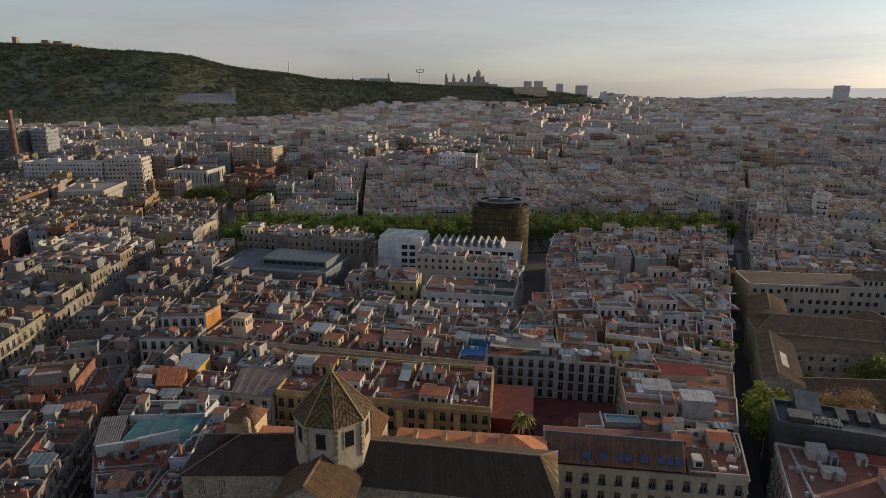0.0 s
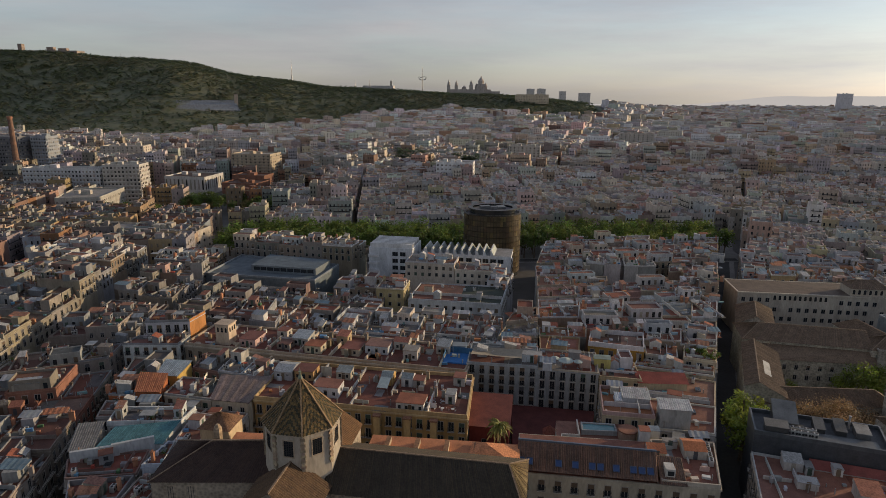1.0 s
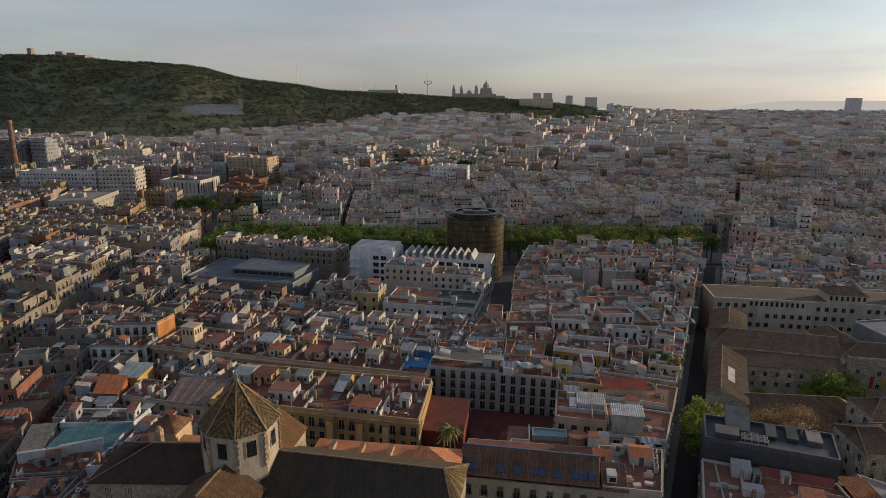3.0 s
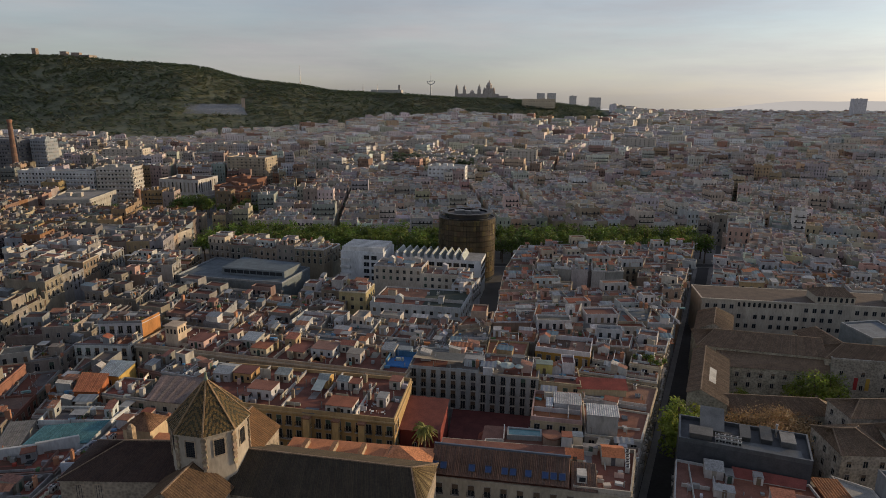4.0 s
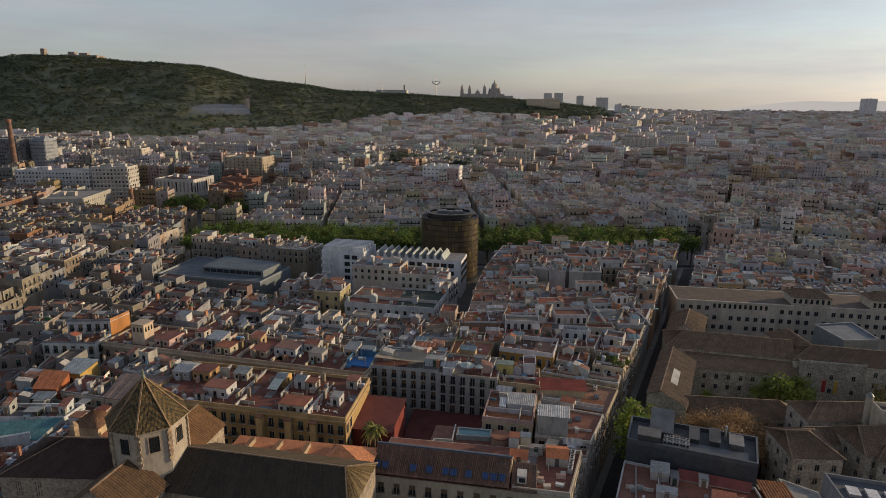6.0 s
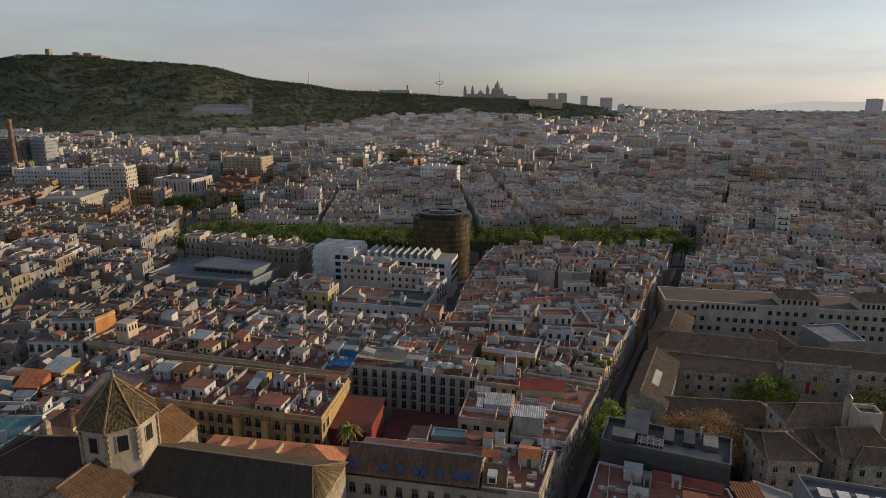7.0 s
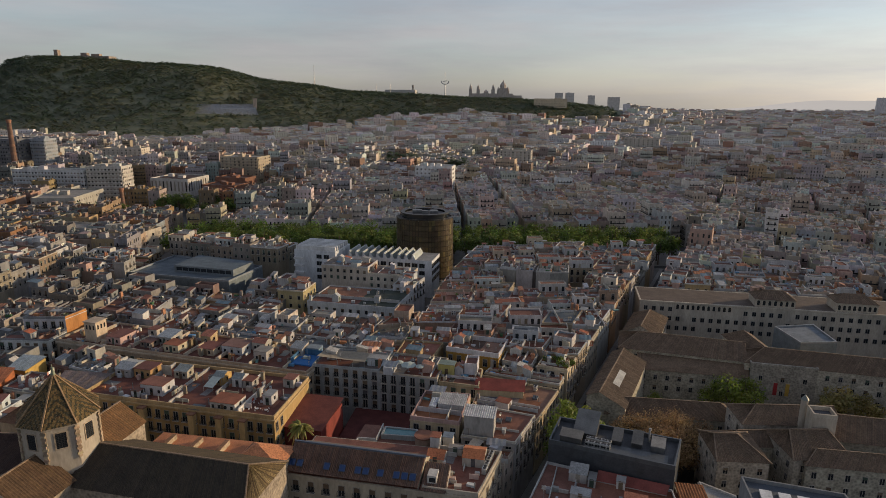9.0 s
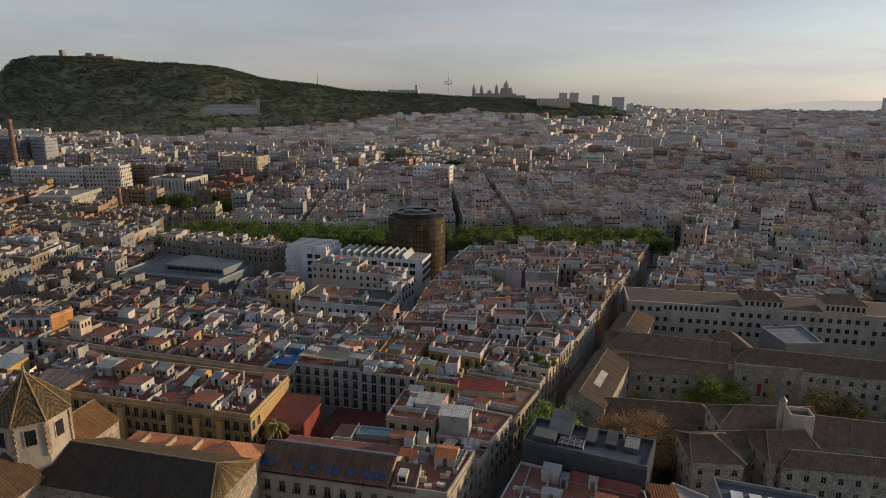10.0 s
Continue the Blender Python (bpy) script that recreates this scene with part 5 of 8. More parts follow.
m = Mesh()
for k in range(56):
    m.face([ellipse(k, 0, grow=0.95), ellipse(k + 1, 0, grow=0.95), ellipse(k + 1, 36.5, grow=0.95), ellipse(k, 36.5, grow=0.95)], GLASS)
m.face([ellipse(k, 36.5, grow=0.96) for k in range(56)], DECK, (0.16, 0.16, 0.17))
part("glass_core", m, hotel)
rng = random.Random(8)
for f in range(11):
    m = Mesh()
    z = 2.6 + f * 3.15
    for k in range(56):
        t = shade((0.075, 0.058, 0.036) if rng.random() < 0.86 else (0.14, 0.11, 0.05), rng, 0.25)
        a, b = ellipse(k + 0.05, z, grow=1.0), ellipse(k + 0.95, z, grow=1.0)
        m.face([a, b, (b[0], b[1], (z + 3.0) * LOW), (a[0], a[1], (z + 3.0) * LOW)], BRONZE, t)
    for k in range(56):
        a, b, c, d = ellipse(k, z + 3.02, grow=1.012), ellipse(k + 1, z + 3.02, grow=1.012), ellipse(k + 1, z + 3.02, grow=0.94), ellipse(k, z + 3.02, grow=0.94)
        m.face([a, b, c, d], METAL, (0.05, 0.045, 0.04))
    tagged(part("panel_ring", m, hotel, "ring of bronze mesh panels"), kind="stuff")
m = Mesh()
for k in range(56):
    a, b = ellipse(k, 37.0, grow=0.8), ellipse(k + 1, 37.0, grow=0.8)
    m.face([a, b, (b[0], b[1], 39.6 * LOW), (a[0], a[1], 39.6 * LOW)], GLASS)
    m.face([ellipse(k, 39.6, grow=0.86), ellipse(k + 1, 39.6, grow=0.86), ellipse(k + 1, 40.1, grow=0.86), ellipse(k, 40.1, grow=0.86)], METAL, (0.05, 0.05, 0.05))
    m.face([ellipse(k, 40.1, grow=0.86), ellipse(k + 1, 40.1, grow=0.86), ellipse(k + 1, 40.1, grow=0.7), ellipse(k, 40.1, grow=0.7)], METAL, (0.10, 0.10, 0.10))
m.face([ellipse(k, 38.9, grow=0.72) for k in range(56)], DECK, (0.2, 0.2, 0.21))
crown = part("roof_crown", m, hotel, "dark ring-shaped roof terrace crown")
m = Mesh()
for k in range(56):
    m.bar(ellipse(k, 36.6, grow=0.985), ellipse(k, 37.7, grow=0.985), 0.04, METAL, (0.3, 0.28, 0.25))
    m.bar(ellipse(k, 37.7, grow=0.985), ellipse(k + 1, 37.7, grow=0.985), 0.04, METAL, (0.3, 0.28, 0.25))
part("railing", m, hotel)
for dx, dy, sx, sy, h in ((-4, 0, 5, 4, 1.6), (4.5, 1.5, 4, 5, 1.2), (0.5, -4, 3, 2.5, 2.0)):
    m = Mesh()
    m.box(HC[0] + dx, HC[1] + dy, 34.6, 34.6 + h, sx, sy, 0.2, METAL, (0.2, 0.21, 0.22))
    part("plant_unit", m, crown)

# ---- white cultural building with saw-tooth roof ----
WHITE = (0.64, 0.665, 0.69)
fi = thing("white_cultural_building", (-5, 300, 0), "white rendered modern building with saw-tooth roof fins and square windows", "building")
WL = [(-38.5, 291.2), (-17.2, 288.0), (-14.4, 306.0), (-36.0, 309.5)]
WR = [(-13.8, 292.8), (29.6, 286.6), (31.8, 302.0), (-11.6, 308.2)]
m = Mesh()
m.prism(WL, 0, 20.6, PLASTER, WHITE, DECK, (0.45, 0.45, 0.44))
m.rim(WL, 20.61, 20.95, 0.4, PLASTER, WHITE)
part("tower_wing", m, fi)
m = Mesh()
m.prism(WR, 0, 18.2, PLASTER, WHITE, DECK, (0.40, 0.40, 0.40))
part("long_wing", m, fi)
d = (Vector(WR[1]) - Vector(WR[0])).normalized()
perp, across = Vector((-d.y, d.x)), math.atan2(d.y, d.x)
for k in range(10):
    a = Vector(WR[0]) + d * (2.0 + k * 3.55)
    b = a + perp * 14.5
    m = Mesh()
    for p, q in ((a, b),):
        w = d * 1.9
        m.face([(p.x, p.y, 18.2), (p.x + w.x, p.y + w.y, 18.2), (p.x + w.x * 0.25, p.y + w.y * 0.25, 20.7), (p.x, p.y, 20.7)], PLASTER, WHITE)
        m.face([(p.x + w.x, p.y + w.y, 18.2), (q.x + w.x, q.y + w.y, 18.2), (q.x + w.x * .25, q.y + w.y * .25, 20.7), (p.x + w.x * .25, p.y + w.y * .25, 20.7)], METAL, (0.40, 0.44, 0.43))
        m.face([(p.x, p.y, 18.2), (p.x, p.y, 20.7), (q.x, q.y, 20.7), (q.x, q.y, 18.2)], GLASS)
        m.face([(p.x, p.y, 20.7), (p.x + w.x * .25, p.y + w.y * .25, 20.7), (q.x + w.x * .25, q.y + w.y * .25, 20.7), (q.x, q.y, 20.7)], PLASTER, WHITE)
    part("roof_fin", m, fi)
dl = (Vector(WL[1]) - Vector(WL[0])).normalized()
pl = Vector((-dl.y, dl.x))
for k in range(7):
    a = Vector(WL[0]) + pl * (1.4 + k * 2.5)
    m = Mesh()
    m.prism(rect(*(a + dl * 10.8), 20.6, 0.9, math.atan2(dl.y, dl.x)), 20.62, 22.9, PLASTER, (0.7, 0.7, 0.69), bottom=True)
    part("roof_louvre", m, fi)


def pane_data(w, h):
    m = Mesh()
    m.face([(-w / 2, -0.03, 0), (w / 2, -0.03, 0), (w / 2, -0.03, h), (-w / 2, -0.03, h)], GLASS)
    for x0, x1, z0, z1 in ((-w / 2 - .08, -w / 2, -.08, h + .08), (w / 2, w / 2 + .08, -.08, h + .08), (-w / 2, w / 2, h, h + .08), (-w / 2, w / 2, -.08, 0), (-0.04, 0.04, 0, h)):
        m.prism([(x0, -0.08), (x1, -0.08), (x1, 0.0), (x0, 0.0)], z0, z1, METAL, (0.25, 0.25, 0.26), bottom=True)
    return m.data("window")


PANE = pane_data(2.6, 1.9)
for s in (3.6, 8.4, 12.2, 16.0, 19.8, 23.8, 28.2, 31.8, 35.4, 39.0):
    for z in (14.6, 11.0, 7.4):
        q = Vector(WR[0]) + d * s
        placed("window", PANE, fi, (q.x, q.y, z), across)
for s in (13.0, 16.8):
    for z in (17.2, 13.8, 10.4, 7.0):
        q = Vector(WL[0]) + dl * s
        placed("window", PANE, fi, (q.x, q.y, z), math.atan2(dl.y, dl.x))
for z in (16.5, 12.9, 9.3, 5.7):
    q = Vector(WL[0]) + dl * 2.5
    m = Mesh()
    m.prism(rect(q.x - pl.x * 0.6, q.y - pl.y * 0.6, 5.0, 1.2, math.atan2(dl.y, dl.x)), z - 0.15, z + 0.9, PLASTER, (0.6, 0.6, 0.6), bottom=True)
    part("balcony", m, fi)
for k in range(5):
    for z in (14.6, 11.0, 7.4):
        q = Vector(WR[1]).lerp(Vector(WR[2]), (k + 0.5) / 5)
        placed("window", PANE, fi, (q.x, q.y, z), across + math.pi / 2)

# houses before it
rng = random.Random(61)
house([(-19.0, 270.0), (3.0, 266.8), (5.0, 280.0), (-17.0, 283.0)], 19.5, rng, (0, 1), (0.52, 0.47, 0.39), DECKS[4], label="beige-grey apartment block with plain square windows and chimneys", small=True, pitch=2.9, storey=3.1, huts=3)
house([(3.2, 266.6), (22.0, 264.0), (24.2, 277.0), (5.2, 279.8)], 17.0, rng, (0, 1), (0.54, 0.49, 0.41), DECKS[4], label="beige-grey apartment block with plain square windows and chimneys", small=True, pitch=2.9, storey=3.1, huts=3)
house([(-14.5, 233.0), (21.5, 228.0), (25.4, 250.5), (-11.0, 254.0)], 14.5, rng, (0, 1), (0.6, 0.6, 0.6), (0.07, 0.09, 0.07), label="white L-shaped terrace house with green-floored roof", huts=3, pitch=3.0)
house([(17.0, 251.0), (25.5, 250.6), (29.0, 263.0), (19.5, 264.0)], 16.8, rng, (0, 1), (0.6, 0.6, 0.6), DECKS[3], label="white house with stepped roof terraces", huts=2)
house([(-27.5, 236.0), (-16.5, 234.5), (-15.0, 247.0), (-26.0, 248.0)], 17.8, rng, (0, 1), (0.40, 0.34, 0.18), (0.30, 0.18, 0.13), label="yellow plastered house with roof sheds", huts=2)

# flat blue-grey hall
ha = thing("sports_hall", (-82, 275, 0), "low blue-grey hall with flat roof and window band", "hall")
HB = [(-108.0, 264.5), (-57.0, 256.5), (-51.5, 282.0), (-103.0, 297.0)]
m = Mesh()
m.prism(HB, 0, 14.0, METAL, (0.20, 0.245, 0.28), DECK, (0.17, 0.21, 0.24))
part("wall", m, ha)
m = Mesh()
m.rim(HB, 14.01, 14.8, 0.4, METAL, (0.32, 0.36, 0.40))
part("parapet", m, ha)
UP = [(-89.0, 270.0), (-58.5, 265.0), (-55.0, 280.0), (-86.0, 289.0)]
m = Mesh()
m.prism(UP, 14.01, 17.2, METAL, (0.24, 0.28, 0.31), DECK, (0.16, 0.21, 0.25))
part("upper_storey", m, ha)
m = Mesh()
a, b = Vector(UP[0]), Vector(UP[1])
d = (b - a).normalized()
for k in range(9):
    p, q = a.lerp(b, 0.04 + k * 0.104), a.lerp(b, 0.135 + k * 0.104)
    o = Vector((d.y, -d.x)) * 0.04
    m.face([(p.x + o.x, p.y + o.y, 14.9), (q.x + o.x, q.y + o.y, 14.9), (q.x + o.x, q.y + o.y, 16.5), (p.x + o.x, p.y + o.y, 16.5)], GLASS)
part("window_band", m, ha)

# ---- right of the street: grey modern house, sheds, old hospital ----
rng = random.Random(71)
mo = thing("modern_house", (87, 127, 0), "dark grey modern building with flat roof and air-conditioning plant", "building")
MB = [(72.8, 128.6), (98.2, 120.6), (102.4, 131.6), (76.2, 139.2)]
m = Mesh()
m.prism(MB, 0, 19.6, METAL, (0.10, 0.11, 0.125), DECK, (0.12, 0.13, 0.145))
part("wall", m, mo)
m = Mesh()
m.rim(MB, 19.61, 20.6, 0.4, METAL, (0.13, 0.145, 0.16))
part("parapet", m, mo)
d = (Vector(MB[1]) - Vector(MB[0])).normalized()
perp, across = Vector((-d.y, d.x)), math.atan2(d.y, d.x)
for s, t, sx, sy, h, up, c in ((7.0, 7.9, 4.8, 6.0, 1.4, 2.6, .26), (4.6, 2.4, 4.6, 3.0, 1.9, 0.4, .24), (14.0, 7.0, 2.1, 4.0, 1.0, 0.9, .2), (18.3, 7.6, 2.2, 4.2, 1.0, 1.0, .2), (22.7, 7.4, 2.8, 3.8, 1.2, 0.4, .42)):
    # plant huts under lids that slope towards the church
    p = Vector(MB[0]) + d * s + perp * t
    P = lambda a, b, z: (p.x + d.x * a + perp.x * b, p.y + d.y * a + perp.y * b, 19.62 + z)
    m = Mesh()
    q = [(-sx / 2, -sy / 2), (sx / 2, -sy / 2), (sx / 2, sy / 2), (-sx / 2, sy / 2)]
    tops = (h, h, h + up, h + up)
    for k in range(4):
        (a, b), (e, f) = q[k], q[(k + 1) % 4]
        m.face([P(a, b, 0), P(e, f, 0), P(e, f, tops[(k + 1) % 4]), P(a, b, tops[k])], METAL, (c * 0.5, c * 0.5, c * 0.5))
    over = [P(a * 1.08, b * 1.08, z + 0.02) for (a, b), z in zip(q, tops)]
    m.face(over, DECK, (c, c * 0.98, c * 0.92))
    m.face([(x, y, z + 0.16) for x, y, z in over], DECK, (c, c * 0.98, c * 0.92))
    for k in range(4):
        a, b = over[k], over[(k + 1) % 4]
        m.face([a, b, (b[0], b[1], b[2] + 0.16), (a[0], a[1], a[2] + 0.16)], METAL, (c * 0.7, c * 0.7, c * 0.7))
    part("roof_shed", m, mo)
m = Mesh()
p = Vector(MB[0]) + d * 19.0 + perp * 2.6
m.box(p.x, p.y, 19.62, 20.0, 12.0, 3.6, across, METAL, (0.13, 0.14, 0.15))
part("sunken_roof", m, mo)


def ac_unit_data():
    m = Mesh()
    m.prism(rect(0, 0, 1.5, 0.9), 0.12, 1.35, METAL, (0.62, 0.62, 0.60), bottom=True)
    for x in (-0.6, 0.6):
        m.prism(rect(x, 0, 0.12, 0.8), 0, 0.12, METAL, (0.2, 0.2, 0.2))
    for x in (-0.38, 0.38):
        m.tube(x, 0, 1.35, 1.42, 0.3, 0.3, IRON, n=10)
        c = [(x + 0.28 * math.cos(a), -0.46, 0.75 + 0.28 * math.sin(a)) for a in [i * math.pi / 5 for i in range(10)]]
        m.face(c, IRON)
    return m.data("ac_unit")


AC = ac_unit_data()


def ac_unit(x, y, z, turn, scale=1.0):
    ob = placed("ac_unit", AC, None, (x, y, z), turn, scale=scale)
    tagged(ob, "pale grey metal air-conditioning unit standing on a roof", "air conditioner", "rooftop air conditioners")


p = Vector(MB[0]) + d * 20.6 + perp * 9.4
m = Mesh()
m.tube(p.x, p.y, 19.62, 22.6, 0.22, 0.22, METAL, (0.5, 0.5, 0.5), n=10)
m.tube(p.x, p.y, 22.6, 23.0, 0.32, 0.28, METAL, (0.5, 0.5, 0.5), n=10)
part("flue", m, mo, "tall steel flue")
for k in range(8):
    p = Vector(MB[0]) + d * (8.4 + (k % 4) * 1.3) + perp * (2.2 + (k // 4) * 1.7)
    ac_unit(p.x, p.y, 19.63, across, 1.0)

for k in range(4):
    ac_unit(58.9 + 0.42 * k, 117.2 + 1.9 * k, 18.65, 1.3, 1.05)

RED0 = (0.30, 0.145, 0.11)
nr = house([(62.0, 96.0), (97.0, 88.0), (98.0, 120.3), (72.6, 128.3)], 14.7, rng, (0, 3), (0.52, 0.42, 0.36), RED0, label="pinkish house with broad red clay roof terrace", huts=0, par=0.6, attic=0)
for x, y, sx, sy, h, kind, w, lid in ((79.0, 123.2, 3.8, 3.2, 2.0, 1, (0.46, 0.43, 0.40), (0.34, 0.34, 0.33)), (81.7, 121.7, 1.6, 3.2, 1.7, 0, (0.40, 0.38, 0.36), (0.30, 0.30, 0.29)), (87.6, 121.2, 1.8, 2.4, 1.7, 0, (0.54, 0.53, 0.51), (0.50, 0.49, 0.47)), (78.6, 116.2, 4.0, 2.6, 1.6, 0, (0.46, 0.43, 0.40), (0.56, 0.56, 0.55)), (88.6, 112.0, 4.4, 5.0, 2.4, 1, (0.46, 0.40, 0.36), (0.34, 0.13, 0.08))):
    m = Mesh()
    hut(m, x, y, 14.72, sx, sy, h, -0.25, rng, w, kind, lid)
    part("stair_hut", m, nr)
m = Mesh()
m.box(73.6, 118.15, 14.72, 15.5, 5.6, 0.3, -0.2, PLASTER, (0.50, 0.46, 0.42))
part("dividing_wall", m, nr, "low pale wall across the terrace")
m = Mesh()
m.face([(82.6, 122.4, 15.0), (96.4, 118.6, 15.0), (97.4, 120.4, 16.2), (83.4, 124.6, 16.2)], DECK, (0.34, 0.10, 0.08))
m.face([(82.6, 122.4, 14.72), (96.4, 118.6, 14.72), (96.4, 118.6, 15.0), (82.6, 122.4, 15.0)], PLASTER, (0.40, 0.36, 0.33))
part("lean_to", m, nr, "narrow dark red lean-to roof along the grey wall")
roof_fittings(nr, Vector((67.0, 99.0)), Vector((0.974, -0.226)), Vector((0.2, 0.98)), 26.0, 24.0, 14.73, 34, rng)
house([(104.2, 106.0), (109.2, 105.0), (110.8, 120.2), (104.6, 124.6)], 14.4, rng, (0,), (0.55, 0.53, 0.5), (0.60, 0.58, 0.55), label="low house with pale waterproofed roof", huts=0, rich=False)
rs = thing("rust_roof_shed", (100.5, 119, 0), "shed under a rust-brown sheet roof", "shed")
RQ = [(98.4, 106.0), (104.0, 105.4), (104.4, 122.0), (99.0, 122.4)]
m = Mesh()
m.prism(RQ, 0, 14.6, PLASTER, (0.40, 0.36, 0.32))
part("wall", m, rs)
m = Mesh()
q = inset(RQ, -0.2)
ribs = Mesh()
tiled_slope(m, (*q[0], 14.7), (*q[1], 14.7), (*q[2], 15.6), (*q[3], 15.6), rng, [(0.27, 0.10, 0.035), (0.23, 0.09, 0.035)], 0.6, 0.06, ribs)
part("roof", m, rs)
tagged(part("sheet_ribbing", ribs, rs), kind="stuff")
sk = thing("skylit_hall", (121, 114, 0), "dark flat-roofed hall with rows of white skylights", "hall")
SB = [(109.6, 104.5), (128.0, 100.5), (129.5, 116.0), (111.2, 120.1)]
m = Mesh()
m.prism(SB, 0, 18.8, PLASTER, (0.22, 0.23, 0.24), DECK, (0.13, 0.15, 0.18))
m.rim(SB, 18.81, 19.6, 0.35, PLASTER, (0.2, 0.21, 0.22))
part("wall", m, sk)
for i in range(4):
    for j in range(2):
        m = Mesh()
        x, y = 114.0 + i * 3.3, 114.5 - i * 0.75 - j * 4.2
        m.box(x, y, 18.82, 19.4, 2.2, 3.0, -0.22, METAL, (0.6, 0.6, 0.58), PLASTER, (0.72, 0.73, 0.74))
        part("skylight", m, sk)

old = thing("old_hospital", (140, 190, 0), "old stone hospital wings with dark tiled gable roofs round courtyards", "building")
OLD = [(0.155, 0.105, 0.068), (0.135, 0.092, 0.060), (0.165, 0.115, 0.076), (0.125, 0.088, 0.060)]
SW = (0.43, 0.395, 0.31)
rng = random.Random(81)


def wing(p0, p1, width, eave, top, hip0=0.0, hip1=0.0, windows=(0,), **k):
    pitched(old, p0, p1, width, eave, top, rng, STONE, shade(SW, rng, 0.12), hip0, hip1, tints=OLD, windows=windows, gap=0.4, **k)


wing((102.7, 206.6), (140.5, 199.0), 15.0, 14.2, 17.8, 6, 0)
wing((110.5, 211.0), (118.5, 231.0), 12.0, 14.4, 17.9, 0, 3, (0, 3))
wing((145.6, 196.0), (144.0, 214.0), 10.0, 14.5, 17.9, 0, 4, (3,))
wing((138.9, 195.1), (216.0, 181.7), 10.0, 14.6, 18.4, 6, 0)
wing((91.0, 163.9), (126.2, 162.6), 8.0, 11.0, 14.2, 0, 4.5)
wing((122.0, 153.6), (146.0, 154.8), 10.0, 16.0, 18.8, 5, 0, (0, 3))
wing((138.0, 150.6), (205.0, 140.4), 13.0, 15.6, 19.3, 2, 0, ())
wing((131.3, 137.4), (205.0, 131.6), 7.0, 14.4, 16.8, 3, 0, (0, 3))
wing((128.0, 141.4), (141.0, 142.9), 13.0, 15.0, 18.9, 2, 2, (0, 3))
wing((110.6, 138.0), (121.8, 138.2), 13.0, 15.8, 19.0, 1, 5, (0, 3))
wing((118.0, 146.2), (130.0, 147.2), 7.0, 13.0, 15.4, 2, 0, (0,))
wing((176.0, 163.0), (216.0, 172.0), 12.0, 11.0, 15.5, 0, 0)
# lean-to gallery along the far wing
m, ribs = Mesh(), Mesh()
GB = [(106.0, 191.3), (138.4, 187.8), (139.4, 191.2), (107.2, 197.6)]
m.prism(GB, 0, 10.5, STONE, SW)
part("gallery_wall", m, old)
m = Mesh()
q = inset(GB, -0.4)
tiled_slope(m, (*q[0], 10.55), (*q[1], 10.55), (*q[2], 13.3), (*q[3], 13.3), rng, OLD, 0.4, ribs=ribs)
part("gallery_roof", m, old)
tagged(part("tile_layer", ribs, old), kind="stuff")
for x, y, z, turn, k, col in window_rows(GB[0], GB[1], 1.0, 10.5, rng, 3.4, 3.2):
    placed("window", SHORT[rng.randrange(8)], old, (x, y, z), turn)
# wing beside the street: a steep short side to the street, a long side to the court
E0, E1 = 46.0, 79.5
base = [along(E0, 7.6), along(E0, 18.0), along(E1, 18.0), along(E1, 7.6)]
rise = [15.2, 13.6, 13.6, 15.2]
m, ribs = Mesh(), Mesh()
for i in range(4):
    j = (i + 1) % 4
    m.face([(*base[i], 0), (*base[j], 0), (*base[j], rise[j]), (*base[i], rise[i])], STONE, SW)
for e_, i, j in ((E0, 0, 1), (E1, 2, 3)):
    m.face([(*base[i], rise[i]), (*base[j], rise[j]), (*along(e_, 11.0), 16.8)], STONE, SW)
part("street_wall", m, old)
m = Mesh()
R0, R1 = (*along(E0 - 0.4, 11.0), 16.88), (*along(E1 + 0.4, 11.0), 16.88)
tiled_slope(m, (*along(E0 - 0.4, 18.4), 13.5), (*along(E1 + 0.4, 18.4), 13.5), R1, R0, rng, OLD, 0.4, ribs=ribs)
tiled_slope(m, (*along(E1 + 0.4, 7.3), 15.15), (*along(E0 - 0.4, 7.3), 15.15), R0, R1, rng, OLD, 0.4, ribs=ribs)
m.bar(R0, R1, 0.16, ROOFTILE, (0.22, 0.16, 0.11))
part("street_roof", m, old)
tagged(part("tile_layer", ribs, old), kind="stuff")
# stone portal front in the court
FQ = [(139.4, 189.0), (158.0, 186.4), (158.4, 188.8), (139.8, 191.4)]
m = Mesh()
m.prism(FQ, 0, 14.7, STONE, (0.36, 0.33, 0.27))
m.rim(inset(FQ, -0.15), 14.71, 15.3, 0.5, STONE, (0.40, 0.37, 0.31))
part("portal_front", m, old, "rough stone front with a low parapet")
for x, y, z, turn, k, col in window_rows(FQ[0], FQ[1], 2.0, 14.0, rng, 4.6, 5.4):
    placed("window", SHORT[rng.randrange(8)], old, (x, y, z), turn)
for s0, c in ((7.6, (0.30, 0.03, 0.03)), (11.0, (0.40, 0.26, 0.05))):
    m = Mesh()
    m.box(139.4 + 0.99 * s0, 188.9 - 0.14 * s0, 5.2, 9.2, 1.1, 0.06, -0.14, CLOTH, c, bottom=True)
    part("banner", m, old, "long cloth banner hanging on the front")
m = Mesh()
m.box(138.8, 145.6, 10.0, 21.2, 5.2, 4.6, -0.13, PLASTER, (0.46, 0.40, 0.32), DECK, (0.16, 0.16, 0.17))
m.rim(rect(138.8, 145.6, 5.2, 4.6, -0.13), 21.21, 22.2, 0.35, PLASTER, (0.5, 0.44, 0.35))
part("roof_tower", m, old, "pale plastered roof tower with parapet")
m = Mesh()
m.tube(136.2, 149.0, 12.0, 23.2, 0.8, 0.8, PLASTER, (0.4, 0.35, 0.28), n=12)
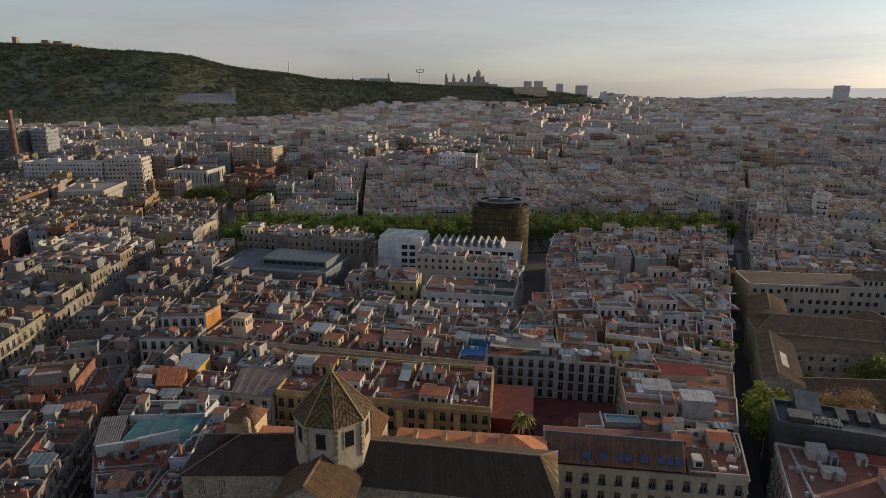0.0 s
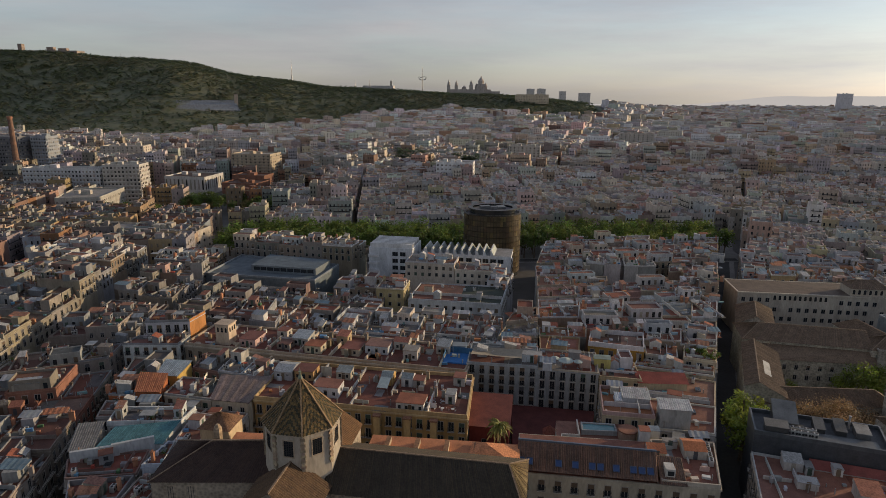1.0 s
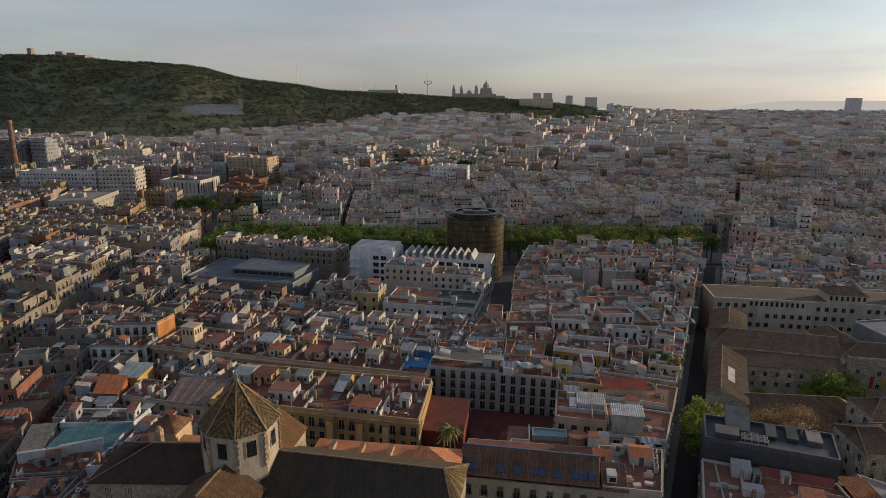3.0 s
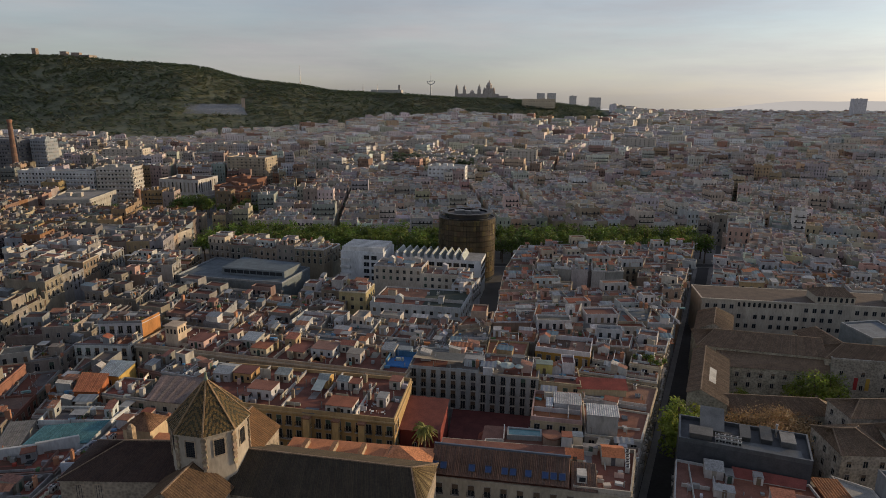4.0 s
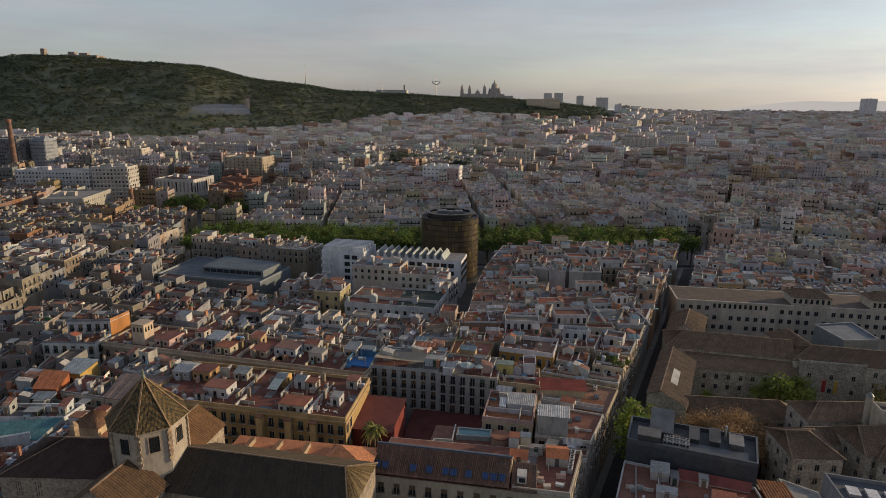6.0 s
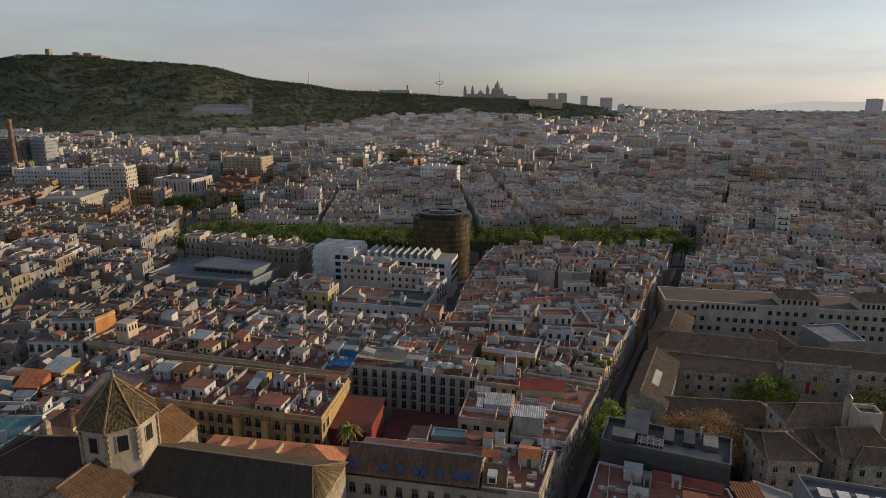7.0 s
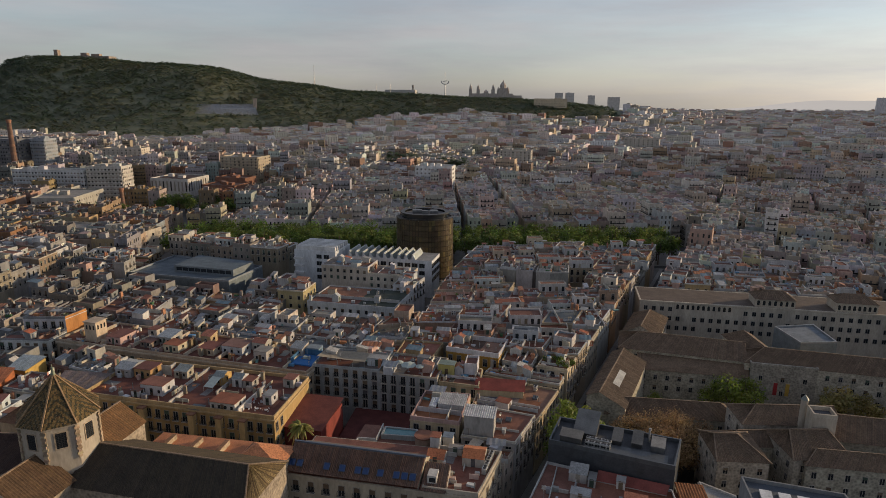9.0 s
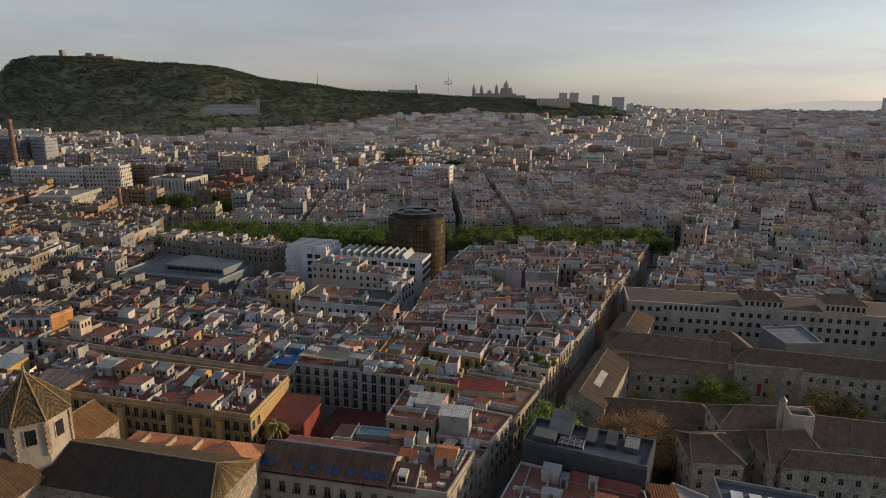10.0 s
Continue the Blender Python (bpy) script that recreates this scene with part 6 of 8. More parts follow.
m.tube(136.2, 149.0, 23.2, 24.2, 0.95, 0.2, METAL, (0.2, 0.22, 0.2), n=12)
part("small_cupola", m, old)
m = Mesh()
m.face([(*along(54.5, 14.7), 15.3), (*along(64.7, 14.7), 15.3), (*along(64.7, 12.8), 16.15), (*along(54.5, 12.8), 16.15)], PLASTER, (0.46, 0.46, 0.44))
part("metal_sheet_roof", m, old, "pale metal sheet on the roof")

# long palace front behind
pa = thing("long_palace", (160, 250, 0), "long pale stone palace with two rows of windows and arcaded attic", "building")
PB = [(116.6, 240.9), (217.0, 231.2), (218.7, 248.6), (118.3, 258.4)]
m = Mesh()
m.prism(PB, 0, 17.5, PLASTER, (0.46, 0.42, 0.35), DECK, (0.17, 0.125, 0.095))
part("wall", m, pa)
m = Mesh()
m.rim(inset(PB, -0.35), 17.0, 17.52, 0.6, PLASTER, (0.5, 0.45, 0.37))
part("cornice", m, pa)
d = (Vector(PB[1]) - Vector(PB[0])).normalized()
across, perp = math.atan2(d.y, d.x), Vector((-d.y, d.x))
SQ = pane_data(1.3, 1.6)
for k in range(33):
    q = Vector(PB[0]) + d * (2.2 + k * 3.05)
    for z in (13.7, 9.9, 6.1):
        if (k * 7 + int(z)) % 11 and not (z > 13 and 3 < k < 12):
            placed("window", SQ, pa, (q.x, q.y, z), across)
ARCH = Mesh()
ARCH.face([(-0.5, -0.04, 0), (0.5, -0.04, 0), (0.5, -0.04, 1.3), (0.35, -0.04, 1.7), (0, -0.04, 1.85), (-0.35, -0.04, 1.7), (-0.5, -0.04, 1.3)], GLASS)
for x0, x1 in ((-0.68, -0.5), (0.5, 0.68)):
    ARCH.prism([(x0, -0.14), (x1, -0.14), (x1, 0), (x0, 0)], -0.1, 1.4, PLASTER, (0.5, 0.45, 0.37))
ARCH.prism([(-0.68, -0.14), (0.68, -0.14), (0.68, 0), (-0.68, 0)], 1.86, 2.0, PLASTER, (0.5, 0.45, 0.37), bottom=True)
ARCH = ARCH.data("arched_window")
for s0, n, top in ((49, 7, 20.5), (77, 8, 20.9)):
    p = Vector(PB[0]) + d * s0 + perp * 5
    m = Mesh()
    m.box(p.x, p.y, 17.51, top, 14.0, 9.0, across, PLASTER, (0.47, 0.42, 0.34))
    r = rect(p.x, p.y, 15.0, 10.0, across)
    part("attic_pavilion", m, pa)
    m = Mesh()
    t0, t1 = p - d * 3.5, p + d * 3.5
    q = [(*c, top + 0.03) for c in r]
    ribs = Mesh()
    T0, T1 = (t0.x, t0.y, top + 2.6), (t1.x, t1.y, top + 2.6)
    tiled_slope(m, q[0], q[1], T1, T0, rng, OLD, 0.8, ribs=ribs)
    tiled_slope(m, q[2], q[3], T0, T1, rng, OLD, 0.8, ribs=ribs)
    tiled_slope(m, q[1], q[2], T1, T1, rng, OLD, 0.8, ribs=ribs)
    tiled_slope(m, q[3], q[0], T0, T0, rng, OLD, 0.8, ribs=ribs)
    tagged(part("tile_layer", ribs, pa), kind="stuff")
    part("pavilion_roof", m, pa)
    for k in range(n):
        a = p - perp * 4.5 + d * (-6.0 + k * 12.0 / (n - 1))
        placed("arched_window", ARCH, pa, (a.x, a.y, 18.2), across)
for k in range(11):
    a = Vector(PB[0]) + d * (14 + k * 1.9)
    placed("arched_window", ARCH, pa, (a.x, a.y, 14.7), across)
m = Mesh()
m.prism([(161.0, 205.0), (173.5, 207.0), (173.5, 223.5), (158.7, 220.0)], 0, 15.6, METAL, (0.3, 0.34, 0.36), DECK, (0.24, 0.28, 0.32))
m.rim([(161.0, 205.0), (173.5, 207.0), (173.5, 223.5), (158.7, 220.0)], 15.61, 16.2, 0.4, METAL, (0.4, 0.42, 0.42))
solid("library_annex", m, "low grey flat-roofed annex in the hospital court", "building")

# court trees
LIME = [(0.20, 0.25, 0.035), (0.16, 0.21, 0.03), (0.24, 0.26, 0.05)]
RUST = [(0.33, 0.215, 0.10), (0.29, 0.19, 0.09), (0.36, 0.24, 0.115)]
OLIVE = [(0.33, 0.27, 0.09), (0.28, 0.24, 0.08)]
LIMES = [tree_parts(s, 13.0, 5.4, LIME, 24, 56, 0.75) for s in (21, 22)]
RUSTS = [tree_parts(s, 13.5, 6.6, RUST, 40, 190, 0.40, True) for s in (31, 32)]
OLIVES = [tree_parts(s, 12.0, 4.6, OLIVE, 26, 60, 0.8) for s in (41, 42)]
STREET_TREES = [tree_parts(s, 18.0, 5.4, [(0.25, 0.31, 0.05), (0.19, 0.25, 0.04)], 28, 60, 0.8) for s in (51, 52)]
for k, (x, y, s) in enumerate(((131.0, 181.0, 1.1), (137.5, 182.0, 1.0), (126.5, 183.5, 0.75), (109.0, 181.5, 0.6))):
    tree(LIMES[k % 2], x, y, k * 1.3, s, "bright green leafy tree in the hospital courtyard", "courtyard trees")
for k, (x, y, s) in enumerate(((96.0, 150.5, 1.12), (101.6, 151.0, 1.16), (107.2, 151.0, 1.16), (112.2, 152.0, 1.02), (102.5, 144.5, 1.15), (107.0, 146.4, 1.1))):
    tree(RUSTS[k % 2], x, y, k * 0.9, s, "tree with thin rust-brown foliage behind the grey building", "courtyard trees")
for k, (x, y, s) in enumerate(((161.0, 178.6, 1.15), (168.0, 176.5, 1.0), (157.0, 176.0, 0.8), (158.0, 163.5, 0.8), (167.0, 163.0, 0.85))):
    tree(OLIVES[k % 2], x, y, k * 1.7, s, "olive-yellow leafy tree in the hospital courtyard", "courtyard trees")
for k, (x, y, z) in enumerate(((78.6, 142.4, 1.1), (80.4, 148.6, 1.15), (81.5, 155.0, 0.85), (85.0, 144.0, 1.0))):
    tree(STREET_TREES[k % 2], x, y, k * 2.1, z, "fresh green leafy tree standing beside the street", "street trees")

# ---- blocks of houses round about ----
rng = random.Random(91)
# left end of the yellow block
def lean_house(base, low, high, wall, mat, tints, label, faces=(0, 1), gap=0.45):
    """A house under one ribbed slope that climbs from its front (edge 0) to its back."""
    e = thing("lean_roof_house", (*middle(base), 0), label, "house", "old town houses")
    A, B, C, D = base
    m = Mesh()
    m.face([(*A, 0), (*B, 0), (*B, low), (*A, low)], PLASTER, wall)
    m.face([(*B, 0), (*C, 0), (*C, high), (*B, low)], PLASTER, wall)
    m.face([(*C, 0), (*D, 0), (*D, high), (*C, high)], PLASTER, wall)
    m.face([(*D, 0), (*A, 0), (*A, low), (*D, high)], PLASTER, wall)
    part("wall", m, e)
    o = inset(base, -0.3)
    m, ribs = Mesh(), Mesh()
    q = [(*o[0], low), (*o[1], low), (*o[2], high + 0.05), (*o[3], high + 0.05)]
    m.face([(x, y, z - 0.12) for x, y, z in reversed(q)], mat, tints[0])
    tiled_slope(m, *q, rng, tints, gap, 0.07, ribs)
    part("roof", m, e)
    tagged(part("tile_layer", ribs, e), kind="stuff")
    for i in faces:
        for x, y, z, turn, k, col in window_rows(base[i], base[(i + 1) % 4], 6.0, low, rng, 3.3, 2.7):
            placed("window", SHORT[rng.randrange(8)], e, (x, y, z), turn)
    return e


CLAY = [(0.36, 0.13, 0.06), (0.30, 0.11, 0.055), (0.40, 0.16, 0.075)]
lean_house([(-76.6, 142.9), (-70.4, 143.1), (-71.6, 150.2), (-78.9, 150.6)], 19.4, 20.9, (0.42, 0.14, 0.055), ROOFTILE, CLAY, "orange-red brick house with a clay-tiled lean-to roof")
house([(-84.0, 143.4), (-77.0, 142.9), (-79.3, 150.6), (-86.6, 151.4)], 17.8, rng, (0, 1), (0.36, 0.12, 0.05), (0.34, 0.13, 0.07), label="lower orange-red brick house with worn clay roof", huts=1, attic=0)
lean_house([(-75.6, 152.6), (-69.8, 151.8), (-69.0, 159.0), (-76.2, 159.6)], 19.6, 20.6, (0.50, 0.34, 0.10), METAL, [(0.24, 0.30, 0.34), (0.28, 0.34, 0.38)], "ochre-walled house with blue-grey sheet roof", (0,))
house([(-69.4, 143.2), (-56.4, 140.9), (-58.0, 151.6), (-68.9, 153.0)], 18.4, rng, (0, 1), (0.50, 0.45, 0.37), (0.27, 0.095, 0.07), label="cream house with arched balcony windows and red roof terrace", huts=0, balconies=1.0, attic=0)
for x, y in ((-66.8, 146.6), (-62.6, 145.2), (-58.6, 143.4)):
    m = Mesh()
    m.box(x, y, 18.42, 20.6, 1.2, 1.0, -0.17, PLASTER, (0.52, 0.50, 0.47))
    solid("rooftop_chimney", m, "broad white plastered chimney on a red roof terrace", "chimney", "terrace chimneys")
lean_house([(-56.2, 140.8), (-46.4, 139.4), (-44.0, 151.0), (-57.4, 151.5)], 18.8, 20.2, (0.48, 0.43, 0.34), DECK, [(0.20, 0.15, 0.13), (0.17, 0.13, 0.12)], "cream house under a plain dark roof slope", (0,), 2.0)
block([(-69.2, 160.0), (-45.4, 152.4), (-43.4, 163.0), (-69.0, 170.0)], 120, (17.2, 18.6), lot=(7, 10), row=10.0)
house([(-86.8, 152.4), (-76.8, 151.6), (-77.0, 168.0), (-91.0, 169.6)], 16.2, rng, (0, 1), (0.42, 0.38, 0.31), (0.26, 0.13, 0.10), huts=2)
# white house with an orange end wall, over its terraces
wh = house([(-92.4, 180.6), (-79.2, 182.4), (-77.6, 190.8), (-94.0, 190.4)], 23.2, rng, (0,), (0.60, 0.60, 0.60), (0.24, 0.10, 0.08), label="white terraced house with a bare orange end wall", huts=1, attic=0, par=0.8, pitch=2.2, balconies=1.0)
m = Mesh()
a, b, o = Vector((-79.2, 182.4)), Vector((-77.6, 190.8)), Vector((0.982, -0.187)) * 0.05
m.face([(a.x + o.x, a.y + o.y, 17.5), (b.x + o.x, b.y + o.y, 17.5), (b.x + o.x, b.y + o.y, 24.0), (a.x + o.x, a.y + o.y, 24.0)], PLASTER, (0.46, 0.21, 0.07))
part("end_wall", m, wh, "orange-painted end wall")
house([(-96.4, 173.6), (-79.6, 174.2), (-79.4, 182.2), (-94.6, 180.2)], 18.8, rng, (0, 1), (0.56, 0.56, 0.55), (0.26, 0.11, 0.085), label="white-fronted lower terrace house", huts=1, attic=0, balconies=1.0)
# beside the church: sheds and patched roofs
te = thing("teal_shed", (-66, 123, 0), "shed with faded teal corrugated roof beside white walls", "shed")
m = Mesh()
TQ = [(-72.6, 118.6), (-59.0, 120.2), (-58.6, 128.0), (-72.0, 125.0)]
m.prism(TQ, 0, 18.6, PLASTER, (0.40, 0.43, 0.43))
part("wall", m, te)
m, ribs = Mesh(), Mesh()
A, B, C, D = inset(TQ, -0.25)
tiled_slope(m, (*A, 18.7), (*B, 18.9), (*C, 19.9), (*D, 19.7), rng, [(0.075, 0.19, 0.215), (0.06, 0.16, 0.185)], 0.5, 0.06, ribs)
m.face([(*C, 18.5), (*D, 18.5), (*D, 19.7), (*C, 19.9)], PLASTER, (0.40, 0.43, 0.43))
m.face([(*B, 18.5), (*C, 18.5), (*C, 19.9), (*B, 18.9)], PLASTER, (0.40, 0.43, 0.43))
part("roof", m, te)
for (x0, y0), (x1, y1), top in (((-75.4, 113.8), (-68.0, 116.6), 20.3), ((-68.0, 116.6), (-60.8, 120.2), 20.6)):
    m = Mesh()
    m.box((x0 + x1) / 2, (y0 + y1) / 2, 16.0, top, math.dist((x0, y0), (x1, y1)) + 0.3, 0.7, math.atan2(y1 - y0, x1 - x0), PLASTER, (0.50, 0.52, 0.53))
    part("party_wall", m, te, "thick white-washed party wall")
tagged(part("sheet_ribbing", ribs, te), kind="stuff")
lean_house([(-77.4, 116.2), (-72.9, 117.2), (-75.9, 127.2), (-80.9, 126.0)], 18.9, 19.7, (0.34, 0.32, 0.29), METAL, [(0.14, 0.14, 0.135), (0.17, 0.165, 0.155)], "narrow shed with dark grey corrugated roof", ())
house([(-75.2, 127.2), (-58.4, 128.6), (-57.8, 135.4), (-76.4, 134.2)], 18.9, rng, (0,), (0.56, 0.58, 0.60), (0.33, 0.15, 0.11), label="white-walled house with roof terraces and low white sheds", huts=2, attic=0.9, par=0.9)
house([(-82.2, 134.4), (-66.0, 135.4), (-66.6, 141.8), (-84.4, 142.6)], 16.4, rng, (0, 1), (0.34, 0.31, 0.28), (0.24, 0.11, 0.08), huts=1, attic=0)
house([(-65.4, 136.0), (-46.6, 132.8), (-46.2, 138.4), (-65.8, 141.8)], 16.0, rng, (0, 1), (0.36, 0.34, 0.31), (0.26, 0.12, 0.09), huts=1, attic=0)
house([(-73.0, 107.6), (-59.6, 109.9), (-61.2, 118.8), (-76.6, 114.2)], 17.8, rng, (0, 3), (0.34, 0.30, 0.27), (0.31, 0.10, 0.07), label="house with plain red roof terrace and grey roof boxes", huts=1, attic=0)
house([(-68.6, 100.6), (-59.4, 102.2), (-59.8, 109.6), (-72.0, 107.2)], 17.0, rng, (0, 1), (0.52, 0.50, 0.46), (0.30, 0.11, 0.08), label="low cream-walled house with red roof", huts=1, attic=0, par=1.2)
house([(-58.6, 110.4), (-52.2, 111.2), (-50.8, 119.8), (-57.2, 119.4)], 19.4, rng, (0, 3), (0.50, 0.56, 0.62), (0.30, 0.12, 0.09), label="small pale blue house with red roof", huts=0, attic=0, par=0.6)
house([(-59.2, 100.8), (-54.2, 100.2), (-53.0, 110.6), (-58.8, 109.8)], 17.2, rng, (0, 1), (0.34, 0.31, 0.28), (0.29, 0.10, 0.07), huts=0, attic=0)
house([(-57.0, 120.2), (-51.2, 120.4), (-50.4, 132.6), (-57.2, 134.0)], 18.4, rng, (0, 1), (0.46, 0.42, 0.38), (0.34, 0.13, 0.09), label="house with red clay roof and white end wall", huts=1, attic=0)
house([(-72.0, 85.0), (-56.0, 82.0), (-55.0, 99.8), (-70.0, 99.6)], 14.6, rng, (0, 1), (0.30, 0.27, 0.25), (0.28, 0.10, 0.07), huts=2)
# behind the long house, between the left street and the white building
block([(-93.0, 199.0), (15.8, 178.5), (20.5, 203.0), (-97.0, 224.0)], 101, (15.5, 18.0), lot=(8.5, 13.5), row=12.5)
block([(-97.5, 227.0), (20.9, 206.0), (23.0, 226.5), (-100.0, 256.0)], 102, (11.5, 15.0), lot=(8, 12.5), row=12.5,
      skip=([(-28, 229), (22, 222), (26, 256), (-28, 256)],))
block([(-49.0, 256.5), (-29.0, 252.5), (-26.0, 276.0), (-46.0, 278.0)], 103, (9.0, 12.0), row=12)
block([(-108.0, 302.0), (-47.0, 291.0), (-43.0, 311.0), (-112.0, 322.0)], 104, (17.5, 20.0), lot=(9, 13), walls=[WALLS[3], WALLS[8], WALLS[0], WALLS[10]], decks=[DECKS[3], DECKS[4], DECKS[6]])
# between the two straight streets
block([(30.4, 177.4), along(47, -0.2), along(112, -0.2), (34.0, 214.0)], 106, (15.5, 18.5), walls=LIT_WALLS, lot=(10, 16), row=12.0, patios=0.08, skip=([(44, 174), (83, 163), (87, 185), (47, 194)],))
block([(15.6, 179.4), (29.8, 177.6), (33.4, 212.0), (24.0, 205.0)], 107, (15.5, 18.5), walls=LIT_WALLS, lot=(7.5, 9), row=12.0)
block([(34.5, 216.0), along(114, -0.2), along(176, -0.2), (40.0, 275.0)], 108, (16.0, 19.0), walls=LIT_WALLS, skip=([(59, 251), (94, 245), (97, 280), (60, 283)],), lot=(10, 16), row=12.5, patios=0.08)
block([(40.5, 277.0), along(178, -0.2), along(224, -0.2), (50.0, 318.0)], 109, (16.5, 19.5), walls=LIT_WALLS, lot=(10, 16), row=13.0, patios=0.08)
# left of the left street
block([(-116.0, 96.0), (-79.0, 96.0), (-95.0, 164.0), (-124.0, 152.0)], 110, (13.5, 16.5), lot=(8, 12), row=12.0, walls=[(0.27, 0.13, 0.09), (0.27, 0.24, 0.20), (0.24, 0.20, 0.17), (0.30, 0.26, 0.22)], decks=[DIM_DECKS[0], DIM_DECKS[2], DIM_DECKS[4], DIM_DECKS[7]])
block([(-124.5, 156.0), (-98.0, 168.0), (-104.0, 220.0), (-128.0, 224.0)], 111, (14.0, 16.5), lot=(8, 12), row=12.0, walls=[(0.28, 0.25, 0.21), (0.24, 0.20, 0.17), (0.30, 0.26, 0.22)], decks=[DIM_DECKS[2], DIM_DECKS[4], DIM_DECKS[7]])
block([(-160.0, 120.0), (-124.0, 120.0), (-131.0, 152.0), (-166.0, 156.0)], 112, (15.0, 18.5), row=12.0)
block([(-166.0, 158.0), (-131.5, 154.0), (-139.0, 233.0), (-178.0, 240.0)], 113, (17.5, 20.0), lot=(9, 13), row=11.5, walls=[WALLS[0], WALLS[5], WALLS[1]], decks=[DIM_DECKS[3], DIM_DECKS[4], DIM_DECKS[1]])
block([(-128.0, 229.0), (-104.5, 224.0), (-112.0, 300.0), (-140.0, 300.0)], 114, (15.0, 18.5), lot=(8, 12), row=12.0)
block([(-215.0, 165.0), (-172.0, 160.0), (-186.0, 243.0), (-230.0, 252.0)], 115, (15.0, 19.0), lot=(9, 13), row=13.0)
block([(-188.0, 248.0), (-146.0, 238.0), (-152.0, 300.0), (-200.0, 310.0)], 116, (16.0, 19.5), lot=(9, 13), row=13.0)
# right of the street, past the palace
block([along(155, 10.2), (216.0, 258.0), (222.0, 300.0), along(205, 10.2)], 117, (14.5, 18.5), walls=LIT_WALLS, lot=(9, 13), row=13.0, left=True)

# an ochre house with a deep roof terrace, and roof gardens
rng = random.Random(95)
house([(45.0, 161.0), (56.2, 159.2), (57.0, 170.4), (46.0, 176.2)], 17.2, rng, (0, 1), (0.50, 0.42, 0.27), (0.30, 0.13, 0.09), label="cream house with small sheds on its red terrace", huts=2, attic=0.9)
house([(57.6, 172.4), (78.8, 166.4), (80.6, 171.6), (60.0, 177.6)], 15.4, rng, (0, 1), (0.50, 0.44, 0.33), (0.34, 0.14, 0.09), label="cream house with clay roof terrace and white sheds", huts=2)
house([(62.6, 178.2), (71.4, 175.6), (74.6, 187.0), (65.2, 190.4)], 16.8, rng, (0, 1), (0.52, 0.49, 0.44), (0.30, 0.16, 0.11), huts=2)
house([(45.5, 180.5), (61.5, 176.5), (64.5, 188.5), (48.5, 191.5)], 18.4, rng, (0, 1), (0.42, 0.25, 0.06), (0.16, 0.10, 0.07), label="deep ochre-yellow house with sunken dark roof terrace", huts=1, par=1.5, attic=0)


def garden(x, y, z, r, seed):
    rng = random.Random(seed)
    m = Mesh()
    for _ in range(9):
        a, d = rng.uniform(0, 6.28), r * math.sqrt(rng.random())
        px, py = x + d * math.cos(a), y + d * math.sin(a)
        m.tube(px, py, z, z + 0.5, 0.25, 0.35, BRICK, (0.3, 0.14, 0.09), n=8)
        for _ in range(40):
            v = Vector((rng.gauss(0, 1), rng.gauss(0, 1), abs(rng.gauss(0.4, 0.8)))).normalized()
            p = Vector((px, py, z + 0.6)) + v * rng.uniform(0.3, 1.3)
            u = Vector((rng.gauss(0, 1), rng.gauss(0, 1), rng.gauss(0, 1))).normalized() * 0.28
            w = v.cross(u).normalized() * 0.18
            m.face([tuple(p - u), tuple(p - w), tuple(p + u), tuple(p + w)], LEAF, shade((0.12, 0.17, 0.03), rng, 0.4))
    solid("roof_garden", m, "lush green pot plants crowding a roof terrace", "plants", kind="stuff")


house([(73.0, 175.2), along(54, -0.2), along(64, -0.2), (76.4, 185.0)], 17.2, rng, (0, 1), (0.54, 0.46, 0.32), (0.30, 0.13, 0.09), label="cream corner house with a lush planted roof terrace", huts=0, attic=0)
garden(78.6, 178.4, 17.24, 3.4, 1)
garden(81.2, 176.6, 17.24, 2.4, 2)

# blue-floored terrace, shade sail and parasol over the grey house
m = Mesh()
m.prism([(1.2, 166.5), (9.0, 165.0), (10.0, 172.0), (2.2, 173.6)], 18.22, 18.6, CLOTH, (0.04, 0.16, 0.40))
for a, b in (((1.2, 166.5), (2.2, 173.6)), ((2.2, 173.6), (10.0, 172.0))):
    m.box((a[0] + b[0]) / 2, (a[1] + b[1]) / 2, 18.6, 20.3, math.dist(a, b), 0.15, math.atan2(b[1] - a[1], b[0] - a[0]), PLASTER, (0.06, 0.17, 0.30))
solid("blue_terrace", m, "bright blue painted roof terrace floor and screen wall", "terrace")
sa = thing("shade_sail", (17, 169, 18.9), "tan fabric shade sail on posts over a roof terrace", "shade sail")
Q = [(9.2, 165.9, 21.4), (23.6, 164.2, 21.0), (24.2, 169.0, 21.7), (10.2, 171.6, 21.2)]
m = Mesh()
n_ = 8
grid = [[None] * (n_ + 1) for _ in range(n_ + 1)]
for i in range(n_ + 1):
    for j in range(n_ + 1):
        u, v = i / n_, j / n_
        p = (Vector(Q[0]).lerp(Vector(Q[1]), u)).lerp(Vector(Q[3]).lerp(Vector(Q[2]), u), v)
        p.z -= 0.9 * math.sin(math.pi * u) * math.sin(math.pi * v)
        grid[i][j] = tuple(p)
for i in range(n_):
    for j in range(n_):
        m.face([grid[i][j], grid[i + 1][j], grid[i + 1][j + 1], grid[i][j + 1]], CLOTH, (0.27, 0.235, 0.18))
part("cloth", m, sa)
for q in Q:
    m = Mesh()
    m.bar((q[0], q[1], 18.9), q, 0.06, METAL, (0.35, 0.35, 0.35))
    part("post", m, sa)


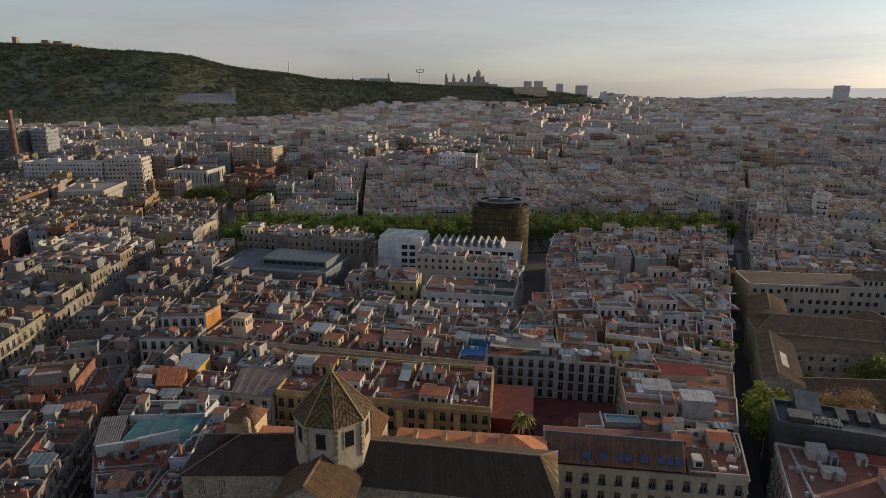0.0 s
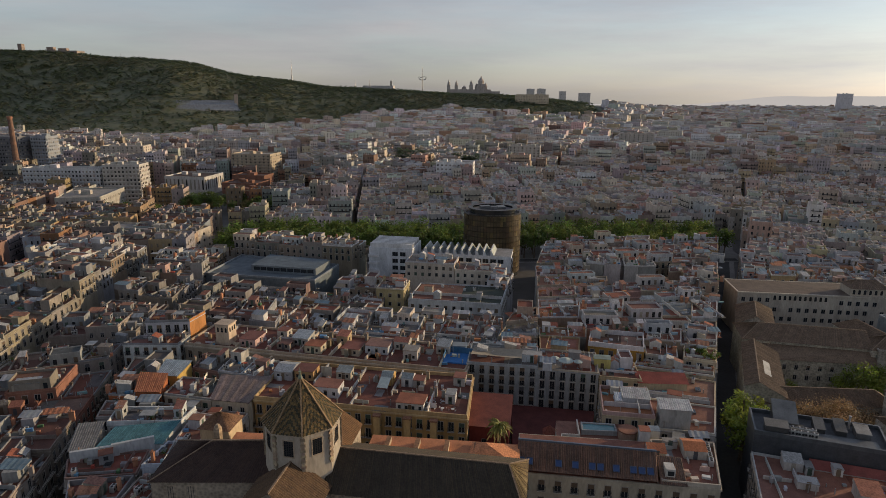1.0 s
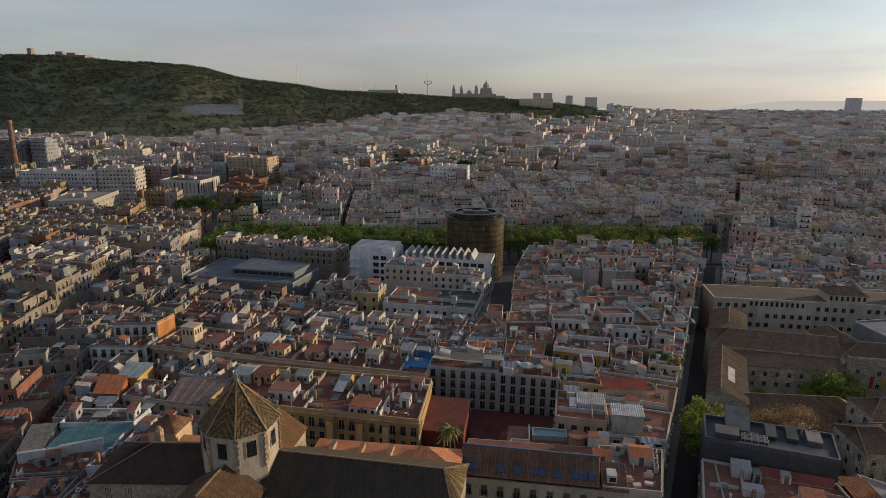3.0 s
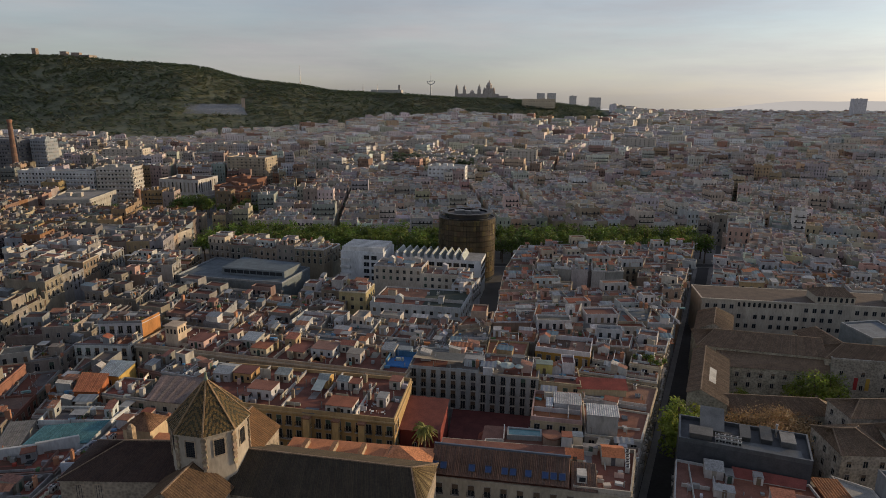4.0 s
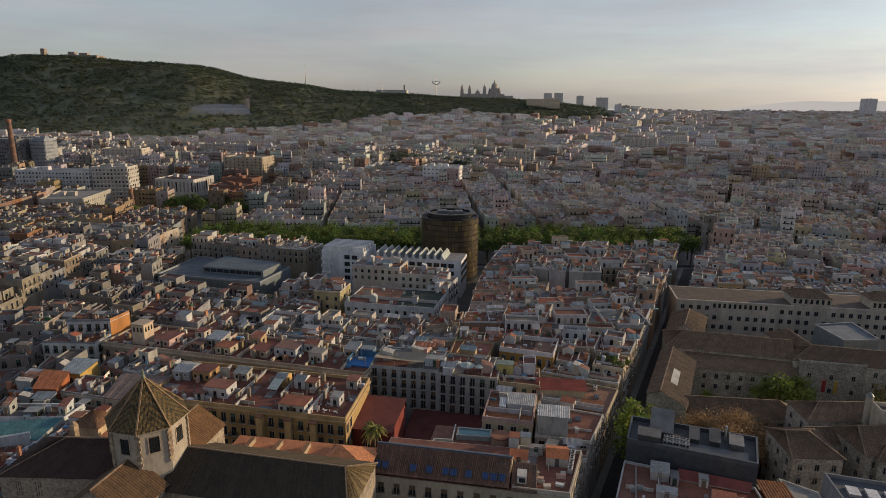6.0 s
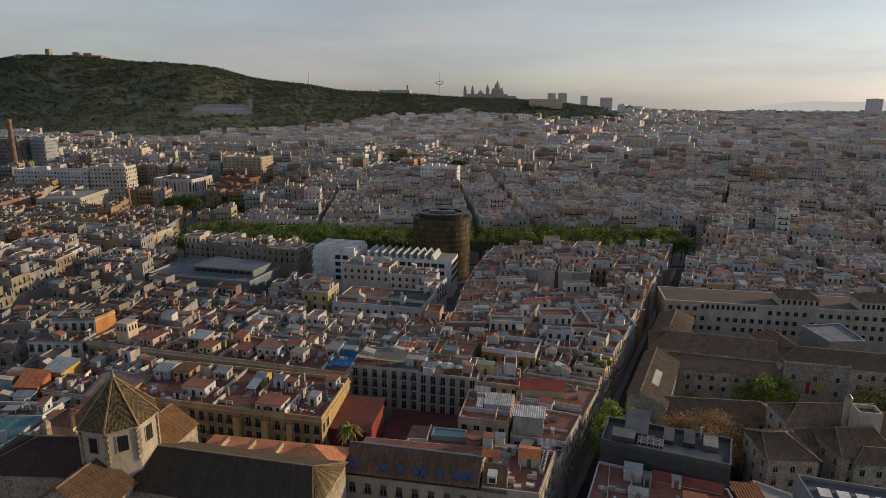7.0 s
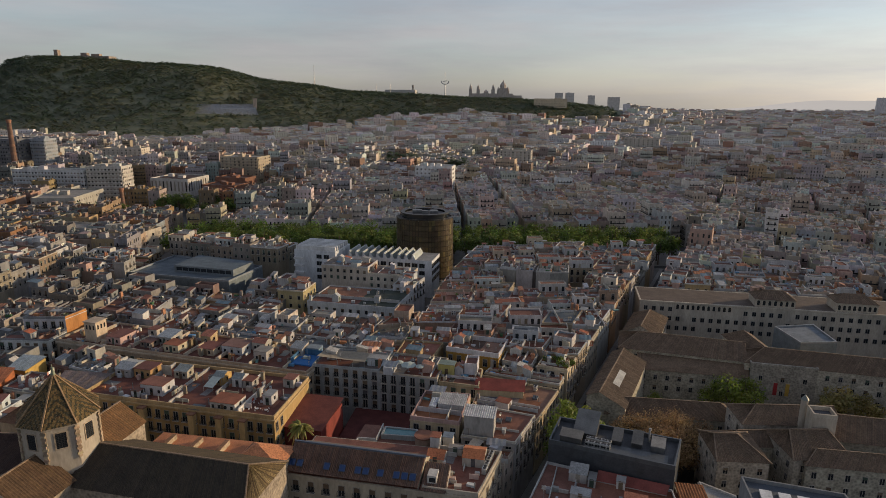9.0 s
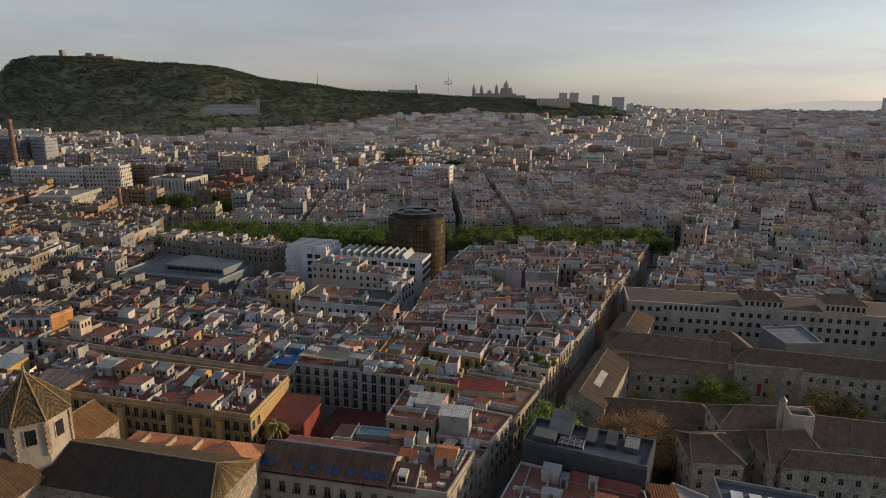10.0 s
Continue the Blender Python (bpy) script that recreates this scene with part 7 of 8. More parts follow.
for name, x, y, z, sx, sy, h, c, lid, label in (("roof_cabin", 26.8, 167.6, 18.94, 5.6, 3.0, 2.3, (0.52, 0.56, 0.58), (0.42, 0.43, 0.43), "white cabin with blue-grey front on a roof terrace"), ("roof_cabin", 46.9, 167.4, 17.24, 4.6, 3.0, 3.2, (0.50, 0.44, 0.16), (0.30, 0.38, 0.34), "yellow cabin with green roof on a roof terrace"), ("roof_cabin", 6.0, 174.4, 18.22, 4.0, 3.0, 2.4, (0.20, 0.30, 0.40), (0.30, 0.36, 0.40), "blue-painted cabin behind a blue roof terrace")):
    m = Mesh()
    hut(m, x, y, z, sx, sy, h, -0.12, random.Random(int(x)), c, 0, lid)
    solid(name, m, label, "cabin", "roof cabins")


def parasol_data(r, tint):
    m = Mesh()
    m.tube(0, 0, 0, 2.4, 0.04, 0.04, METAL, (0.4, 0.4, 0.4), n=6)
    m.tube(0, 0, 0, 0.1, 0.35, 0.3, METAL, (0.3, 0.3, 0.3), n=10)
    ring = [(r * math.cos(i * math.pi / 4), r * math.sin(i * math.pi / 4), 2.15) for i in range(8)]
    for i in range(8):
        m.face([ring[i], ring[(i + 1) % 8], (0, 0, 2.75)], CLOTH, tint)
        a, b = ring[i], ring[(i + 1) % 8]
        m.face([(a[0], a[1], 1.95), (b[0], b[1], 1.95), b, a], CLOTH, tint)
    return m.data("parasol")


for k, (x, y, z) in enumerate(((36.1, 164.6, 18.44), (33.2, 166.0, 18.44), (39.4, 163.9, 18.44))):
    tagged(placed("parasol", parasol_data(2.2 if k == 0 else 1.3, (0.33, 0.38, 0.36)), None, (x, y, z), 0.3 * k), "grey-white fabric parasol on the roof terrace", "parasol", "terrace parasols")


def chair_data():
    m = Mesh()
    m.prism(rect(0, 0, 0.45, 0.45), 0.42, 0.46, PLASTER, (0.62, 0.62, 0.62), bottom=True)
    m.prism(rect(0, 0.2, 0.45, 0.04), 0.46, 0.85, PLASTER, (0.62, 0.62, 0.62))
    for x in (-0.2, 0.2):
        for y in (-0.2, 0.2):
            m.bar((x, y, 0), (x, y, 0.43), 0.02, METAL, (0.5, 0.5, 0.5))
    return m.data("terrace_chair")


def table_data():
    m = Mesh()
    m.tube(0, 0, 0.70, 0.74, 0.45, 0.45, PLASTER, (0.64, 0.64, 0.64), n=14)
    m.tube(0, 0, 0, 0.70, 0.04, 0.04, METAL, (0.4, 0.4, 0.4), n=6)
    m.tube(0, 0, 0, 0.05, 0.28, 0.25, METAL, (0.4, 0.4, 0.4), n=10)
    return m.data("terrace_table")


CHAIR, TABLE = chair_data(), table_data()
for k in range(7):
    x, y = -3.0 + (k % 4) * 2.5, 139.0 + (k // 4) * 3.4 - 0.4 * (k % 4)
    tagged(placed("terrace_table", TABLE, None, (x, y, 18.42), 0), "small round white table on the red roof terrace", "table", "terrace tables")
    for a in (0.4, 2.5, 4.4):
        tagged(placed("terrace_chair", CHAIR, None, (x + 0.75 * math.cos(a + k), y + 0.75 * math.sin(a + k), 18.42), a + k - math.pi / 2), "white chair at a roof terrace table", "chair", "terrace chairs")

# tall blank party walls standing out of the block
rng = random.Random(97)
house([(61.6, 268.8), (68.6, 266.6), (71.0, 278.0), (64.0, 280.0)], 20.6, rng, (), (0.30, 0.28, 0.25), DECKS[4], label="tall grey-beige house with blank party wall", huts=1, attic=0)
house([(68.8, 266.2), (75.8, 265.2), (78.0, 277.0), (71.2, 278.0)], 20.6, rng, (), (0.46, 0.44, 0.41), DECKS[4], label="tall pale house with blank party wall", huts=1, attic=0)
# dark infill for an open gap: the gap's shadow is its wall colour
house([(75.9, 265.8), (77.2, 265.6), (79.2, 276.6), (78.1, 276.8)], 20.0, rng, (), (0.12, 0.11, 0.10), DECKS[4], label="narrow dark infill painted as the shadowed gap between party walls", huts=0, attic=0, rich=False)
house([(77.3, 264.6), (83.2, 264.2), (85.2, 276.2), (79.3, 276.6)], 20.8, rng, (), (0.44, 0.42, 0.39), DECKS[6], label="tall pale house with blank party wall", huts=1, attic=0)
house([(83.3, 264.2), (91.2, 265.8), (92.6, 277.0), (85.3, 276.2)], 20.4, rng, (), (0.30, 0.29, 0.27), DECKS[6], label="tall grey house with stained party wall", huts=1, attic=0)
block([(60.6, 253.6), (92.8, 247.6), (93.6, 263.4), (61.8, 265.6)], 121, (10.5, 12.0), lot=(9, 14), row=8.0)

# unseen houses added past the hospital to keep its courts in shade
block([(216.0, 84.0), (262.0, 92.0), (250.0, 200.0), (222.0, 190.0)], 118, (21.5, 25.0), lot=(11, 16), row=14.0, rich=False)


# ---- the wider city ----
GROVES = [(76, 800, 22, 50), (-52, 725, 36, 34), (9, 684, 30, 24)]     # middle, width and depth of groves
KEEP = [[(x - w / 2, y - d / 2), (x + w / 2, y - d / 2), (x + w / 2, y + d / 2), (x - w / 2, y + d / 2)] for x, y, w, d in GROVES] + [  # places that hold something else
    [(-185, 60), (225, 60), (225, 266), (-185, 312)], [(-140, 255), (128, 262), (192, 404), (-140, 381)], [(126, 255), (226, 255), (226, 303), (140, 303)], [(210, 80), (266, 80), (256, 206), (216, 206)], [(-235, 150), (-150, 150), (-150, 312), (-235, 312)],
    [(-262, 415), (-128, 405), (-120, 485), (-262, 485)], [(-300, 415), (-236, 415), (-236, 486), (-300, 486)], [(-300, 495), (-150, 490), (-150, 615), (-300, 615)],
    [(-360, 496), (-255, 496), (-255, 534), (-360, 534)], [(-480, 575), (-396, 575), (-396, 635), (-480, 635)], [(-28, 585), (34, 585), (34, 622), (-28, 622)],
    [(-235, 620), (-175, 620), (-175, 700), (-235, 700)], [(-60, 2180), (130, 2180), (130, 2300), (-60, 2300)], [(-626, 1410), (-508, 1470), (-540, 1535), (-650, 1476)]]


def plain_house(m, base, z, h, rng, level, wall=None):
    """A house of the wider city, in the district's joined mesh."""
    # paint by place: haze-paled walls and decks, shade-darkened decks at the left
    w, dk = shade(wall or rng.choice(HAZED_WALLS if level > 1 else WALLS if base[0][0] < -130 and base[0][1] < 620 else MID_WALLS), rng, 0.38), shade(rng.choice(DIM_DECKS if base[0][0] < -130 and base[0][1] < 620 else HAZED_DECKS), rng, 0.35)
    if rng.random() < 0.09:
        w = shade(rng.choice(((0.32, 0.20, 0.15), (0.42, 0.31, 0.20), (0.28, 0.17, 0.13), (0.46, 0.37, 0.25))), rng, 0.2)
    t = z + h
    n = 4
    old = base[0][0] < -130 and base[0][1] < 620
    # left side again: shade put into darker hut colours
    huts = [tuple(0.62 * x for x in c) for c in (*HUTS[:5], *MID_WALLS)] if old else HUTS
    for i in range(n):
        a, b = base[i], base[(i + 1) % n]
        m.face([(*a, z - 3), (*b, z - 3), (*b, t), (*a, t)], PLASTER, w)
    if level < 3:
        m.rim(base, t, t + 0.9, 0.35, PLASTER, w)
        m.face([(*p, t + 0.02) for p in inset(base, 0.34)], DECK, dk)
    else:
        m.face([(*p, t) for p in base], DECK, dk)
    cx, cy = middle(base)
    turn = math.atan2(base[1][1] - base[0][1], base[1][0] - base[0][0])
    wide, deep = math.dist(base[0], base[1]), math.dist(base[1], base[2])
    c, s = math.cos(turn), math.sin(turn)
    P = lambda a, b: (cx + c * a - s * b, cy + s * a + c * b)
    for _ in range(rng.choice((1, 1, 2)) if level < 3 else 1):
        sx, sy = rng.uniform(*((0.18, 0.36) if level == 1 else (0.25, 0.5))) * wide, rng.uniform(*((0.15, 0.32) if level == 1 else (0.2, 0.45))) * deep
        x, y = P(rng.uniform(-0.4, 0.4) * (wide - sx), rng.uniform(-0.45, 0.45) * (deep - sy))
        m.box(x, y, t, t + rng.uniform(1.9, 2.8), sx, sy, turn, PLASTER, shade(rng.choice((w, *huts)), rng), DECK, shade(rng.choice(HAZED_DECKS), rng, 0.3))
    if level == 1:
        for _ in range(4):
            x, y = P(rng.uniform(-0.42, 0.42) * wide, rng.uniform(-0.42, 0.42) * deep)
            m.box(x, y, t, t + rng.uniform(0.5, 1.6), rng.uniform(0.5, 1.6), rng.uniform(0.5, 1.4), turn, PLASTER, shade(rng.choice((*huts, (0.3, 0.14, 0.09), (0.2, 0.2, 0.21))), rng, 0.2))
        for _ in range(rng.randrange(1, 4)):
            x, y = P(rng.choice((-0.45, 0.45)) * wide, rng.uniform(-0.4, 0.4) * deep)
            m.box(x, y, t, t + rng.uniform(1.4, 2.6), 0.8, 0.9, turn, PLASTER, shade(w, rng))
    if level < 3:
        lean = rng.random()
        for i in (0, 1, 3):
            a, b = base[i], base[(i + 1) % 4]
            nx, ny = b[1] - a[1], a[0] - b[0]
            k = math.hypot(nx, ny)
            nx, ny = nx / k, ny / k
            if nx * (60 - cx) + ny * (0 - cy) < 0.05 * math.hypot(cx, cy) or (i != 0 and lean < 0.45):
                continue
            cols, rows = max(1, int(k / (2.4 if level == 1 else 3.6))), max(2, min(5, int(h / 3.4)))
            ux, uy = (b[0] - a[0]) / k, (b[1] - a[1]) / k
            ledge = level == 1 and rng.random() < 0.6
            for r in range(rows):
                zz = t - 0.7 - 3.4 * (r + 1) + 1.1
                if ledge:
                    p0, p1 = (a[0] + ux * 0.6, a[1] + uy * 0.6), (b[0] - ux * 0.6, b[1] - uy * 0.6)
                    m.prism([(p0[0] + nx * 0.7, p0[1] + ny * 0.7), (p1[0] + nx * 0.7, p1[1] + ny * 0.7), p1, p0], zz - 0.62, zz - 0.5, PLASTER, w, bottom=True)
                    m.prism([(p0[0] + nx * 0.7, p0[1] + ny * 0.7), (p1[0] + nx * 0.7, p1[1] + ny * 0.7), (p1[0] + nx * 0.64, p1[1] + ny * 0.64), (p0[0] + nx * 0.64, p0[1] + ny * 0.64)], zz - 0.1, zz + 0.42, IRON)
                for q in range(cols):
                    x, y = a[0] + (b[0] - a[0]) * (q + 0.5) / cols + nx * 0.05, a[1] + (b[1] - a[1]) * (q + 0.5) / cols + ny * 0.05
                    # half the panes are paler panels, greyed as haze would grey them
                    m.face([(x - ux * 0.45, y - uy * 0.45, zz - 0.4), (x + ux * 0.45, y + uy * 0.45, zz - 0.4), (x + ux * 0.45, y + uy * 0.45, zz + 1.5), (x - ux * 0.45, y - uy * 0.45, zz + 1.5)], *((GLASS,) if rng.random() < 0.5 else (SHUTTER, rng.choice(((0.20, 0.17, 0.14), (0.28, 0.25, 0.21), (0.14, 0.12, 0.10))))))


DISTRICT = {}


def quarter(turn, ox, oy, bx, by, street, lot, level, ok, high, seed, row=13.0, tall=0.05, slip=0.0):
    """Fills the ground where ok(x, y) holds with blocks of houses on a turned grid."""
    rng = random.Random(seed)
    c, s = math.cos(turn), math.sin(turn)
    span = 3900 // min(bx, by) + 2
    for i in range(-int(4200 / bx), int(4200 / bx)):
        for j in range(-int(1500 / by), int(4500 / by)):
            u, v = i * (bx + street) + (slip * bx * math.sin(j * 2.4) if slip else 0), j * (by + street)
            x, y = ox + c * (u + bx / 2) - s * (v + by / 2), oy + s * (u + bx / 2) + c * (v + by / 2)
            w = lambda a, b: (ox + c * (u + a) - s * (v + b), oy + s * (u + a) + c * (v + b))
            if y < 80 or y > 3700 or abs(x - 33) > 0.80 * y + 90 or not any(ok(*w(a, b)) for a in (0, bx / 2, bx) for b in (0, by / 2, by)):
                continue
            h0 = rng.uniform(*high)
            key = (level, int((x + 5000) // (350 * level)), int(y // (350 * level)))
            m = DISTRICT.setdefault(key, Mesh())
            for base, k, cols, r, rows in lots([w(0, 0), w(bx, 0), w(bx, by), w(0, by)], rng, lot, row):
                cx, cy = middle(base)
                if any(inside((cx, cy), q) for q in KEEP) or wooded(cx, cy) or not ok(cx, cy):
                    continue
                h = h0 + rng.uniform(-1.1, 1.1)
                if 0 < r < rows - 1 and rng.random() < 0.16:
                    h *= 0.84
                elif rng.random() < tall:
                    h += rng.uniform(4, 9)
                plain_house(m, base, land(cx, cy), h, rng, level)


hx = math.atan2(-HX, HY)
right_of = lambda x, y: (x - 62) * HY - (y - 122) * HX > 10.5
quarter(radians(9.7), -236.0, 100.0, 40, 84, 6.5, (8, 12.5), 1, lambda x, y: x < -125 and y < 520, (16.2, 18.6), 201, tall=0.03)
quarter(hx, *along(0, 10.2), 62, 46, 4.2, (6.5, 11), 1, lambda x, y: right_of(x, y) and y < 640 and (y > 262 or x > 230), (15.2, 19.0), 202, tall=0.05, slip=0.5)
over = lambda x, y: (x - 40.3) * 0.9925 + (y - 391.8) * 0.122          # metres across from a narrow street behind the hotel
past = lambda x, y: 388 + (x + 140) * 0.07 <= y < 640 and x > -130 and not right_of(x, y)
row_at = lambda s: (40.3 + 0.9925 * s, 391.8 + 0.122 * s - 1.5)
quarter(radians(7), *row_at(-2.4 - 98 - 102), 98, 58, 4.0, (7, 15), 1, lambda x, y: past(x, y) and over(x, y) < -2, (14.5, 18.5), 203, tall=0.10)
quarter(radians(7), *row_at(2.4), 32.4, 72, 4.6, (7, 12), 1, lambda x, y: past(x, y) and 2 < over(x, y) < 35, (14.5, 17.5), 209, tall=0.05)
quarter(radians(7), *row_at(39.6), 98, 58, 4.0, (7, 15), 1, lambda x, y: past(x, y) and over(x, y) > 39, (14.5, 18.5), 210, tall=0.08)
quarter(radians(14), -150.0, 520.0, 66, 60, 8.0, (9, 14), 1, lambda x, y: 520 <= y < 900 and x <= -130, (17, 23), 204, tall=0.14, slip=0.4)
quarter(radians(-12), 0.0, 640.0, 70, 62, 6.5, (8, 20), 1, lambda x, y: 640 <= y < 900 and x > -130, (16, 22), 205, tall=0.12, slip=0.5)
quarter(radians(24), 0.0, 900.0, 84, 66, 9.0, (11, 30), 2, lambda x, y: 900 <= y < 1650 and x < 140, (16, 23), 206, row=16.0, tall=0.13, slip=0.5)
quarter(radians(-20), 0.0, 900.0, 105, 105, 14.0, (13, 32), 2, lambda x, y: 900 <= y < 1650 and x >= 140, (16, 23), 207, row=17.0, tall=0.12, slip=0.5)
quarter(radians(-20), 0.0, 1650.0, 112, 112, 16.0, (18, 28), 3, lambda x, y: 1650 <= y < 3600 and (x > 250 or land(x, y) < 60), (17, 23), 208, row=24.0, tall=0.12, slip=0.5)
for key in sorted(DISTRICT):
    solid("city_district", DISTRICT[key], "dense district of pale plastered houses with clay roofs", kind="stuff")


# ---- single buildings of the middle distance ----
def slab(name, base, h, wall, label, floors, cols, roof=(0.4, 0.38, 0.35), z=0.0, glass_h=1.5, category="building", faces=(0, 1), group="", bands=False):
    """A large building with a parapet, roof plant and rows of windows, each a part."""
    rng = random.Random(len(label) + int(h * 10))
    e = thing(name, (*middle(base), z), label, category, group)
    m = Mesh()
    m.prism(base, z, z + h, PLASTER, wall, DECK, roof)
    part("wall", m, e)
    m = Mesh()
    m.rim(base, z + h + 0.01, z + h + 1.1, 0.4, PLASTER, wall)
    part("parapet", m, e)
    for i in faces:
        a, b = Vector(base[i]), Vector(base[(i + 1) % 4])
        run = (b - a).length
        d = (b - a).normalized()
        o = Vector((d.y, -d.x)) * 0.06
        n = cols if i == 0 else max(2, round(cols * run / (Vector(base[1]) - Vector(base[0])).length))
        rows_far = Mesh()
        for f in range(floors):
            zz = z + h - (f + 1) * h / (floors + 0.4) + 0.9
            m = rows_far if a.y > 620 else Mesh()
            for k in range(n):
                c = a.lerp(b, (k + 0.5) / n) + o
                w = d * min(run / n * 0.24, 0.75)
                # paler panels in half the windows carry the haze over them
                m.face([(c.x - w.x, c.y - w.y, zz), (c.x + w.x, c.y + w.y, zz), (c.x + w.x, c.y + w.y, zz + glass_h), (c.x - w.x, c.y - w.y, zz + glass_h)], *((GLASS,) if rng.random() < 0.5 else (SHUTTER, shade((0.24, 0.21, 0.18), rng, 0.3))))
            if m is not rows_far:
                tagged(part("window_band", m, e), kind="stuff")
            if bands:
                m, u = Mesh(), Vector((d.y, -d.x)) * 0.95
                a0, b0 = a + d * run * 0.03, b - d * run * 0.03
                m.prism([tuple(a0 + u), tuple(b0 + u), tuple(b0), tuple(a0)], zz - 1.0, zz + 0.05, PLASTER, shade(wall, rng, 0.06), bottom=True)
                part("balcony_band", m, e)
        if rows_far.f:
            tagged(part("window_grid", rows_far, e, "rows of plain windows"), kind="stuff")
    cx, cy = middle(base)
    for _ in range(3):
        u, v = rng.uniform(0.2, 0.8), rng.uniform(0.3, 0.7)
        p = (Vector(base[0]).lerp(Vector(base[1]), u)).lerp(Vector(base[3]).lerp(Vector(base[2]), u), v)
        m = Mesh()
        m.box(p.x, p.y, z + h + 0.01, z + h + rng.uniform(2, 3.5), rng.uniform(3, 6), rng.uniform(3, 5), math.atan2(base[1][1] - base[0][1], base[1][0] - base[0][0]), PLASTER, shade(wall, rng))
        part("roof_hut", m, e)
    return e


slab("white_office_block", [(-19, 592), (16, 588), (18, 606), (-17, 610)], 28, (0.76, 0.75, 0.73), "white slab office block with plain window rows", 7, 9)
slab("white_apartment_block", [(-357, 505), (-293, 506), (-293, 520), (-357, 519)], 29, (0.60, 0.60, 0.595), "long white apartment block with window rows", 8, 22, bands=True)
slab("white_apartment_block", [(-291.5, 508), (-262, 512), (-263, 530), (-292.5, 526)], 32, (0.54, 0.51, 0.46), "cream apartment block with window rows", 9, 10, bands=True)
slab("office_tower", [(-474, 604), (-425, 600), (-421, 626), (-470, 630)], 47, (0.20, 0.20, 0.21), "dark grey office tower with horizontal window bands", 13, 16, bands=True)
slab("office_tower", [(-419, 610), (-402, 608), (-400, 624), (-417, 626)], 47, (0.34, 0.37, 0.40), "pale glass-fronted office tower beside a brick chimney", 13, 6, bands=True)
slab("apartment_tower", [(-232, 640), (-190, 636), (-186, 662), (-228, 666)], 29, (0.46, 0.39, 0.29), "tall ochre apartment building with balcony rows", 9, 9, bands=True, group="tall apartment houses")
slab("apartment_tower", [(-395, 690), (-350, 694), (-352, 716), (-397, 712)], 31, (0.56, 0.50, 0.42), "tall beige apartment building", 10, 9, group="tall apartment houses")
slab("public_building", [(-281, 427), (-252, 433), (-259, 480), (-294, 470)], 18, (0.42, 0.40, 0.35), "large cream public building with flat roof", 4, 9)
for base, h in (([(60, 742), (96, 736), (99, 756), (63, 762)], 31), ([(-75, 905), (-30, 900), (-28, 918), (-73, 923)], 30), ([(-20, 960), (40, 955), (42, 975), (-18, 980)], 28), ([(420, 640), (455, 628), (461, 646), (426, 658)], 26), ([(250, 1000), (300, 985), (306, 1005), (256, 1020)], 30), ([(520, 930), (560, 916), (568, 936), (528, 950)], 29), ([(-330, 800), (-290, 806), (-293, 826), (-333, 820)], 29)):
    slab("apartment_tower", base, h, (0.50, 0.46, 0.40), "tall tan apartment building above the roofs", 10, 8, group="tall apartment houses")
for base, h in (([(-204, 538), (-172, 533), (-168, 560), (-200, 565)], 14), ([(-187, 505), (-168, 503), (-166, 530), (-185, 532)], 12), ([(-205, 567), (-174, 562), (-171, 582), (-202, 587)], 17)):
    slab("brick_parish_building", base, h, (0.24, 0.12, 0.08), "dark red brick building with stepped flat roofs", 2, 7, roof=(0.15, 0.085, 0.065), group="brick buildings")
slab("columned_hall", [(-265, 560), (-226, 555), (-222, 590), (-261, 595)], 16, (0.55, 0.53, 0.5), "hall with white columns and dark roof", 1, 10, roof=(0.10, 0.06, 0.05), glass_h=9)
slab("long_school", [(-208, 345), (-142, 336), (-140, 352), (-206, 361)], 16, (0.5, 0.44, 0.36), "long beige school building with flat grey roof", 4, 14)
slab("dark_tower", [(1672, 2900), (1719, 2890), (1722, 2930), (1675, 2940)], 91, (0.6, 0.6, 0.62), "lone dark high-rise tower in the distance", 8, 5)
for k, (x, h, w) in enumerate(((349, 104, 40), (405, 105, 44), (525, 92, 34), (630, 84, 60))):
    slab("far_tower", [(x, 3500), (x + w, 3500), (x + w, 3530), (x, 3530)], h, (0.62, 0.58, 0.55), "far apartment tower behind the hill", 5, 5, group="far towers")


def brick_chimney(x, y, h, r):
    e = thing("factory_chimney", (x, y, 0), "tall round brick factory chimney", "chimney")
    m = Mesh()
    for k in range(24):
        m.tube(x, y, h * k / 24, h * (k + 1) / 24, r * (1 - 0.4 * k / 24), r * (1 - 0.4 * (k + 1) / 24), BRICK, (0.16, 0.10, 0.075) if k % 3 else (0.21, 0.12, 0.085), n=14, cap=False)
    part("shaft", m, e)
    m = Mesh()
    m.tube(x, y, h - 2, h + 0.3, r * 0.62, r * 0.78, BRICK, (0.32, 0.16, 0.10), n=14)
    m.tube(x, y, h + 0.3, h + 0.9, r * 0.78, r * 0.7, BRICK, (0.28, 0.14, 0.09), n=14)
    part("crown", m, e)


brick_chimney(-419.0, 586.0, 67.0, 3.3)
brick_chimney(-221.9, 445.4, 24.0, 2.2)

# park trees of the middle distance
rng = random.Random(13)
for k in range(60):
    if k < 30:
        x, y = rng.uniform(-258, -205), rng.uniform(417, 442)
    else:
        x, y = rng.uniform(-215, -132), rng.uniform(462, 492)
    tree((PLANES + OLIVES)[rng.randrange(6)], x, y, rng.uniform(0, 6.3), rng.uniform(0.7, 1.05), "leafy tree in a small park among houses", "park trees")


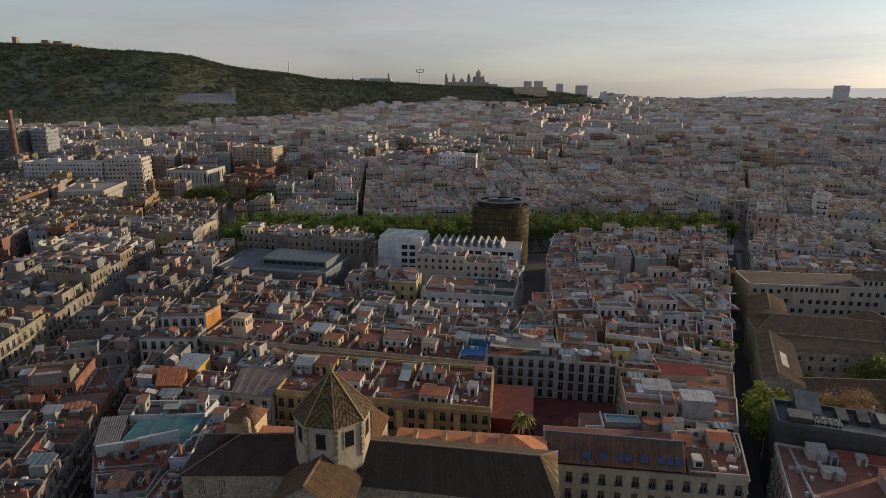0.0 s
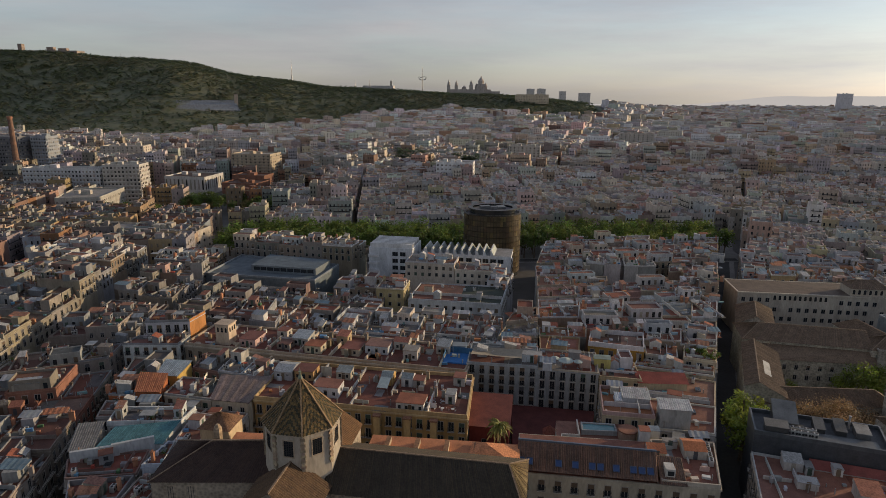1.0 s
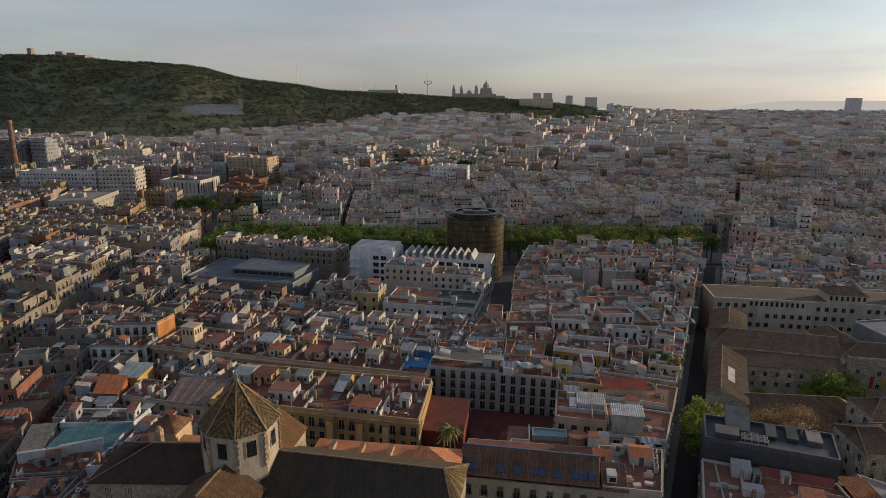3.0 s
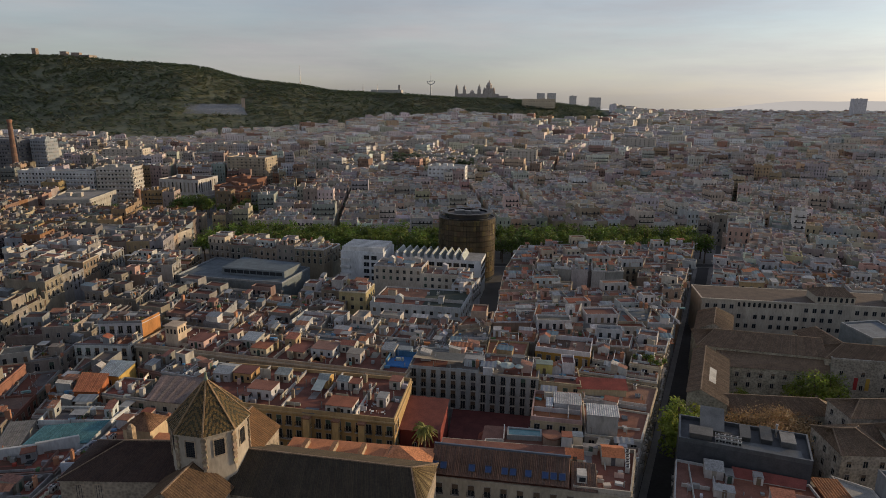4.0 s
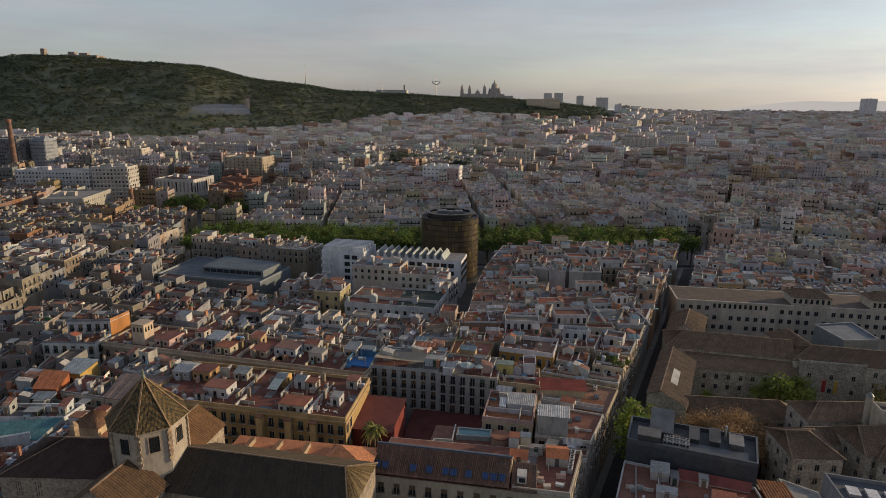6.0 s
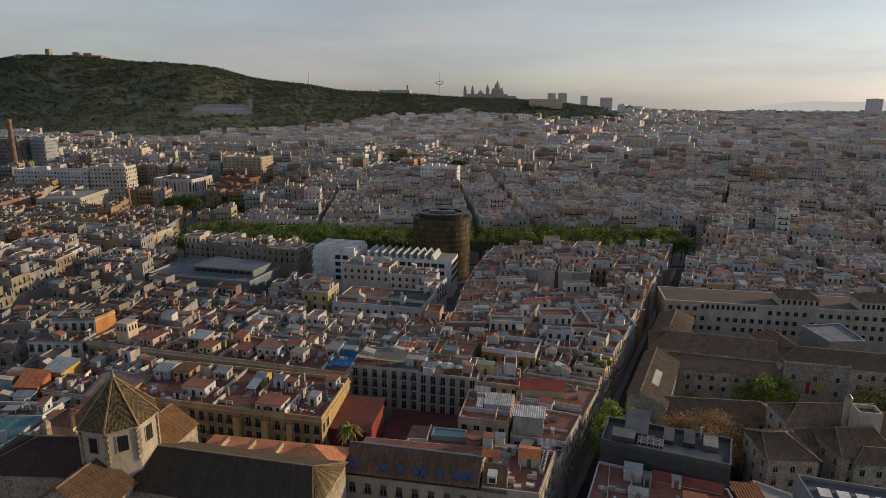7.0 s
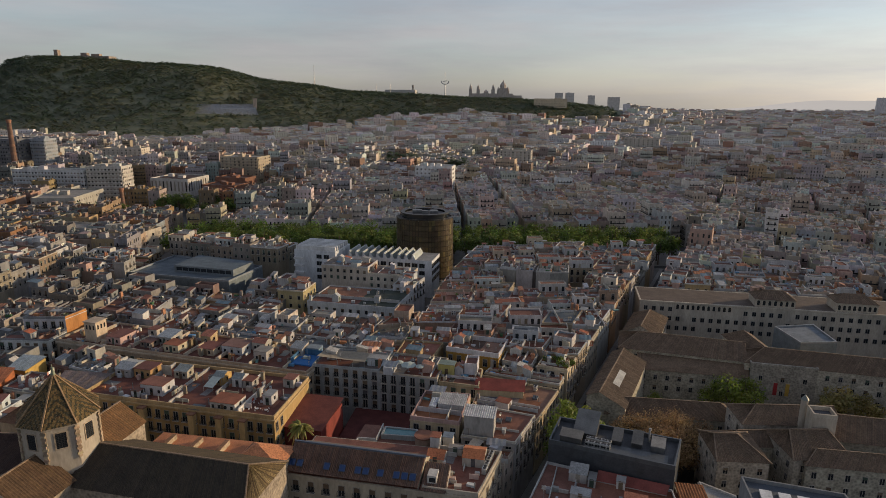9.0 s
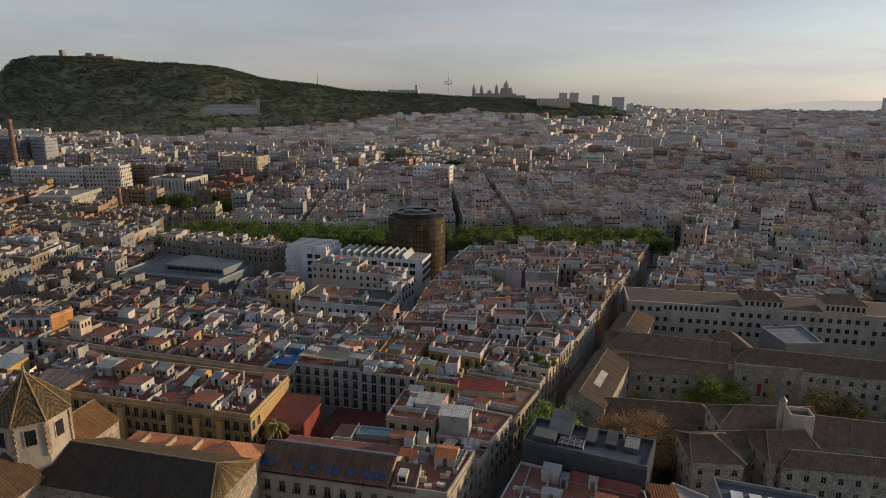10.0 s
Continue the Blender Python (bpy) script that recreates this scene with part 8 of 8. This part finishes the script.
# ---- the wooded hill ----
def wood(m, x, y, z, r, rng, tint, n=11):
    """A crown of loose leaf sprays over one stem."""
    for _ in range(n):
        d = Vector((rng.gauss(0, 0.8), rng.gauss(0, 0.8), abs(rng.gauss(0.75, 0.55)))).normalized()
        p = Vector((x, y, z + r * 0.35)) + Vector((d.x * r, d.y * r, d.z * r * 1.15)) * rng.uniform(0.55, 1.0)
        face = (d * 0.35 + Vector((rng.gauss(0, 0.15), rng.gauss(0, 0.15), 0.9))).normalized()
        u = face.cross(Vector((rng.gauss(0, 1), rng.gauss(0, 1), rng.gauss(0, 1)))).normalized() * r * rng.uniform(0.3, 0.55)
        w = face.cross(u).normalized() * r * rng.uniform(0.25, 0.45)
        m.face([tuple(p - u), tuple(p - w), tuple(p + u), tuple(p + w)], LEAF, shade(tint, rng, 0.12))


rng = random.Random(17)
m = Mesh()
HILL = [(0.10, 0.135, 0.08), (0.115, 0.15, 0.075), (0.085, 0.12, 0.075), (0.15, 0.165, 0.085), (0.15, 0.145, 0.09)]
count = 0
while count < 18500:
    y = 1000 + 1250 * math.sqrt(rng.random())
    x = rng.uniform(-0.85, 0.30) * y
    if not wooded(x, y) or x > 380 or any(inside((x, y), q) for q in KEEP):
        continue
    if noise.noise((x / 60, y / 60, 5.0)) < -0.58:
        continue
    count += 1
    wood(m, x, y, land(x, y), rng.uniform(3.4, 7.2), rng, HILL[int(5 * (0.5 + 0.45 * noise.noise((x / 130, y / 130, 1.0))) + rng.uniform(-1, 1)) % 5], 13)
solid("hill_woods", m, "dense dark green woods covering the hillside", kind="stuff")
m = Mesh()
for gx, gy, wide, deep in GROVES:
    for _ in range(int(wide * deep / 16)):
        x, y = gx + rng.uniform(-0.5, 0.5) * wide, gy + rng.uniform(-0.5, 0.5) * deep
        wood(m, x, y, rng.uniform(11, 24), rng.uniform(3.4, 5.4), rng, HILL[rng.randrange(3)], 12)
for _ in range(4200):
    y = rng.uniform(420, 1700)
    x = rng.uniform(-0.8, 0.85) * y
    if wooded(x, y) or any(inside((x, y), q) for q in KEEP) or noise.noise((x / 70, y / 70, 9.0)) < 0.22:
        continue
    wood(m, x, y, land(x, y) + 9, rng.uniform(3, 5), rng, HILL[rng.randrange(5)], 9)
solid("street_trees_far", m, "scattered green street trees among the far houses", kind="stuff")

# stadium terrace, castle, masts, palace with domes
st = thing("stadium_stand", (-570, 1440, 40), "pale terraced stadium stand on the wooded hillside", "stadium")
a, b = Vector((-632, 1402)), Vector((-508, 1466))
d = (b - a).normalized()
n = Vector((-d.y, d.x))
for k in range(9):
    p, q = a + n * (10 + k * 9) + d * k, b + n * (10 + k * 9)
    m = Mesh()
    m.prism([tuple(p), tuple(q), tuple(q + n * 9), tuple(p + n * 9)], 20, 48 + k * 2.5, PLASTER, (0.26, 0.28, 0.31), CLOTH, (0.22, 0.29, 0.38) if k % 3 else (0.40, 0.41, 0.42))
    part("terrace", m, st)
for k in range(20):
    p = a.lerp(b, k / 19) + n * 6
    m = Mesh()
    m.box(p.x, p.y, 20, 45.5, 2.2, 2.2, 0, PLASTER, (0.52, 0.50, 0.47))
    part("column", m, st)
p = b + n * 60
m = Mesh()
m.box(p.x, p.y, 30, 80, 8, 8, 0.4, PLASTER, (0.45, 0.36, 0.28))
m.box(p.x, p.y, 80, 82, 10, 10, 0.4, PLASTER, (0.4, 0.32, 0.25))
part("tower", m, st)

ca = thing("hilltop_castle", (-1260, 1900, 190), "long low stone castle with square tower on the hilltop", "castle")
m = Mesh()
m.prism([(-1330, 1890), (-1130, 1890), (-1130, 1930), (-1330, 1930)], 150, 200, STONE, (0.34, 0.29, 0.24))
part("rampart", m, ca)
for x, w, h in ((-1305, 12, 219), (-1215, 20, 210), (-1178, 26, 207)):
    m = Mesh()
    m.box(x, 1905, 199, h, w, 14, 0, STONE, (0.34, 0.27, 0.22))
    part("tower", m, ca)


def mast(x, y, z, h, name, label):
    e = thing(name, (x, y, z), label, "mast")
    m = Mesh()
    m.tube(x, y, z, z + h * 0.55, 2.0, 1.2, METAL, (0.35, 0.35, 0.36), n=6)
    m.tube(x, y, z + h * 0.55, z + h, 0.9, 0.4, METAL, (0.35, 0.35, 0.36), n=6)
    part("pole", m, e)
    return e


tw = mast(-140, 2300, 70, 102, "telecom_tower", "white sculptural telecommunication tower with slanted needle")
m = Mesh()
for k in range(20):
    a, b = math.pi * (0.85 + 1.3 * k / 20), math.pi * (0.85 + 1.3 * (k + 1) / 20)
    m.bar((-140 + 13 * math.cos(a), 2300, 137 + 8 * math.sin(a)), (-140 + 13 * math.cos(b), 2300, 137 + 8 * math.sin(b)), 1.3, METAL, (0.4, 0.4, 0.41))
m.bar((-149, 2300, 137), (-132, 2300, 141), 1.0, METAL, (0.4, 0.4, 0.41))
part("ring", m, tw)
mast(-527, 2000, 100, 80, "radio_mast", "thin steel radio mast on the ridge")
mast(-285, 2000, 85, 38, "radio_mast", "thin steel radio mast on the ridge")
mast(-330, 2000, 88, 36, "radio_mast", "thin steel radio mast on the ridge")
mast(-1005, 1900, 165, 28, "radio_mast", "thin steel radio mast on the ridge")
ol = thing("olympic_stadium", (-230, 2150, 85), "flat pale stadium roof rim with slender stone tower", "stadium")
m = Mesh()
m.prism([(-330, 2150), (-228, 2150), (-228, 2200), (-330, 2200)], 70, 108, PLASTER, (0.55, 0.52, 0.48))
part("rim", m, ol)
m = Mesh()
m.box(-236, 2160, 70, 124, 6, 6, 0, PLASTER, (0.45, 0.4, 0.35))
part("tower", m, ol)

pn = thing("domed_palace", (30, 2223, 70), "grand domed palace with slim towers on the hill", "palace")
# stone lightened to hold the haze in front of the palace
STN = (0.50, 0.44, 0.39)
m = Mesh()
m.prism([(-50, 2215), (100, 2215), (100, 2255), (-50, 2255)], 50, 98, PLASTER, STN)
part("main_wing", m, pn)


def domed(x, y, w, z0, z1, top):
    m = Mesh()
    m.box(x, y, z0, z1, w, w, 0, PLASTER, STN)
    m.tube(x, y, z1, z1 + (top - z1) * 0.35, w * 0.42, w * 0.40, PLASTER, STN, n=10)
    m.tube(x, y, z1 + (top - z1) * 0.35, z1 + (top - z1) * 0.7, w * 0.42, w * 0.2, PLASTER, STN, n=10)
    m.tube(x, y, z1 + (top - z1) * 0.7, top, w * 0.12, w * 0.03, PLASTER, STN, n=8)
    part("domed_tower", m, pn)


for x, w, z1, top in ((-45, 11, 112, 130), (-19, 11, 112, 128), (32, 12, 112, 130), (66, 26, 116, 143), (82, 10, 108, 122), (8, 18, 100, 112), (50, 10, 106, 120)):
    domed(x, 2226, w, 60, z1, top)
m = Mesh()
m.prism([(96, 2210), (130, 2210), (130, 2240), (96, 2240)], 50, 92, PLASTER, STN)
part("side_wing", m, pn)
slab("cream_exhibition_hall", [(150, 1780), (240, 1776), (241, 1800), (151, 1804)], 24, (0.6, 0.5, 0.36), "long cream exhibition hall below the palace", 3, 20, z=land(190, 1790))

# far hazy hills closing the view; the haze on them is an added glow
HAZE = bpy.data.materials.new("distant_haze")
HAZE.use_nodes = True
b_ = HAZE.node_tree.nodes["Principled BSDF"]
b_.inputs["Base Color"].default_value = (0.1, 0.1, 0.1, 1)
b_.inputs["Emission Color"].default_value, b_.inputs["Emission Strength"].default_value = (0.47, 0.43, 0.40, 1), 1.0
m = Mesh()
pts = []
for k in range(61):
    x = -700 + k * 90
    hgt = 8 + 0.42 * max(0, 150 * math.exp(-((x - 2650) / 620) ** 2) + 95 * math.exp(-((x - 2000) / 330) ** 2) + 150 * math.exp(-((x - 3700) / 700) ** 2)) * (1 + 0.10 * noise.noise((x / 210, 0, 0)))
    pts.append((x, hgt))
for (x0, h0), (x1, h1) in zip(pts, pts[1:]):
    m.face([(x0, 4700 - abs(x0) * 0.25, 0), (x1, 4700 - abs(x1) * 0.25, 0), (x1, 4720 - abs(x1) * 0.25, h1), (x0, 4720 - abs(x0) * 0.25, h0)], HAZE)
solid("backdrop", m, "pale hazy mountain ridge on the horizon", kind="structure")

# ---- small things on the roofs ----
def antenna_data(seed):
    rng = random.Random(seed)
    m = Mesh()
    h = rng.uniform(2.6, 4.2)
    m.bar((0, 0, 0), (0, 0, h), 0.035, METAL, (0.4, 0.4, 0.4))
    m.bar((-0.7, 0, h - 0.3), (0.7, 0, h - 0.3), 0.025, METAL, (0.5, 0.5, 0.5))
    for k in range(6):
        x = -0.65 + k * 0.26
        m.bar((x, -0.35, h - 0.3), (x, 0.35, h - 0.3), 0.018, METAL, (0.5, 0.5, 0.5))
    m.bar((-0.4, 0, h - 0.9), (0.4, 0, h - 0.9), 0.02, METAL, (0.5, 0.5, 0.5))
    return m.data("antenna")


def dish_data():
    m = Mesh()
    m.bar((0, 0, 0), (0, 0, 0.8), 0.03, METAL, (0.4, 0.4, 0.4))
    n = 12
    ring = [(0.45 * math.cos(2 * math.pi * i / n), -0.18, 0.95 + 0.45 * math.sin(2 * math.pi * i / n)) for i in range(n)]
    for i in range(n):
        m.face([ring[i], ring[(i + 1) % n], (0, 0, 0.95)], METAL, (0.68, 0.68, 0.66))
    m.bar((0, 0, 0.9), (0, -0.5, 0.95), 0.02, METAL, (0.4, 0.4, 0.4))
    return m.data("satellite_dish")


def tank_data():
    m = Mesh()
    m.tube(0, 0, 0.2, 1.7, 0.65, 0.65, METAL, (0.6, 0.62, 0.62), n=12)
    m.tube(0, 0, 1.7, 1.95, 0.65, 0.2, METAL, (0.6, 0.62, 0.62), n=12)
    for x, y in ((-.45, -.45), (.45, -.45), (.45, .45), (-.45, .45)):
        m.bar((x, y, 0), (x, y, 0.3), 0.05, METAL, (0.3, 0.3, 0.3))
    return m.data("water_tank")


def pot_data(seed):
    rng = random.Random(seed)
    m = Mesh()
    m.tube(0, 0, 0, 0.5, 0.22, 0.32, BRICK, (0.38, 0.17, 0.10), n=9)
    for _ in range(34):
        d = Vector((rng.gauss(0, 1), rng.gauss(0, 1), abs(rng.gauss(0.5, 0.7)))).normalized()
        p = Vector((0, 0, 0.55)) + d * rng.uniform(0.3, 0.95)
        u = Vector((rng.gauss(0, 1), rng.gauss(0, 1), rng.gauss(0, 1))).normalized() * 0.2
        w = d.cross(u).normalized() * 0.13
        m.face([tuple(p - u), tuple(p - w), tuple(p + u), tuple(p + w)], LEAF, shade((0.08, 0.13, 0.03), rng, 0.4))
    return m.data("potted_plant")


def lattice_data():
    m = Mesh()
    for x in (-1.6, 1.6):
        for y in (-1.2, 1.2):
            m.bar((x, y, 0), (x, y, 2.3), 0.05, METAL, (0.3, 0.28, 0.25))
    m.prism(rect(0, 0, 3.5, 2.7), 2.3, 2.36, METAL, (0.42, 0.42, 0.40), bottom=True)
    return m.data("pergola")


def washing_data():
    m = Mesh()
    for x in (-1.8, 1.8):
        m.bar((x, 0, 0), (x, 0, 1.9), 0.03, METAL, (0.4, 0.4, 0.4))
    m.bar((-1.8, 0, 1.85), (1.8, 0, 1.85), 0.01, METAL, (0.6, 0.6, 0.6))
    rng = random.Random(3)
    x = -1.7
    while x < 1.4:
        w, h = rng.uniform(0.35, 0.8), rng.uniform(0.5, 1.2)
        t = rng.choice(((0.75, 0.75, 0.75), (0.3, 0.4, 0.6), (0.6, 0.25, 0.2), (0.7, 0.68, 0.55)))
        m.face([(x, 0.02, 1.85 - h), (x + w, -0.03, 1.85 - h), (x + w, 0, 1.84), (x, 0, 1.84)], CLOTH, t)
        m.face([(x, 0.05, 1.85 - h), (x, 0.015, 1.84), (x + w, 0.015, 1.84), (x + w, 0.0, 1.85 - h)], CLOTH, t)
        x += w + 0.12
    return m.data("washing_line")


ANT = [antenna_data(s) for s in (1, 2, 3)]
DISH, TANK, POTS, PERGOLA, WASHING = dish_data(), tank_data(), [pot_data(s) for s in (1, 2)], lattice_data(), washing_data()
SMALL = [("antenna", "thin metal television antenna on a house roof", "antenna", "rooftop antennas"), ("satellite_dish", "white satellite dish on a house roof", "satellite dish", "rooftop dishes"),
         ("water_tank", "pale metal water tank on a house roof", "water tank", "rooftop tanks"), ("potted_plant", "green plant in a clay pot on a roof terrace", "potted plant", "terrace plants"),
         ("pergola", "metal-roofed pergola on a roof terrace", "pergola", "terrace pergolas"), ("washing_line", "washing line hung with laundry on a roof terrace", "washing line", "terrace washing lines")]
rng = random.Random(77)
for P, wide, deep, h, turn in SPOTS:
    for kind, chance in ((0, 0.85), (1, 0.4), (2, 0.14), (3, 0.3), (4, 0.18), (5, 0.14)):
        if rng.random() > chance:
            continue
        x, y = P(rng.uniform(-0.42, 0.42) * wide, rng.uniform(-0.42, 0.42) * deep)
        data = (rng.choice(ANT), DISH, TANK, rng.choice(POTS), PERGOLA, WASHING)[kind]
        name, label, cat, group = SMALL[kind]
        tagged(placed(name, data, None, (x, y, h + 0.02), turn + (rng.uniform(-0.5, 0.5) if kind < 2 else 0)), label, cat, group)
    if rng.random() < 0.5:
        x, y = P(rng.uniform(-0.4, 0.4) * wide, rng.uniform(-0.4, 0.4) * deep)
        ac_unit(x, y, h + 0.02, turn)
